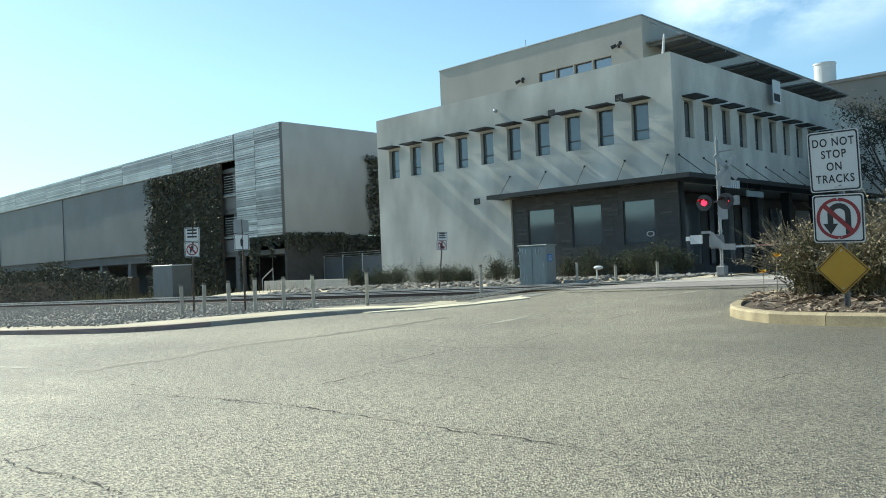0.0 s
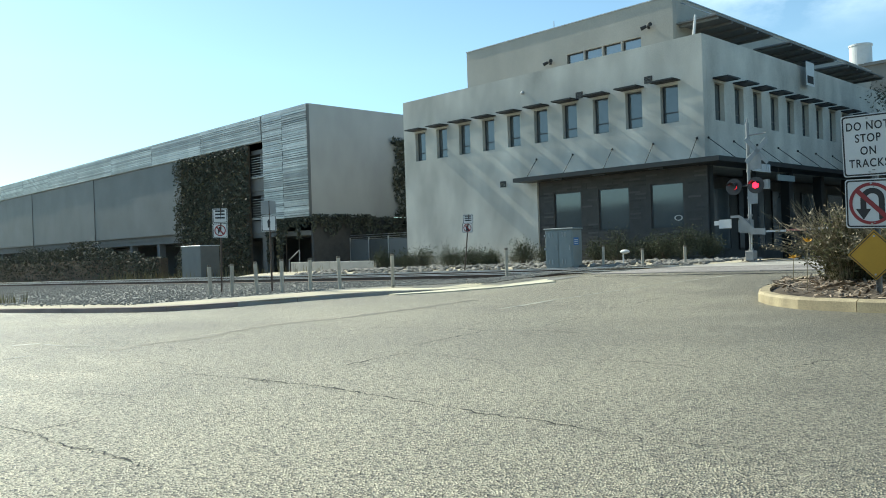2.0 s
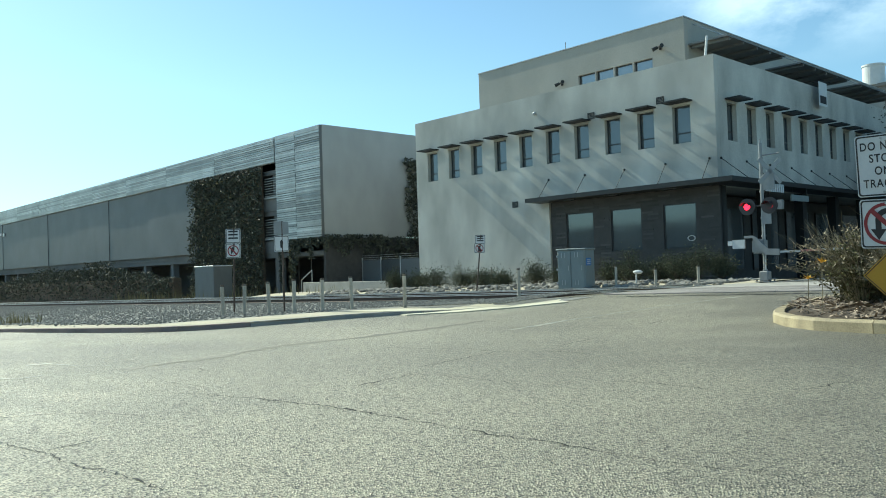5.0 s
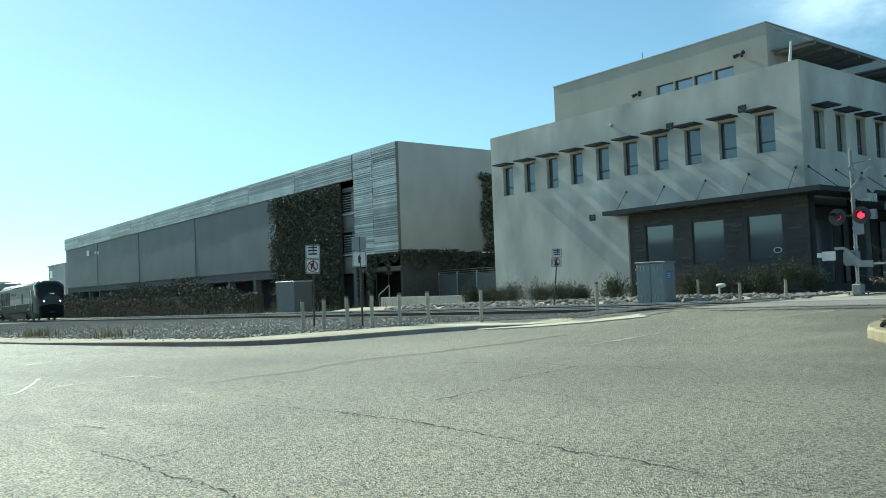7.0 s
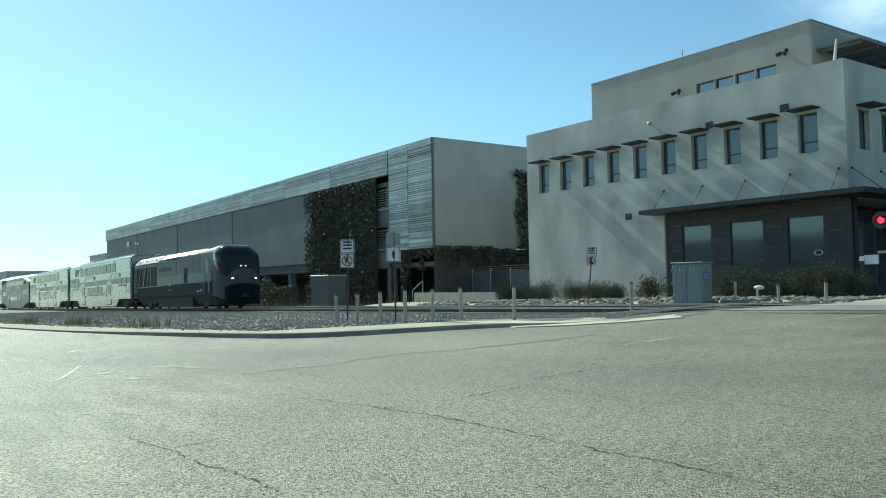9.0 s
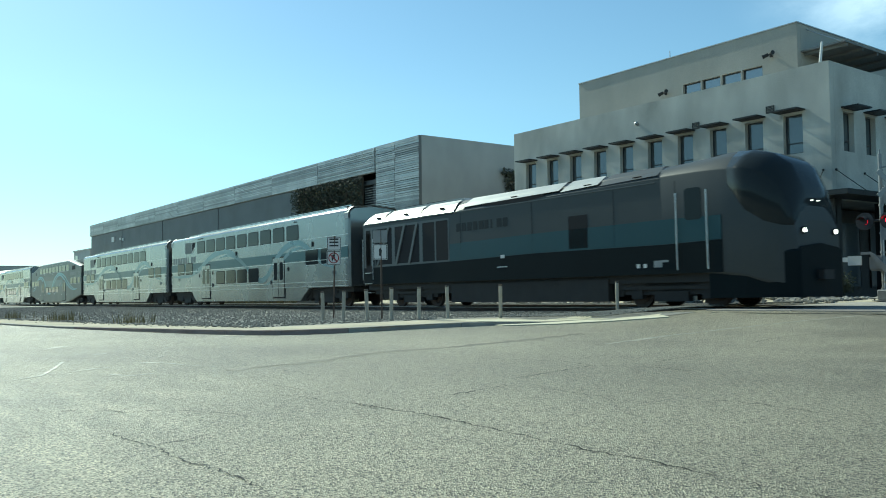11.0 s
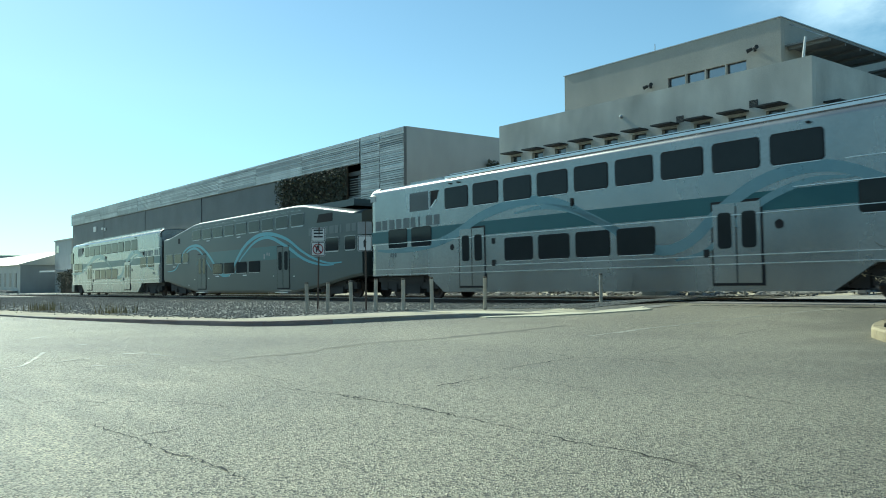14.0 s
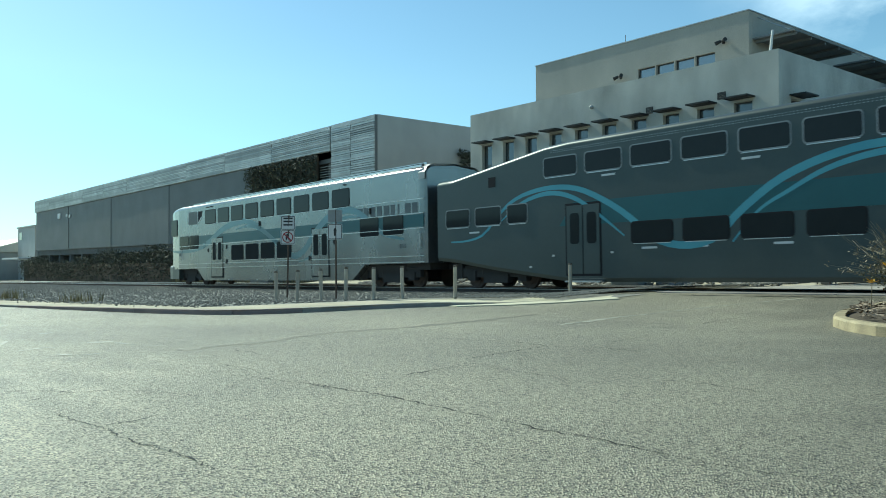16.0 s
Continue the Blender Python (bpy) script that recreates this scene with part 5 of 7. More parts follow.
# pale tarred seam that crosses towards the level crossing
ribbon("road_seam", [(-8.35, 9.2), (-8.59, 10.22), (-8.91, 11.3), (-9.13, 13.2), (-8.92, 14.6), (-8.58, 15.9), (-8.2, 17.1)], 0.11, PAINT_ROAD, "pale worn paint line towards the crossing", "road marking", 0.006, 0.01, 77)
ribbon("road_seam", [(-12.2, 17.2), (-8.0, 17.4), (-3.0, 17.6), (4, 17.8)], 0.25, TAR, "dark asphalt seam before the crossing", "crack", 0.006, 0.02, 78)


def crossing_panels():
    c = tagged(new("level_crossing"), "concrete level crossing panels between and beside the rails", "level crossing", kind="structure")
    for k in (0, 1):
        for u0, u1 in ((-2.05, -0.85), (-0.62, 0.62), (0.85, 2.05)):
            bm = bmesh.new()
            box(bm, -1.19, 1.19, u0, u1, -0.25, 0.0)
            bevel(bm, 0.012)
            me = shared("crossing_panel", bm, KERB_GREY if k else TIE)
            for i in range(8):
                x = -11.9 + 2.4 * i
                piece("crossing_panel", me, c, pose(x, track_y(x, k), rail_z(x) + 0.004, 0, TRACK_RY, TRACK_RZ))


crossing_panels()
slab_sheet("pavement_corner", [(-19.6, 12.9), (-17.2, 12.5), (-15.28, 12.2), (-14.9, 12.7), (-14.3, 13.65), (-13.4, 14.95), (-12.8, 15.95), (-13.2, 16.6), (-15.0, 16.5), (-16.8, 15.6), (-18.6, 14.2)], PALE_CONCRETE, 0.115, "pale concrete pavement beside the crossing", "pavement", 0.3, True)
slab_sheet("pavement_apron", [(-14.85, 12.35), (-14.75, 12.75), (-14.2, 13.55), (-13.3, 14.85), (-12.65, 15.95), (-12.2, 15.6), (-12.8, 14.3), (-13.5, 13.2), (-14.35, 12.2)], PALE_CONCRETE, 0.025, "pale concrete gutter apron beside the crossing", "pavement", 0.3)
slab_sheet("pavement_side", [(-16.6, 28.4), (-12.2, 28.4), (-12.2, 70), (-16.6, 70)], CONCRETE, 0.03, "pale concrete pavement under the canopy", "pavement", 0.3)


def verge_far():
    bm = bmesh.new()
    rows = []
    for x in (-12.9, -16, -20, -26, -32, -40, -47):
        y0 = track_y(x) + 6.3
        rows.append([bm.verts.new((x, y0 + (32.3 - y0) * f, ground_z(x, 20) + (0.10 + 0.22 * math.sin(math.pi * f)) * (1 - 0.85 * ease((x + 18) / 4.5)))) for f in (0, 0.25, 0.5, 0.75, 1)])
    for a, b in zip(rows, rows[1:]):
        for i in range(4):
            bm.faces.new((a[i], a[i + 1], b[i + 1], b[i]))
    bmesh.ops.recalc_face_normals(bm, faces=bm.faces)
    tagged(finish("planting_strip", bm, SOIL), "dry planting strip in front of the building", "ground", kind="structure")


verge_far()


def stones(name, n, where, size, material, label, seed):
    rng = np.random.default_rng(seed)
    ico = bmesh.new()
    bmesh.ops.create_icosphere(ico, subdivisions=1, radius=1)
    base = np.array([v.co for v in ico.verts])
    tri = np.array([[v.index for v in f.verts] for f in ico.faces])
    ico.free()
    vs, fs = [], []
    for i in range(n):
        x, y, z = where(rng)
        s = rng.uniform(*size)
        p = base * rng.uniform(0.7, 1.2, (12, 3)) * s * np.array([1.3, 1.0, 0.7])
        a = rng.random() * 6.283
        c, d = math.cos(a), math.sin(a)
        vs.append(p @ np.array([[c, -d, 0], [d, c, 0], [0, 0, 1]]) + (x, y, z))
        fs.append(tri + 12 * i)
    me = bpy.data.meshes.new(name)
    me.from_pydata(np.concatenate(vs).tolist(), [], np.concatenate(fs).tolist())
    me.materials.append(material)
    tagged(new(name, me), label, "stones", kind="stuff")


def bank(rng):
    x = rng.uniform(-40, -14)
    f = rng.random()
    y0 = track_y(x) + 6.2
    return x, y0 + (31.4 - y0) * f, ground_z(x, 20) + 0.02 + (0.11 + 0.22 * math.sin(math.pi * f)) * (1 - 0.85 * ease((x + 18) / 4.5))


stones("cobble_bed", 1500, bank, (0.05, 0.16), COBBLE, "pale rounded cobbles around the shrubs", 11)


# ---- plants ----
def leaf_cloud(pts, size, rng, flat=0.0):
    """Small bent leaves, two triangles each, at pts."""
    vs, fs = [], []
    for i, p in enumerate(pts):
        s = size * rng.uniform(0.6, 1.4)
        d = rng.normal(size=3)
        d[2] *= 1 - flat
        d /= np.linalg.norm(d) + 1e-6
        e = np.cross(d, rng.normal(size=3))
        e /= np.linalg.norm(e) + 1e-6
        n = np.cross(d, e)
        vs += [p - d * s, p + e * s * 0.42 + n * s * 0.12, p + d * s, p - e * s * 0.42 + n * s * 0.12]
        fs += [(4 * i, 4 * i + 1, 4 * i + 2), (4 * i, 4 * i + 2, 4 * i + 3)]
    return vs, fs


def leaf_mesh(name, pts, size, rng, material, parent=None):
    vs, fs = leaf_cloud(pts, size, rng)
    me = bpy.data.meshes.new(name)
    me.from_pydata([tuple(v) for v in vs], [], fs)
    me.materials.append(material)
    ob = new(name, me)
    ob.parent = parent
    return ob


def shrub(x, y, z, w, h, seed, label):
    rng = np.random.default_rng(seed)
    s = thing("shrub", x, y, z, label, "shrub", "shrubs before the building")
    bm = bmesh.new()
    tips = []
    for i in range(22):
        a, r = rng.random() * 6.28, rng.uniform(0.1, 1) * w
        t = (r * math.cos(a), r * math.sin(a), h * rng.uniform(0.45, 1.0) * (1 - 0.4 * (r / w) ** 2))
        rod(bm, (0, 0, -0.05), t, 0.018, 4, 0.005)
        tips.append(np.array(t))
    part("branch", bm, BARK, s)
    pts = []
    for t in tips:
        for k in range(150):
            pts.append(t * rng.uniform(0.4, 1.05) + rng.normal(size=3) * np.array([0.16, 0.16, 0.12]) * (w + 0.3))
    pts = [np.array([p[0], p[1], max(0.02, p[2])]) for p in pts]
    leaf_mesh("foliage", pts, 0.04, rng, SHRUB, s)
    return s


for i_, (x_, y_, w_, h_) in enumerate([(-35.6, 29.6, 0.8, 1.15), (-34.2, 29.9, 0.7, 0.75), (-32.3, 29.4, 1.1, 1.05), (-30.2, 29.6, 1.0, 1.1), (-28.6, 29.7, 0.9, 0.95), (-26.9, 29.3, 0.7, 0.7), (-25.3, 29.8, 1.0, 1.05), (-23.6, 29.9, 0.8, 0.8),
                                       (-19.6, 29.6, 1.0, 1.15), (-18.6, 30.0, 0.8, 1.0), (-17.5, 29.7, 0.9, 1.1), (-16.6, 29.8, 0.9, 1.3), (-15.8, 30.2, 0.6, 0.9), (-20.8, 29.9, 0.7, 0.9)]):
    shrub(x_, y_, ground_z(x_, 20) + 0.25, w_ * 1.05, h_ * 1.2, 100 + i_, "low grey-green shrub on the cobble bed")


def vines():
    """Climbing plants on the garage: dense leaves over a solid dark backing."""
    rng = np.random.default_rng(3)
    v = tagged(new("climbing_vine"), "dense dark climbing vine covering the garage bay", "vine")
    # solid dark sheet, added to stand for the dark depth behind the leaves
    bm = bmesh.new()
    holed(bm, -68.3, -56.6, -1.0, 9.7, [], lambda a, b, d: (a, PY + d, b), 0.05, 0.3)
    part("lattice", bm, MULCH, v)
    pts = []
    for i in range(12000):
        x, z = rng.uniform(-69.4, -56.3), rng.uniform(-1, 9.7)
        if x < -68.2 and rng.random() < 0.5 + 0.3 * math.sin(z * 1.1):
            continue
        edge = 9.75 - 0.5 * abs(math.sin(x * 1.3)) * rng.random()
        if z < edge:
            pts.append(np.array([x, PY - 0.02 - 0.35 * rng.random() ** 2, z]))
    leaf_mesh("foliage", pts, 0.15, rng, LEAF, v)
    pts = [np.array([rng.uniform(-68, -56.3), PY - 0.3 - 0.1 * rng.random(), rng.uniform(0, 9.3)]) for i in range(620)]
    leaf_mesh("dry_foliage", pts, 0.085, rng, LEAF_DRY, v)
    v2 = tagged(new("climbing_vine"), "thin dark vine strands hanging below the corner volume", "vine")
    pts = []
    for i in range(900):
        x = rng.uniform(-54.2, -47.9)
        pts.append(np.array([x, PY - 0.15 * rng.random() + 0.1, 3.55 - (0.25 + 0.5 * abs(math.sin(x * 2.1))) * rng.random() ** 1.5]))
    for c, low, n in ((-52.0, -0.2, 420), (-51.3, 1.6, 160), (-49.6, 2.0, 130), (-53.6, 0.2, 300)):
        for i in range(n):
            z = low + (3.4 - low) * rng.random()
            pts.append(np.array([c + 0.14 * math.sin(z * 3 + c) + rng.normal() * 0.16, PY - 0.12 * rng.random(), z]))
    for i in range(900):
        y = rng.uniform(PY, PY + 5.5)
        pts.append(np.array([-47.9 + 0.2 * rng.random(), y, 3.7 - (0.5 + 1.1 * abs(math.sin(y * 1.4))) * rng.random() ** 1.3]))
    leaf_mesh("foliage", pts, 0.13, rng, LEAF, v2)
    pts = [np.array([-52.0 + rng.normal() * 0.2, PY - 0.2, rng.uniform(0.2, 3.0)]) for i in range(60)]
    leaf_mesh("dry_foliage", pts, 0.1, rng, LEAF_DRY, v2)
    for x in (-52.0, -51.3, -49.6, -53.6):
        bm = bmesh.new()
        rod(bm, (x, PY + 0.02, -1.0), (x + 0.1, PY + 0.02, 3.5), 0.02, 5)
        part("stem", bm, BARK, v2)
    v3 = tagged(new("climbing_vine"), "tall narrow dark vine on the side wall of the garage", "vine")
    pts = []
    for i in range(5200):
        z = rng.uniform(0, 10.2)
        lim = 41.0 + 0.2 * math.sin(z * 1.7) + (0 if z > 3.6 else -3)
        pts.append(np.array([-47.95 + 0.4 * rng.random(), rng.uniform(lim, 49), z - 0.5 * max(0, 41.6 - lim) * (z > 9.5)]))
    leaf_mesh("foliage", pts, 0.2, rng, LEAF, v3)
    # hedge along the foot of the long screen
    h = tagged(new("hedge"), "clipped dark hedge along the garage with sunlit top", "hedge")
    pts = []
    for i in range(15000):
        x = -69 - 84 * rng.random() ** 1.2
        top = 1.35 + 0.5 * math.sin(x * 0.21) + 0.3 * math.sin(x * 0.9) + (1.2 if -108 < x < -84 else 0)
        z = -2.0 + (top + 2.0) * rng.random() ** 0.6
        pts.append(np.array([x, 30.3 + 1.6 * rng.random(), z]))
    leaf_mesh("foliage", pts, 0.15, rng, LEAF, h)
    # not single stems: one solid dark slab, added to fill the hedge's depth
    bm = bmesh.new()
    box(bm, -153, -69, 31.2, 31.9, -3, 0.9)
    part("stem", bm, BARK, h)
    # tufts at the foot of the vine
    vs, fs = [], []
    for i in range(900):
        if i < 500:
            x = rng.uniform(-75, -40)
            y, z0, hh = rng.uniform(27.5, 29.5), ground_z(x, 20) - 0.1, rng.uniform(0.3, 1.1)
        else:
            c = rng.choice([-29.5, -30.2, -24.0, -36.0, -43.0])
            x = c + rng.normal() * 0.35
            y = 6.3 + 0.12 * (x + 24) + rng.normal() * 0.25
            z0, hh = ground_z(x, y) + 0.12, rng.uniform(0.1, 0.38)
        a, l = rng.random() * 6.28, rng.normal(size=2) * 0.15 * hh
        w = 0.012 if i >= 500 else 0.03
        k = len(vs)
        vs += [(x - w * math.cos(a), y - w * math.sin(a), z0), (x + w * math.cos(a), y + w * math.sin(a), z0), (x + l[0], y + l[1], z0 + hh)]
        fs.append((k, k + 1, k + 2))
    me = bpy.data.meshes.new("grass")
    me.from_pydata(vs, [], fs)
    me.materials.append(LEAF_DRY)
    tagged(new("grass", me), "dry grass tufts along the verge", "grass", kind="stuff")


vines()


# ---- bollards ----
def bollard(x, y, top, seed):
    z = ground_z(x, y) + 0.1
    b = thing("bollard", x, y, z, "weathered white bollard post with rusty cap beside the tracks", "bollard", "bollards at the crossing")
    bm = bmesh.new()
    h = top - z
    rod(bm, (0, 0, -0.25), (0, 0, h - 0.02), 0.052, 12)
    part("post", bm, BOLLARD, b, smooth=False)
    bm = bmesh.new()
    rod(bm, (0, 0, h - 0.05), (0, 0, h), 0.058, 12, 0.045)
    part("cap", bm, RAIL_SIDE, b)
    b.rotation_euler = (radians(random.Random(seed).uniform(-2, 2)), radians(random.Random(seed + 9).uniform(-2.2, 2.2)), 0)


for i_, (x_, y_, t_) in enumerate([(-20.30, 10.58, 0.666), (-19.77, 10.94, 0.684), (-19.35, 11.47, 0.720), (-18.86, 11.96, 0.765), (-18.20, 12.45, 0.770), (-18.11, 13.38, 0.794), (-17.13, 14.5, 0.81),
                                   (-15.93, 18.0, 0.86), (-18.66, 27.0, 0.82), (-16.83, 27.0, 0.66), (-15.03, 27.0, 0.73)]):
    bollard(x_, y_, t_, i_)


# ---- signs ----
def plate(parent, m, w, h, material, name="plate", label="", r=0.03, border=None):
    """A flat sign plate facing -y in the pose m, with an inset border line."""
    bm = bmesh.new()
    prism(bm, rrect(-w / 2, w / 2, -h / 2, h / 2, r), lambda u, v, d: m @ Vector((u, d, v)), -0.004, 0.004)
    p = part(name, bm, material, parent, label)
    if border:
        bm = bmesh.new()
        o, i = rrect(-w / 2 + 0.012, w / 2 - 0.012, -h / 2 + 0.012, h / 2 - 0.012, r), rrect(-w / 2 + 0.03, w / 2 - 0.03, -h / 2 + 0.03, h / 2 - 0.03, r * 0.8)
        ring(bm, o, i, m)
        part("border", bm, border, p)
    return p


def ring(bm, o, i, m, d=-0.0065):
    a = [bm.verts.new(m @ Vector((u, d, v))) for u, v in o]
    b = [bm.verts.new(m @ Vector((u, d, v))) for u, v in i]
    n = len(a)
    for k in range(n):
        bm.faces.new((a[k], a[(k + 1) % n], b[(k + 1) % n], b[k]))
    bmesh.ops.recalc_face_normals(bm, faces=bm.faces)


def shape(parent, m, pts, material, name="symbol", d=-0.007):
    bm = bmesh.new()
    bm.faces.new([bm.verts.new(m @ Vector((u, d, v))) for u, v in pts])
    bmesh.ops.triangulate(bm, faces=bm.faces)
    return part(name, bm, material, parent)


def circle(r, n=36, cx=0, cz=0):
    return [(cx + r * math.cos(2 * math.pi * i / n), cz + r * math.sin(2 * math.pi * i / n)) for i in range(n)]


def lettering(parent, m, text, size, x, z, material, narrow=1.0):
    cu = bpy.data.curves.new("lettering", "FONT")
    cu.body, cu.size, cu.align_x, cu.align_y = text, size, "CENTER", "CENTER"
    cu.offset = size * 0.016
    cu.space_character = 1.16
    tmp = new("lettering_source", cu)
    bpy.context.view_layer.update()
    me = bpy.data.meshes.new_from_object(tmp.evaluated_get(bpy.context.evaluated_depsgraph_get()))
    bpy.data.objects.remove(tmp)
    me.transform(m @ pose(x, -0.007, z, 90) @ Matrix.Diagonal((narrow, 1, 1, 1)))
    me.materials.clear()
    me.materials.append(material)
    ob = new("lettering", me)
    ob.parent = parent
    return ob


def crossing_sign():
    s = tagged(new("traffic_sign_post"), "post with no-stopping and no U-turn plates and yellow diamond", "traffic sign")
    bm = bmesh.new()
    base = ground_z(-3.36, 10.7)
    m0 = pose(-3.36, 10.72, 0, 4.5, 1.3, -0.5)
    for u0, u1 in ((-0.03, -0.022), (0.022, 0.03)):
        prism(bm, [(u0, base - 0.1), (u1, base - 0.1), (u1, 2.36), (u0, 2.36)], lambda u, v, d: m0 @ Vector((u, d, v)), 0.05, 0.087)
    prism(bm, [(-0.03, base - 0.1), (0.03, base - 0.1), (0.03, 2.36), (-0.03, 2.36)], lambda u, v, d: m0 @ Vector((u, d, v)), 0.087, 0.093)
    for v in (0.25, 0.55, 1.05, 1.5, 1.7, 2.3):
        rod(bm, m0 @ Vector((0, -0.02, v)), m0 @ Vector((0, 0.09, v)), 0.008, 6)
    part("post", bm, CROSS_BACK, s)
    m = pose(-3.378, 10.605, 2.006, 6.2, 0.73, -0.5)
    p = plate(s, m, 0.61, 0.765, SIGN_WHITE, "text_plate", "white plate with black lettering", 0.035, SIGN_BLACK)
    for t, z in (("DO NOT", 0.235), ("STOP", 0.085), ("ON", -0.07), ("TRACKS", -0.225)):
        lettering(p, m, t, 0.142, 0, z, SIGN_BLACK, 0.79)
    bolts(p, m, ((0, 0.33), (0, -0.33)))
    m = pose(-3.365, 10.625, 1.283, 6.2, 2.0, -0.5)
    p = plate(s, m, 0.61, 0.61, SIGN_WHITE, "symbol_plate", "white plate with no U-turn symbol", 0.035, SIGN_BLACK)
    bend = [(0.115, -0.2), (0.115, 0.06)] + [(0.01 + 0.105 * math.cos(radians(a)), 0.06 + 0.1 * math.sin(radians(a))) for a in range(20, 180, 20)] + [(-0.095, 0.06), (-0.095, -0.07)]
    bm = bmesh.new()
    rails = []
    for k, (u, v) in enumerate(bend):
        (ua, va), (ub, vb) = bend[max(0, k - 1)], bend[min(len(bend) - 1, k + 1)]
        d = Vector((ub - ua, vb - va)).normalized() * 0.034
        rails.append([bm.verts.new(m @ Vector((u - q * d.y, -0.007, v + q * d.x))) for q in (-1, 1)])
    for a, b in zip(rails, rails[1:]):
        bm.faces.new((a[0], b[0], b[1], a[1]))
    bm.faces.new([bm.verts.new(m @ Vector((u, -0.007, v))) for u, v in ((-0.185, -0.065), (-0.095, -0.2), (-0.005, -0.065))])
    part("symbol", bm, SIGN_BLACK, p, "black U-turn arrow")
    bm = bmesh.new()
    ring(bm, circle(0.262), circle(0.222), m, -0.009)
    part("symbol", bm, SIGN_RED, p, "red prohibition ring")
    c, d = math.cos(radians(45)), 0.02
    shape(p, m, [(-0.23 * c - d, 0.23 * c - d), (0.23 * c - d, -0.23 * c - d), (0.23 * c + d, -0.23 * c + d), (-0.23 * c + d, 0.23 * c + d)], SIGN_RED, "symbol", -0.010)
    bolts(p, m, ((0, 0.25), (0, -0.25)))
    m = pose(-3.355, 10.65, 0.642, 6.2, 1.3, -0.5)
    bm = bmesh.new()
    prism(bm, [(-0.318, 0), (0, -0.318), (0.318, 0), (0, 0.318)], lambda u, v, d: m @ Vector((u, d, v)), -0.004, 0.004)
    p = part("diamond_plate", bm, SIGN_YELLOW, s, "plain amber-yellow diamond plate")
    bm = bmesh.new()
    ring(bm, [(-0.30, 0), (0, -0.30), (0.30, 0), (0, 0.30)], [(-0.285, 0), (0, -0.285), (0.285, 0), (0, 0.285)], m)
    part("border", bm, SIGN_BLACK, p)
    bolts(p, m, ((0, 0.24), (0, -0.24)))


def bolts(parent, m, places):
    for u, v in places:
        bm = bmesh.new()
        rod(bm, m @ Vector((u, -0.004, v)), m @ Vector((u, -0.018, v)), 0.012, 8)
        part("bolt", bm, GALV, parent)


crossing_sign()


def post_sign(x, y, plates, top, label, lean=0.0, yaw=50):
    s = tagged(new("sign_post"), label, "sign", "small signs by the tracks")
    base = ground_z(x, y) - 0.1
    bm = bmesh.new()
    rod(bm, (x, y + 0.03, base), (x + lean, y + 0.03, top), 0.028, 8)
    part("post", bm, RAIL_SIDE, s)
    for z, w, h, kind in plates:
        m = pose(x + lean * (z - base) / (top - base), y, z, 0, 0, yaw)
        p = plate(s, m, w, h, SIGN_WHITE if kind != "back" else CROSS_BACK, "plate", "", 0.03, SIGN_BLACK if kind != "back" else None)
        if kind == "bars":
            for q in (0.13, 0.02, -0.1):
                shape(p, m, [(-w * 0.32, q * h / 0.5), (w * 0.32, q * h / 0.5), (w * 0.32, q * h / 0.5 + 0.05), (-w * 0.32, q * h / 0.5 + 0.05)], SIGN_BLACK, "bar")
        if kind == "walker":
            bm = bmesh.new()
            ring(bm, circle(w * 0.38), circle(w * 0.31), m, -0.008)
            part("symbol", bm, SIGN_RED, p)
            shape(p, m, [(-0.06, -0.13), (0.0, -0.02), (0.08, -0.14), (0.10, -0.12), (0.03, 0.02), (0.04, 0.10), (-0.03, 0.12), (-0.07, 0.02)], SIGN_BLACK)
            shape(p, m, [(-w * 0.27 - 0.015, w * 0.27 - 0.015), (w * 0.27 - 0.015, -w * 0.27 - 0.015), (w * 0.27 + 0.015, -w * 0.27 + 0.015), (-w * 0.27 + 0.015, w * 0.27 + 0.015)], SIGN_RED, "symbol", -0.009)
        if kind == "mark":
            shape(p, m, [(-0.03, -0.12), (0.03, -0.12), (0.05, 0.05), (0.0, 0.12), (-0.04, 0.06)], SIGN_BLACK)
    return s


post_sign(-22.71, 12.18, [(2.16, 0.46, 0.45, "bars"), (1.70, 0.46, 0.46, "walker")], 2.40, "rusty post with white notice and no-pedestrians plate", 0.12)
post_sign(-19.73, 12.16, [(1.79, 0.42, 0.46, "mark"), (2.24, 0.42, 0.36, "back")], 2.43, "rusty post with two small white plates", -0.02)
post_sign(-24.59, 24.91, [(2.16, 0.46, 0.40, "bars"), (1.78, 0.46, 0.42, "walker")], 2.36, "leaning rusty post with white warning plates", 0.42)


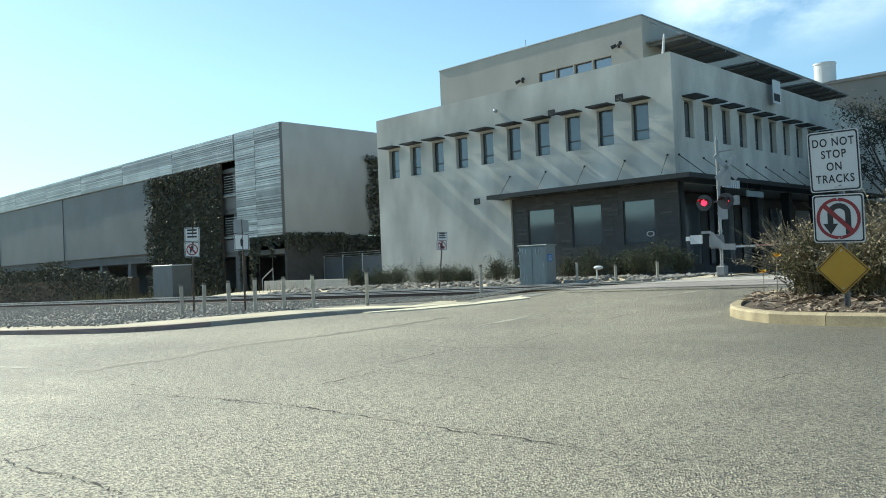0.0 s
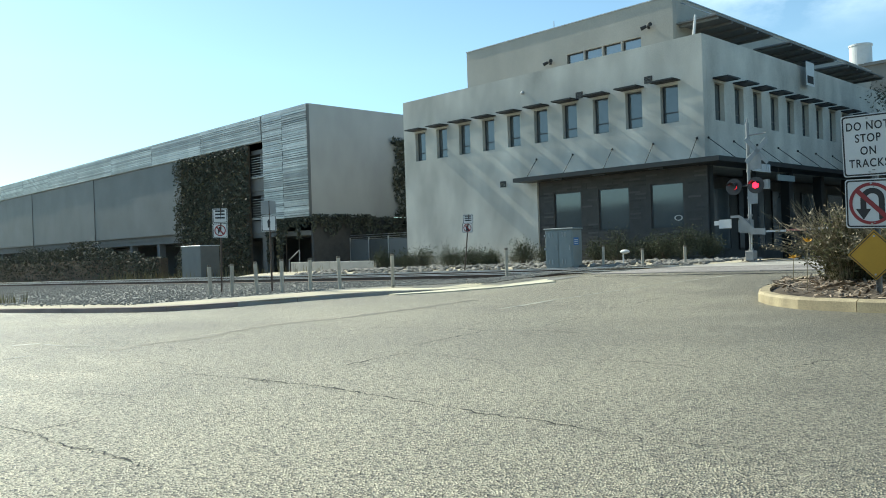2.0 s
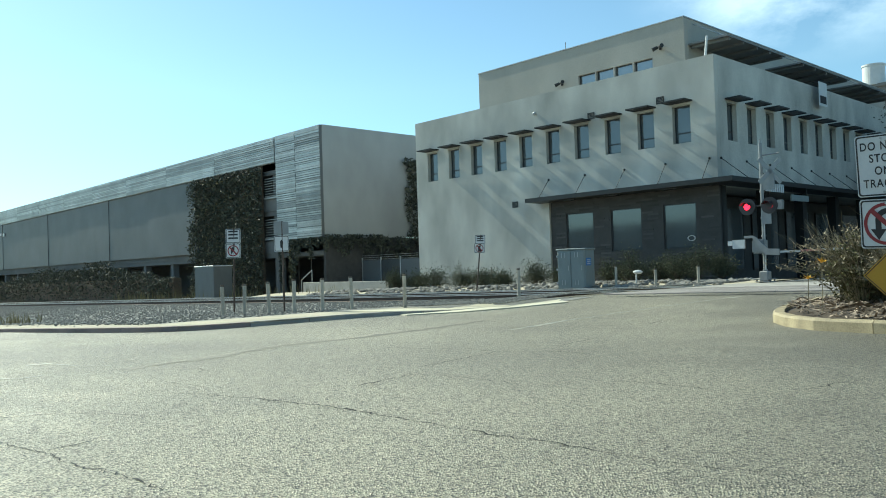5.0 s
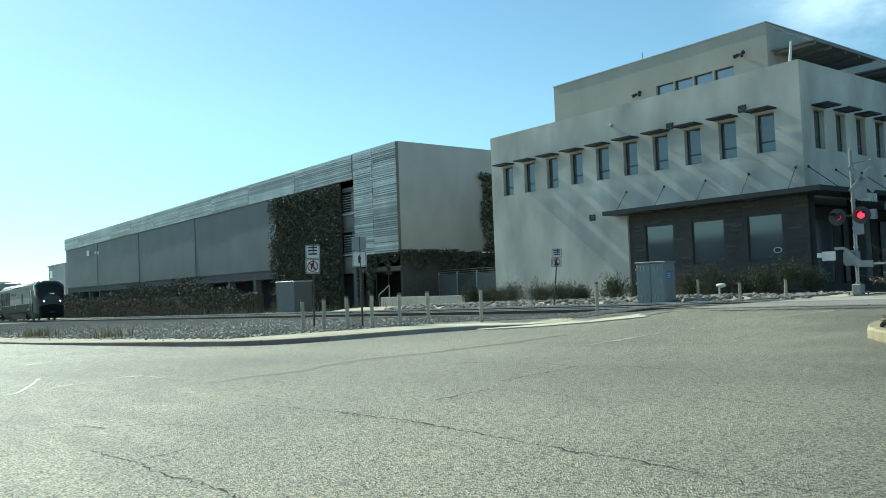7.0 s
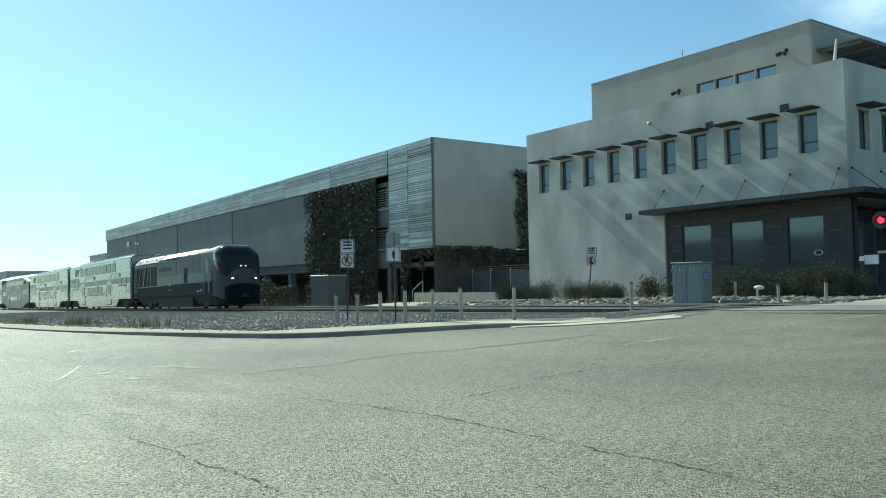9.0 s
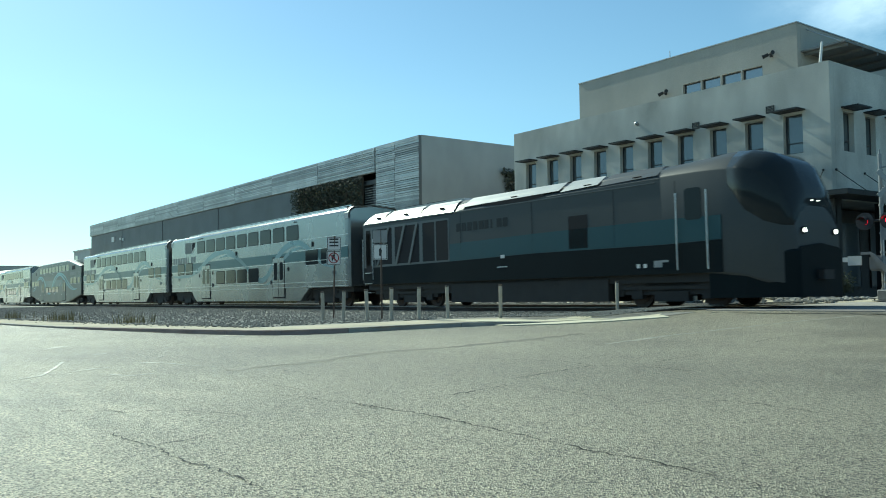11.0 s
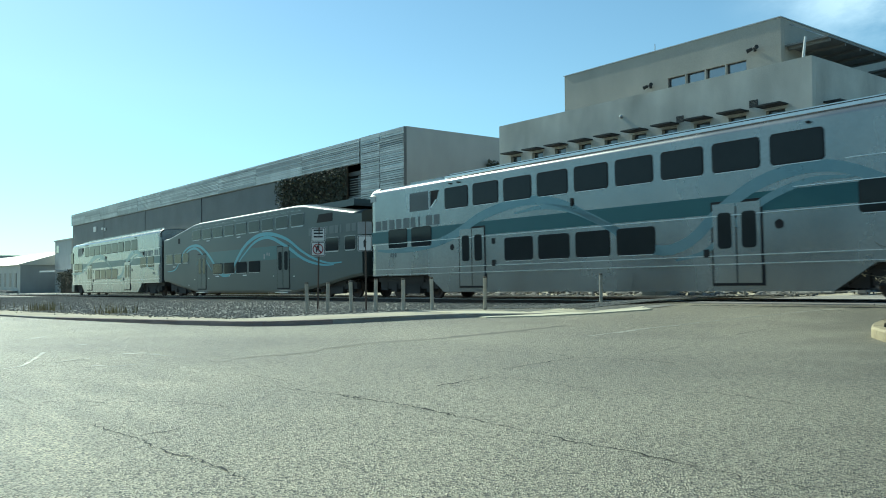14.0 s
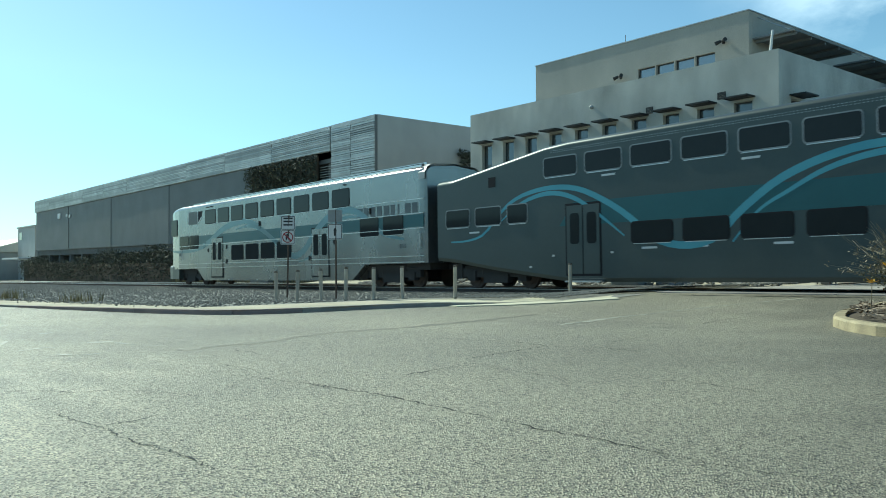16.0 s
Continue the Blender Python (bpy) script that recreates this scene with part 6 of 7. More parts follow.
# ---- cabinets ----
def cabinet(x, y, w, d, h, material, label, decal=True, rz=0):
    z = ground_z(x, y) + 0.1
    c = thing("utility_cabinet", x, y, z, label, "utility box", rz=rz)
    bm = bmesh.new()
    box(bm, -w / 2, w / 2, -d / 2, d / 2, 0, h)
    bevel(bm, 0.02)
    body = part("body", bm, material, c)
    bm = bmesh.new()
    box(bm, -w / 2 - 0.05, w / 2 + 0.05, -d / 2 - 0.05, d / 2 + 0.05, h + 0.002, h + 0.07)
    bevel(bm, 0.02)
    part("lid", bm, material if decal else SIGN_WHITE, c)
    bm = bmesh.new()
    box(bm, -w / 2 - 0.06, w / 2 + 0.06, -d / 2 - 0.06, d / 2 + 0.06, -0.15, 0.06)
    part("plinth", bm, CONCRETE, c)
    if decal:
        for a, b in ((-w / 2 + 0.05, -0.02), (0.02, w / 2 - 0.05)):
            bm = bmesh.new()
            box(bm, a, b, -d / 2 - 0.025, -d / 2 - 0.002, 0.1, h - 0.07)
            bevel(bm, 0.008)
            dr = part("door", bm, material, c)
            for zz in (0.25, h - 0.3):
                for xx in (a + 0.16, a + 0.3):
                    bm = bmesh.new()
                    box(bm, xx, xx + 0.03, -d / 2 - 0.05, -d / 2 - 0.026, zz, zz + 0.2)
                    part("louvre", bm, GALV, dr)
            bm = bmesh.new()
            rod(bm, (b - 0.08, -d / 2 - 0.055, h * 0.5), (b - 0.08, -d / 2 - 0.055, h * 0.62), 0.014, 6)
            part("handle", bm, GALV, dr)
        for zz in (0.3, 0.85, 1.4):
            bm = bmesh.new()
            box(bm, -w / 2 - 0.03, -w / 2 + 0.03, -d / 2 - 0.05, -d / 2 + 0.02, zz, zz + 0.08)
            part("hinge", bm, GALV, c)
        bm = bmesh.new()
        box(bm, w / 2 + 0.002, w / 2 + 0.008, -d / 2 + 0.08, -d / 2 + 0.5, h - 0.65, h - 0.34)
        p = part("notice", bm, SIGN_BLUE, c, "blue notice")
        for q in (0, 1, 2):
            bm = bmesh.new()
            box(bm, w / 2 + 0.009, w / 2 + 0.011, -d / 2 + 0.14, -d / 2 + 0.44, h - 0.60 + 0.08 * q, h - 0.57 + 0.08 * q)
            part("bar", bm, SIGN_WHITE, p)
    return c


cabinet(-20.45, 26.75, 1.3, 0.8, 1.68, BOX_GREEN, "pale green-grey steel signal cabinet with double doors", True, 8)
cabinet(-55.9, 28.4, 2.6, 1.6, 2.35, HUT_GREY, "grey equipment hut with a white lid beside the tracks", False, 5)


def low_wall():
    w = tagged(new("garden_wall"), "low pale concrete wall beside the garage drive", "wall")
    for i in range(4):
        bm = bmesh.new()
        x0 = -46.1 + 2.24 * i
        box(bm, x0, x0 + 2.225, 30.0, 30.22, -0.9, 0.32)
        bevel(bm, 0.012)
        part("wall_panel", bm, CONCRETE, w)

    r = tagged(new("handrail"), "thin grey stair handrail beside the low wall", "handrail")
    for a, b in (((-50.0, 32.4, 0.44), (-48.6, 32.4, 1.15)), ((-48.6, 32.4, 1.15), (-48.6, 32.4, -0.7)), ((-50.0, 32.4, 0.44), (-50.0, 32.4, -0.8))):
        bm = bmesh.new()
        rod(bm, a, b, 0.03, 8)
        part("rail", bm, GALV, r)


low_wall()


def fence():
    f = tagged(new("metal_fence"), "grey metal fence panels under the garage", "fence")
    for i in range(4):
        x = -47.3 + 2.2 * i
        bm = bmesh.new()
        box(bm, x - 0.04, x + 0.04, 36.0, 36.08, -1, 1.95)
        part("post", bm, GALV, f)
        bm = bmesh.new()
        box(bm, x + 0.06, x + 2.12, 36.02, 36.05, -0.4, 1.75)
        part("panel", bm, FRAME_METAL if i % 2 else MESH_GREY, f)
    bm = bmesh.new()
    for z in (1.8, 1.95, 2.1):
        rod(bm, (-47.3, 36.04, z), (-38.4, 36.04, z), 0.012, 5)
    part("wire", bm, GALV, f)
    bm = bmesh.new()
    box(bm, -47.6, -36.31, 45.5, 45.9, -1, 9.0)
    tagged(finish("wall_gap", bm, DECK), "dark wall at the back of the passage", "wall", kind="structure")


fence()


# ---- crossing signal ----
GATE_RED = mat("faded_red_gate_stripe", (0.25, 0.10, 0.09), 0.6, 0, 0.2, 3, 40, 0.05)
def crossing_signal():
    x, y = -12.95, 28.0
    z0 = 0.0
    s = thing("crossing_signal", x, y, z0, "grey railway crossing signal with crossbuck, red lamps and lowered gate", "crossing signal")
    bm = bmesh.new()
    rod(bm, (0, 0, 0.25), (0, 0, 5.1), 0.062, 14)
    part("mast", bm, AGED_SILVER, s, "silver painted mast")
    bm = bmesh.new()
    rod(bm, (0, 0, 5.05), (0, 0, 5.25), 0.03, 8)
    part("finial", bm, AGED_SILVER, s)
    bm = bmesh.new()
    rod(bm, (0, 0, 4.63), (0.68, 0, 4.66), 0.025, 8)
    part("bracket", bm, AGED_SILVER, s)
    bm = bmesh.new()
    box(bm, -0.16, 0.16, -0.16, 0.16, 0.1, 0.46)
    bevel(bm, 0.03)
    part("base", bm, AGED_SILVER, s)
    for a in (-0.2, 0.2):
        for b in (-0.2, 0.2):
            bm = bmesh.new()
            rod(bm, (a * 1.1, b * 1.1, -0.05), (a * 1.1, b * 1.1, 0.16), 0.025, 8)
            part("anchor_bolt", bm, RAIL_SIDE, s)
    bm = bmesh.new()
    box(bm, -0.3, 0.3, -0.3, 0.3, -0.25, 0.02)
    part("footing", bm, CONCRETE, s)
    bm = bmesh.new()
    box(bm, -0.27, 0.27, -0.27, 0.27, 0.06, 0.1)
    part("base_plate", bm, AGED_SILVER, s)
    for z in (0.46, 1.05, 1.7, 2.35, 3.3, 4.5):
        bm = bmesh.new()
        rod(bm, (0, 0, z), (0, 0, z + 0.07), 0.085, 12)
        part("clamp", bm, AGED_SILVER, s)
    bm = bmesh.new()
    rod(bm, (0.05, -0.08, 0.5), (0.1, -0.1, 1.2), 0.02, 6)
    rod(bm, (0.06, -0.06, 1.6), (0.06, -0.06, 2.7), 0.016, 6)
    part("conduit", bm, GALV, s)
    # crossbuck, seen from behind and edge on
    cb = pose(0.33, -0.02, 4.05, 0, 0, 58)
    for a in (45, -45):
        bm = bmesh.new()
        boxm(bm, cb @ pose(0, 0, 0, 0, a, 0), 1.22, 0.012, 0.17)
        part("crossbuck_blade", bm, CROSS_BACK, s)
    # lamp pair
    bm = bmesh.new()
    rod(bm, (-0.62, -0.06, 2.82), (0.42, -0.06, 2.82), 0.035, 8)
    part("lamp_arm", bm, SIGN_BLACK, s)
    for u in (-0.52, 0.3):
        bm = bmesh.new()
        rod(bm, (u, -0.09, 2.81), (u, -0.13, 2.81), 0.30, 24)
        rod(bm, (u, 0.02, 2.81), (u, -0.12, 2.81), 0.17, 16)
        lamp = part("lamp_head", bm, SIGN_BLACK, s, "round black lamp backboard")
        bm = bmesh.new()
        for i in range(9):
            a0, a1 = radians(20 + 140 * i / 9), radians(20 + 140 * (i + 1) / 9)
            p = [(u + 0.17 * math.cos(a), -0.13, 2.81 + 0.17 * math.sin(a)) for a in (a0, a1)]
            q = [(u + 0.17 * math.cos(a), -0.40, 2.79 + 0.17 * math.sin(a)) for a in (a1, a0)]
            bm.faces.new([bm.verts.new(v) for v in p + q])
        part("visor", bm, SIGN_BLACK, lamp)
    bm = bmesh.new()
    box(bm, 0.56, 0.74, -0.1, 0.08, 2.65, 2.98)
    part("side_lamp", bm, AGED_SILVER, s)
    # bell, junction box, plates
    bm = bmesh.new()
    box(bm, 0.02, 0.34, -0.09, -0.06, 2.15, 2.6)
    part("notice_plate", bm, AGED_SILVER, s)
    bm = bmesh.new()
    box(bm, 0.05, 0.48, -0.03, 0.0, 3.38, 3.95)
    part("rear_plate", bm, AGED_SILVER, s)
    # gate machine, counterweight and arm
    bm = bmesh.new()
    box(bm, -0.28, 0.18, -0.42, -0.06, 1.1, 1.62)
    bevel(bm, 0.05, 2)
    part("gate_machine", bm, AGED_SILVER, s)
    bm = bmesh.new()
    box(bm, -0.95, -0.5, -0.5, -0.42, 1.3, 1.62)
    box(bm, -1.12, -0.95, -0.52, -0.40, 1.42, 1.58)
    part("counterweight", bm, SIGN_WHITE, s, "pale counterweight plate")
    bm = bmesh.new()
    prism(bm, [(-0.5, 1.66), (-0.2, 1.66), (0.25, 1.05), (0.75, 1.02), (0.75, 1.24), (0.35, 1.26), (-0.05, 1.66), (-0.2, 1.75), (-0.5, 1.75)], lambda u, v, d: (u, d, v), -0.5, -0.43)
    part("gate_bracket", bm, AGED_SILVER, s)
    for i in range(9):
        bm = bmesh.new()
        a = 0.76 + 0.72 * i
        box(bm, a, a + 0.71, -0.48, -0.45, 1.10 + 0.012 * i, 1.17 + 0.012 * i)
        part("gate_arm", bm, GATE_RED if i % 2 else GALV, s)
    return s


SIGNAL = crossing_signal()
LENSES = []
for u_, nm_ in ((-0.52, "left"), (0.3, "right")):
    bm_ = bmesh.new()
    rod(bm_, (0, 0.012, 0), (0, 0.002, 0), 0.115, 20)
    back_ = part("lens", bm_, SIGN_BLACK, SIGNAL, "unlit dark face of the lamp")
    bm_ = bmesh.new()
    rod(bm_, (0, -0.012, 0), (0, 0.001, 0), 0.115, 20)
    part("lit_face", bm_, RED_LAMP, back_, "glowing red lamp face")
    LENSES.append((back_, u_))


# ---- traffic island ----
ISLAND = [(-5.42, 17.2), (-5.67, 16.0), (-5.87, 14.8), (-5.9, 13.6), (-5.65, 12.45), (-5.2, 11.42), (-4.7, 10.72), (-4.12, 10.2), (-3.25, 9.9), (-2.2, 9.77), (0, 9.72), (4.2, 9.72)]
kerb_stones(ISLAND, "kerb_island", "worn yellow-painted concrete kerb of the planted island", 0.16, 0.15, lambda p: KERB_YELLOW, 2.1)


def island():
    bm = bmesh.new()
    c = Vector((-1.0, 13.8))
    rings = []
    inner = [(x + 0.12 * (1 if x < -3 else 0), y + 0.14) for x, y in ISLAND] + [(4.6, 10.5), (4.6, 17.2)]
    for f, up in ((1.0, 0.10), (0.8, 0.19), (0.55, 0.24), (0.25, 0.26)):
        rings.append([bm.verts.new((c.x + (x - c.x) * f, c.y + (y - c.y) * f, ground_z(x, y) + up)) for x, y in inner])
    for a, b in zip(rings, rings[1:]):
        for i in range(len(a)):
            bm.faces.new((a[i], a[(i + 1) % len(a)], b[(i + 1) % len(a)], b[i]))
    bm.faces.new(rings[-1])
    bmesh.ops.recalc_face_normals(bm, faces=bm.faces)
    tagged(finish("planting_bed", bm, MULCH), "dark bark mulch bed of the traffic island", "ground", kind="structure")
    rng = np.random.default_rng(8)
    vs, fs = [], []
    for i in range(2600):
        x, y = rng.uniform(-5.7, 0.5), rng.uniform(10.1, 13.4)
        edge = np.interp(y, [9.98, 10.28, 10.8, 11.5, 12.5, 13.6], [-3.0, -3.9, -4.5, -5.0, -5.4, -5.6])
        if x < edge or y < 10.12:
            continue
        l, a, w = rng.uniform(0.03, 0.11), rng.random() * 6.28, rng.uniform(0.006, 0.016)
        z = ground_z(x, y) + 0.13 + 0.1 * ease((y - 10.0) / 1.6) + rng.uniform(0, 0.04)
        k = len(vs)
        c_, s_, t = math.cos(a), math.sin(a), rng.normal() * 0.02
        vs += [(x - l * c_ + w * s_, y - l * s_ - w * c_, z - t), (x + l * c_ + w * s_, y + l * s_ - w * c_, z + t), (x + l * c_ - w * s_, y + l * s_ + w * c_, z + t + 0.008), (x - l * c_ - w * s_, y - l * s_ + w * c_, z - t + 0.008)]
        fs.append((k, k + 1, k + 2, k + 3))
    me = bpy.data.meshes.new("mulch_chips")
    me.from_pydata(vs, [], fs)
    me.materials.append(mat("mulch_chip", (0.24, 0.19, 0.14), 0.9, 0, 0.3, 3, 50, 0.2, vary=0.6))
    tagged(new("mulch_chips", me), "loose bark chips and dry twigs", "mulch", kind="stuff")


island()


def wild_bush(x, y, w, h, seed, label):
    """A dry broom-like bush: many thin arching stems with narrow leaves."""
    rng = np.random.default_rng(seed)
    b = thing("bush", x, y, ground_z(x, y) + 0.2, label, "bush", "bushes on the island")
    bm = bmesh.new()
    pts, dry = [], []
    for i in range(430):
        a, lean = rng.random() * 6.28, rng.uniform(0.1, 1.0)
        r, hh = w * lean, h * rng.uniform(0.55, 1.05) * (1 - 0.25 * lean * lean)
        prev = np.array([0.35 * w * lean * math.cos(a) * rng.random(), 0.35 * w * lean * math.sin(a) * rng.random(), -0.05])
        p0 = prev.copy()
        bend = rng.normal(size=2) * 0.12
        for k in range(1, 5):
            f = k / 4
            q = np.array([p0[0] + (r * math.cos(a) - p0[0]) * f ** 1.4 + bend[0] * f * f, p0[1] + (r * math.sin(a) - p0[1]) * f ** 1.4 + bend[1] * f * f, hh * (1 - (1 - f) ** 1.5)])
            rod(bm, prev, q, 0.008 - 0.0013 * k, 3, 0.007 - 0.0013 * k)
            if f <= 0.8:
                for j in range(6):
                    pts.append(prev + (q - prev) * rng.random() + rng.normal(size=3) * 0.05)
            else:
                for j in range(4):
                    dry.append(prev + (q - prev) * rng.random() + rng.normal(size=3) * 0.03)
            prev = q
    for i in range(45):
        # bare wiry shoots that stand out of the crown
        a, lean = rng.random() * 6.28, rng.uniform(0.5, 1.25)
        prev = np.array([0.3 * w * math.cos(a), 0.3 * w * math.sin(a), 0.3 * h])
        side = rng.normal() * 0.35
        for k in range(1, 6):
            f = k / 5
            r = w * (0.3 + (lean - 0.3) * f)
            q = np.array([r * math.cos(a + side * f), r * math.sin(a + side * f), h * (0.3 + rng.uniform(0.75, 0.85) * f * (1.55 - 0.5 * lean - 0.25 * f))])
            rod(bm, prev, q, 0.0055 - 0.0006 * k, 3, 0.005 - 0.0006 * k)
            prev = q
    part("stem", bm, STEM_PALE, b)
    leaf_mesh("foliage", [np.array([p[0], p[1], max(0.0, p[2])]) for p in pts], 0.03, rng, BROOM, b)
    leaf_mesh("dry_foliage", dry, 0.024, rng, STEM_PALE, b)
    return b


wild_bush(-4.25, 12.45, 1.15, 1.2, 51, "dry broom-like bush with thin arching stems")
def flower_head(x, y, z, seed):
    rng = np.random.default_rng(seed)
    f = thing("flower", x, y, z, "small orange-yellow flower head on a dry stalk", "flower", "flowers on the island")
    bm = bmesh.new()
    rod(bm, (0, 0, -(z - ground_z(x, y)) + 0.1), (0.02, 0, 0.0), 0.007, 5, 0.005)
    part("stalk", bm, STEM_PALE, f)
    bm = bmesh.new()
    for i in range(9):
        a = 6.283 * i / 9 + rng.uniform(-0.2, 0.2)
        d = Vector((math.cos(a), math.sin(a), rng.uniform(0.1, 0.9))).normalized()
        e = Vector((-math.sin(a), math.cos(a), 0)) * 0.022
        p = Vector((0.02, 0, 0))
        vs = [bm.verts.new(q) for q in (p, p + d * 0.05 + e, p + d * 0.105, p + d * 0.05 - e)]
        bm.faces.new(vs)
    part("petals", bm, FLOWER, f, "orange petals")


FLOWER = mat("orange_petal", (0.75, 0.42, 0.05), 0.6, 0, 0.2, 5, 40, 0.05, vary=0.2)
flower_head(-4.6, 11.7, 0.82, 5)
flower_head(-4.8, 11.7, 0.59, 6)
wild_bush(-3.0, 12.9, 1.35, 1.55, 52, "tall dry bush with tangled pale stems")
wild_bush(-1.7, 13.0, 1.4, 1.85, 53, "tall dry bush with tangled pale stems")
wild_bush(-3.3, 11.9, 0.9, 0.9, 54, "low green bush at the foot of the sign")


# ---- fittings on the office ----
def fittings():
    def spot(x, y, z):
        f = thing("flood_lamp", x, y, z, "small twin flood lamp on the parapet wall", "lamp", "flood lamps")
        bm = bmesh.new()
        box(bm, -0.06, 0.06, -0.06, 0, -0.06, 0.06)
        rod(bm, (0, -0.05, 0), (0.0, -0.22, 0.05), 0.02, 6)
        part("bracket", bm, DARK_METAL, f)
        for s in (-1, 1):
            bm = bmesh.new()
            rod(bm, (s * 0.05, -0.18, 0.05), (s * 0.26, -0.32, 0.0 + 0.06 * s), 0.075, 10, 0.1)
            part("lamp_head", bm, DARK_METAL, f)
    spot(-26.35, 33.88, 10.62)
    spot(-32.4, 33.88, 10.1)
    spot(-20.35, 33.88, 11.2)
    for x, z in ((-28.35, 4.25), (-23.2, 8.2), (-19.35, 8.28)):
        v = thing("wall_vent", x, FY - 0.002, z, "small dark louvred vent in the stucco wall", "vent", "wall vents")
        bm = bmesh.new()
        holed(bm, -0.2, 0.2, -0.16, 0.16, [(-0.16, 0.16, -0.12, 0.12)], lambda a, b, d: (a, -d, b), 0, 0.03)
        part("frame", bm, DARK_METAL, v)
        for i in range(4):
            bm = bmesh.new()
            box(bm, -0.16, 0.16, -0.03, 0.0, -0.12 + 0.062 * i, -0.08 + 0.062 * i)
            part("slat", bm, DARK_METAL, v)
    c = thing("security_camera", -26.75, FY, 8.9, "small grey dome fixture on the wall", "camera")
    bm = bmesh.new()
    bmesh.ops.create_uvsphere(bm, u_segments=10, v_segments=8, radius=0.1, matrix=Matrix.Translation((0, -0.08, 0)))
    part("dome", bm, GALV, c)
    b = thing("banner", FX, 42.85, 9.39, "white hanging banner with dark unreadable print", "banner")
    bm = bmesh.new()
    box(bm, 0.35, 0.37, -0.52, 0.52, -0.62, 0.62)
    p = part("cloth", bm, SIGN_WHITE, b)
    bm = bmesh.new()
    box(bm, 0.372, 0.376, -0.4, 0.4, -0.5, -0.1)
    part("print", bm, TRAIN_DARK, p)
    bm = bmesh.new()
    rod(bm, (0, -0.4, 0.64), (0.6, -0.4, 0.64), 0.02, 6)
    rod(bm, (0, 0.4, 0.64), (0.6, 0.4, 0.64), 0.02, 6)
    part("arm", bm, DARK_METAL, b)
    # unreadable raised letters over the side entrance, as bars
    s = thing("entrance_sign", FX + 1.252, 33.8, 3.84, "pale unreadable letters hung under the canopy edge", "sign")
    for i in range(9):
        bm = bmesh.new()
        box(bm, -0.02, 0.03, i * 0.2, i * 0.2 + 0.13, 0, 0.36)
        part("bar", bm, SIGN_WHITE, s)
    h = thing("hanging_sign", FX + 1.1, 37.6, 3.54, "pale plate hanging under the canopy", "sign")
    bm = bmesh.new()
    box(bm, -0.03, 0.03, -0.95, 0.95, 0, 0.28)
    part("plate", bm, BOX_GREEN, h)
    bm = bmesh.new()
    for x in (-0.8, 0.8):
        rod(bm, (0, x, 0.28), (0, x, 0.67), 0.015, 6)
    part("hanger", bm, DARK_METAL, h)
    st = thing("roof_mast", -26.3, 34.2, 12.5, "short thin mast on the roof", "mast")
    bm = bmesh.new()
    rod(bm, (0, 0, -0.1), (0, 0, 0.45), 0.02, 6)
    part("pole", bm, AGED_SILVER, st)
    st = thing("roof_mast", -18.0, 33.5, 9.9, "pale pipe on the terrace corner", "mast")
    bm = bmesh.new()
    rod(bm, (0, 0, -0.9), (0.15, 0.2, 1.3), 0.1, 8, 0.05)
    part("pole", bm, SIGN_WHITE, st)
    sp = thing("path_lamp", -18.1, 27.6, ground_z(-18.1, 27.6) + 0.1, "small white mushroom path lamp among the cobbles", "lamp")
    bm = bmesh.new()
    rod(bm, (0, 0, -0.1), (0, 0, 0.62), 0.03, 8)
    part("stem", bm, SIGN_WHITE, sp)
    bm = bmesh.new()
    bmesh.ops.create_uvsphere(bm, u_segments=12, v_segments=8, radius=0.17, matrix=Matrix.Translation((0.08, 0, 0.66)) @ Matrix.Diagonal((1.2, 1, 0.5, 1)))
    part("cap", bm, SIGN_WHITE, sp)

    r = thing("window_ring_sign", -18.15, FY + 0.17, 1.93, "white oval ring sign on the shop window", "sign")
    bm = bmesh.new()
    n = 24
    o = [[bm.verts.new((ra * math.cos(6.2832 * i / n), d, 0.62 * ra * math.sin(6.2832 * i / n))) for i in range(n)] for ra, d in ((0.2, 0), (0.2, -0.03), (0.155, -0.03), (0.155, 0))]
    for a, b in zip(o, o[1:] + o[:1]):
        for i in range(n):
            bm.faces.new((a[i], a[(i + 1) % n], b[(i + 1) % n], b[i]))
    bmesh.ops.recalc_face_normals(bm, faces=bm.faces)
    part("ring", bm, SIGN_WHITE, r)


fittings()


# ---- distance ----
def far_block(name, x0, x1, y0, y1, z0, z1, material, label, windows=(), roof=None, wz=(1.0, 3.0), face="y"):
    b = tagged(new(name), label, "building", "far buildings")
    bm = bmesh.new()
    box(bm, x0, x1, y0, y1, z0, z1)
    part("wall", bm, material, b)
    bm = bmesh.new()
    box(bm, x0 - 0.2, x1 + 0.2, y0 - 0.2, y1 + 0.2, z1 + 0.002, z1 + 0.25)
    part("roof", bm, roof or material, b)
    for a, c in windows:
        bm = bmesh.new()
        if face == "y":
            box(bm, a, c, y0 - 0.06, y0 - 0.003, *wz)
        else:
            box(bm, x1 + 0.003, x1 + 0.06, a, c, *wz)
        part("window", bm, GLASS, b)
    return b


PALE_ROOF = mat("sunlit_metal_roof", (0.62, 0.60, 0.52), 0.6, 0.1, 0.1, 0.3, 8, 0.05)


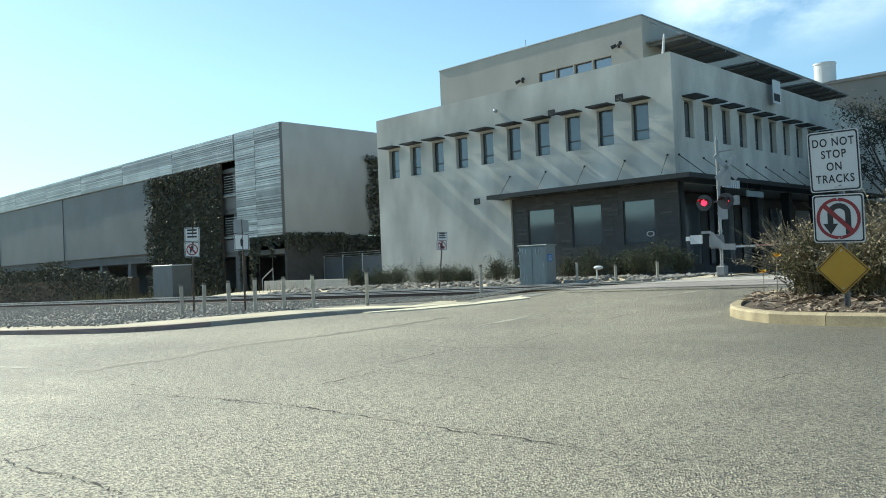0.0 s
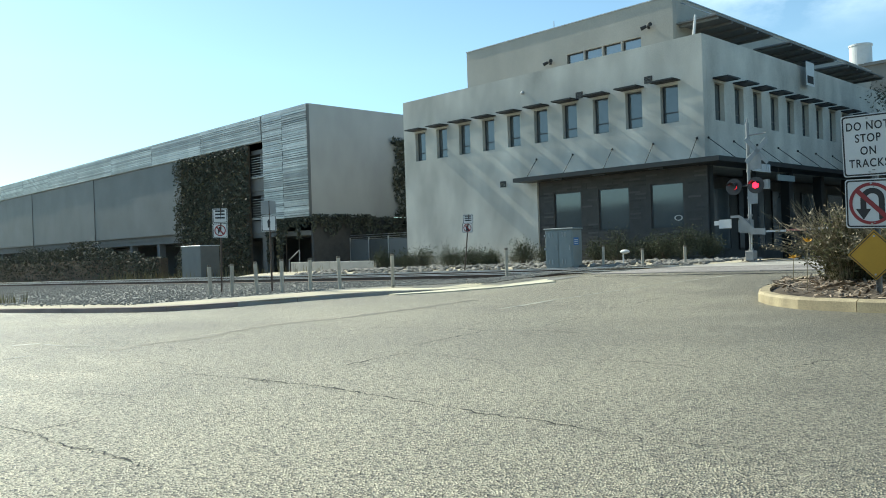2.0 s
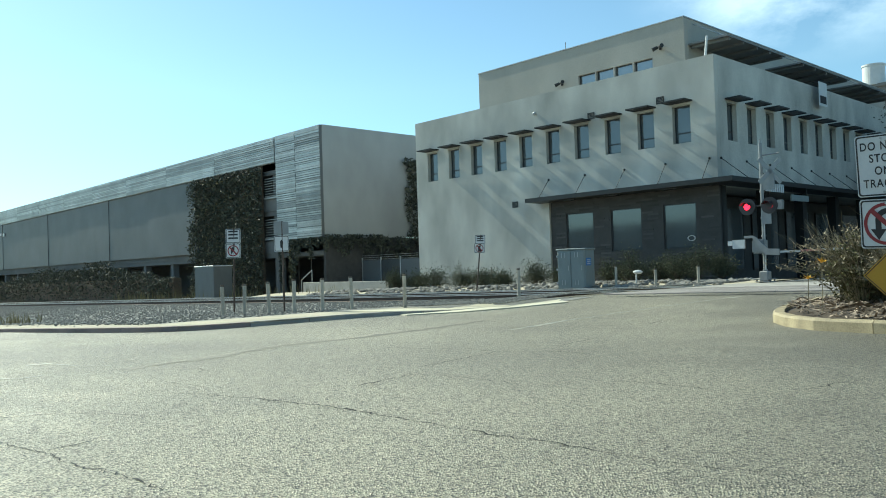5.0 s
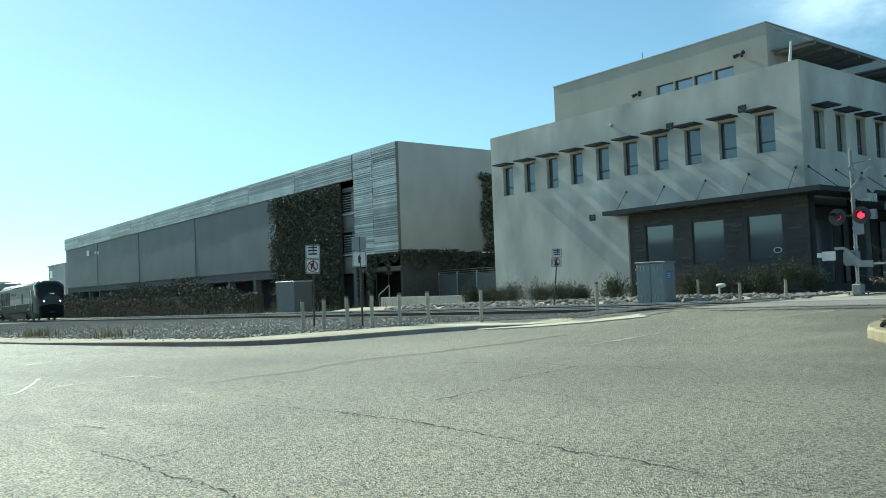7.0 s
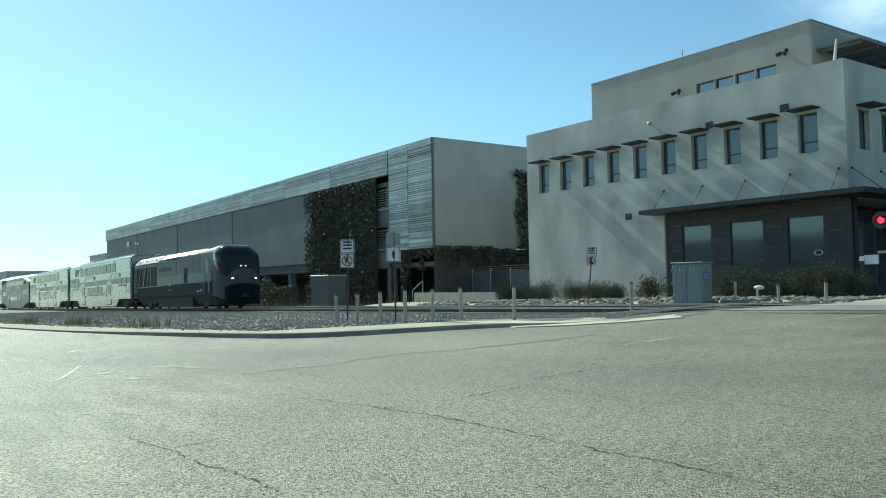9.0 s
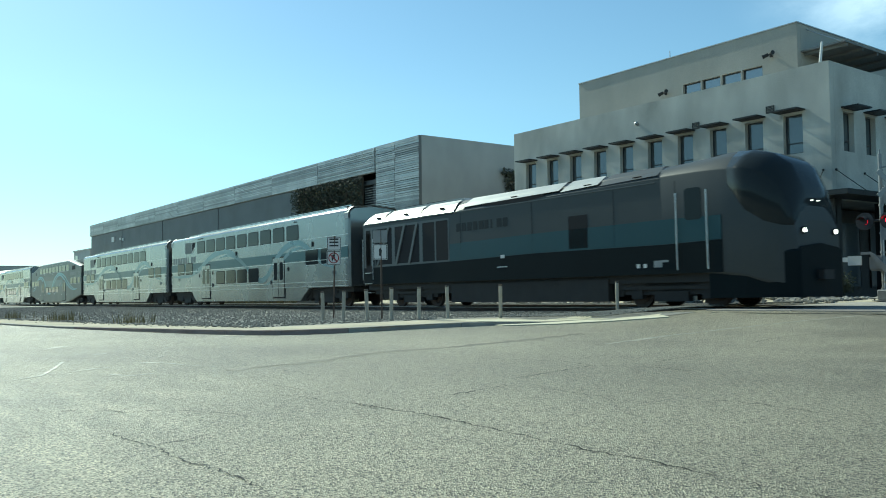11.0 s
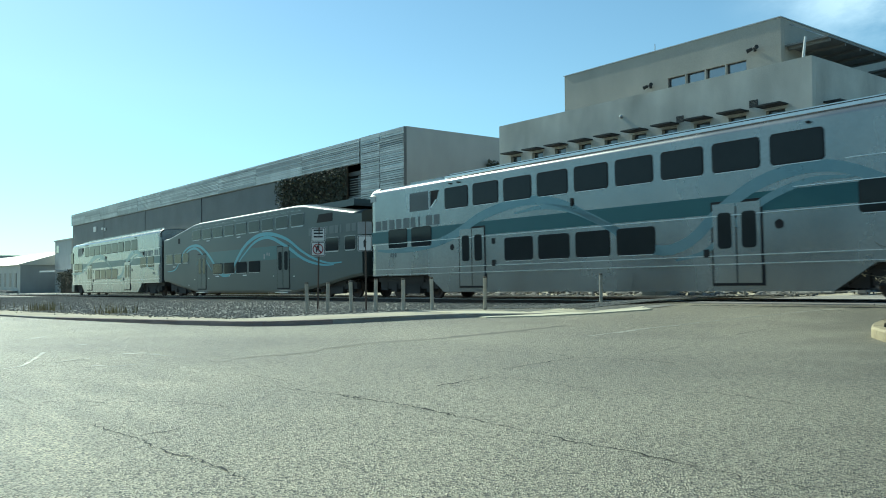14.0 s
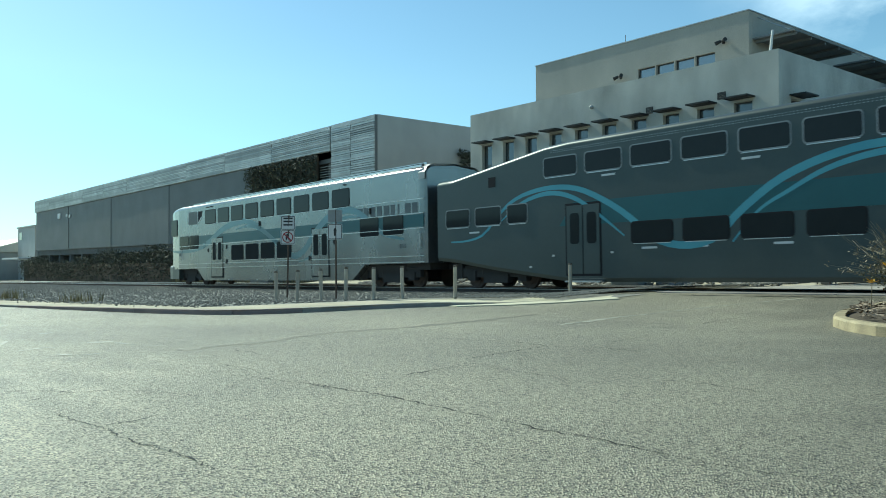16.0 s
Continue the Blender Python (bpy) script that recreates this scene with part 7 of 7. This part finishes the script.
def warehouse():
    """Long low building with a pale pitched roof beyond the garage."""
    w = tagged(new("warehouse"), "long low warehouse with a pale pitched metal roof", "building", "far buildings")
    x1, x0, y0, y1 = -176, -330, 28.5, 50
    bm = bmesh.new()
    box(bm, x0, x1, y0, y1, -6, 3.2)
    part("wall", bm, WALL_GREY, w)
    bm = bmesh.new()
    prism(bm, [(y0 - 0.8, 3.1), (y0 + 10, 6.3), (y1 + 0.8, 3.1)], lambda u, v, d: (d, u, v), x0 - 0.5, x1 + 0.5)
    part("roof", bm, PALE_ROOF, w)
    for i in range(22):
        bm = bmesh.new()
        a = x1 - 4 - 6.4 * i
        box(bm, a - 2.2, a, y0 - 0.06, y0 - 0.003, -1.4, 1.5)
        part("window", bm, FRAME_METAL, w)
    for i in range(12):
        bm = bmesh.new()
        a = x1 - 3 - 12 * i
        box(bm, a - 8, a, y0 - 2.0, y0 - 0.01, -3.6, -2.1)
        part("loading_dock", bm, DECK, w)
    t = far_block("stair_tower", -172, -158, 34, 44, -4, 7.6, WALL_GREY, "grey stair tower beside the long garage", [(-170.4, -168.4)], wz=(5.4, 6.8))
    bm = bmesh.new()
    rod(bm, (-164, 39, 7.8), (-164, 39, 8.5), 0.9, 12)
    part("roof_vent", bm, WALL_GREY, t)
    bm = bmesh.new()
    box(bm, -168, -154, 30.5, 34, 1.6, 1.9)
    part("porch_roof", bm, SIGN_WHITE, t)
    far_block("far_building", -300, -250, 60, 90, -6, 9.5, DECK, "dark flat-roofed building in the haze", [(-298 + 8 * i, -294 + 8 * i) for i in range(6)], wz=(3, 5))
    far_block("far_building", -420, -360, 40, 80, -6, 9.0, WALL_GREY, "grey flat-roofed building in the haze", [(-418 + 8 * i, -414 + 8 * i) for i in range(6)], wz=(3, 5))


warehouse()


def tree(x, y, z, h, w, seed, label, n=6500, leaf=0.085):
    rng = np.random.default_rng(seed)
    t = thing("tree", x, y, z, label, "tree", "trees")
    bm = bmesh.new()
    rod(bm, (0, 0, -0.2), (0.1, 0, h * 0.45), 0.22 * h / 8, 8, 0.13 * h / 8)
    tips = []
    for i in range(14):
        a, r = rng.random() * 6.28, w * rng.uniform(0.3, 0.95)
        zt = h * rng.uniform(0.5, 0.98)
        tip = np.array([r * math.cos(a) * (1 - 0.4 * abs(zt / h - 0.65)), r * math.sin(a), zt])
        rod(bm, (0.08, 0, h * rng.uniform(0.25, 0.44)), tip, 0.08 * h / 8, 5, 0.02)
        tips.append(tip)
    part("trunk", bm, BARK, t)
    pts = []
    for i in range(n):
        c = tips[rng.integers(len(tips))]
        pts.append(c + rng.normal(size=3) * np.array([0.3, 0.3, 0.22]) * w * 0.7)
    leaf_mesh("crown", pts, leaf, rng, LEAF, t)
    return t


tree(-12.5, 50, 0.2, 9.0, 2.6, 71, "dark evergreen street tree beside the pavement")
tree(-9.6, 47, 0.2, 7.8, 2.6, 72, "dark evergreen street tree beside the pavement")
tree(-12.3, 58, 0.2, 8.5, 2.8, 73, "dark evergreen street tree beside the pavement")
for i_ in range(12):
    tree(-340 - 14 * i_, 5 + 3 * (i_ % 3), -6, 9 + 3 * ((i_ * 7) % 4), 5.5, 80 + i_, "hazy distant tree beyond the tracks", 500, 0.7)
fb_ = far_block("rear_building", -26, 20, 70, 100, -1, 14.6, REAR_GREY, "tall tan stucco building behind the office", [(-24 + 6 * i, -21 + 6 * i) for i in range(7)], wz=(9, 11))
tk_ = thing("roof_tank", -22.8, 70.5, 14.8, "round white tank on the roof", "tank")
bm_ = bmesh.new()
rod(bm_, (0, 0, 0), (0, 0, 1.6), 0.85, 28)
part("drum", bm_, SIGN_WHITE, tk_)
bm_ = bmesh.new()
rod(bm_, (0, 0, 1.58), (0, 0, 1.72), 0.9, 28)
part("lid", bm_, SIGN_WHITE, tk_)

# plain unseen walls, added to close the place behind the camera and dim reflections
bm_ = bmesh.new()
box(bm_, -160, 60, -34, -33, -3, 6.5)
tagged(finish("unseen_wall_south", bm_, DECK), "unseen plain dark wall added behind the camera to dim reflections", "wall", kind="structure")
bm_ = bmesh.new()
box(bm_, 46, 47, -32, 60, -1, 8)
tagged(finish("unseen_wall_east", bm_, DECK), "unseen plain dark wall added to close the east side", "wall", kind="structure")


def train_head(t):
    """Where the rear of the locomotive stands along the track at t seconds."""
    s = t - 11.0
    return 19.1 * (-1.6879 + 1.0016 * s - 0.0181 * s * s)

FLASHES = [(round(0.0 if i == 0 else 0.6 * i if i < 7 else 3.6 + 0.625 * (i - 6), 3), i % 2 == 0) for i in range(26)]


def motions():
    times = [0.5 * i for i in range(33)]
    for car, back in TRAIN:
        rows = []
        for t in times:
            x = train_head(t) + back
            rows.append((t, pose(x, track_y(x), rail_z(x), 0, TRACK_RY, TRACK_RZ)))
        walk(car, rows)
    # the two lamps of the crossing signal flash in turn: each lens turns its lit face outwards
    for lens, u in LENSES:
        rows, t, on = [], 0.0, u < 0
        for start, left in FLASHES:
            face = 0 if left == (u < 0) else 180
            if rows:
                old = rows[-1][2]
                rows.append((start - 0.1, None, old))
                for k, f in enumerate((1 / 3, 2 / 3)):
                    rows.append((start - 0.1 + (k + 1) / 30, None, old + (face - old) * f))
            rows.append((start, None, face))
            rows.append((start + 0.3, None, face))
        rows.append((16.0, None, rows[-1][2]))
        walk(lens, [(t, pose(u, -0.135, 2.81, 0, 0, a)) for t, _, a in rows])


motions()
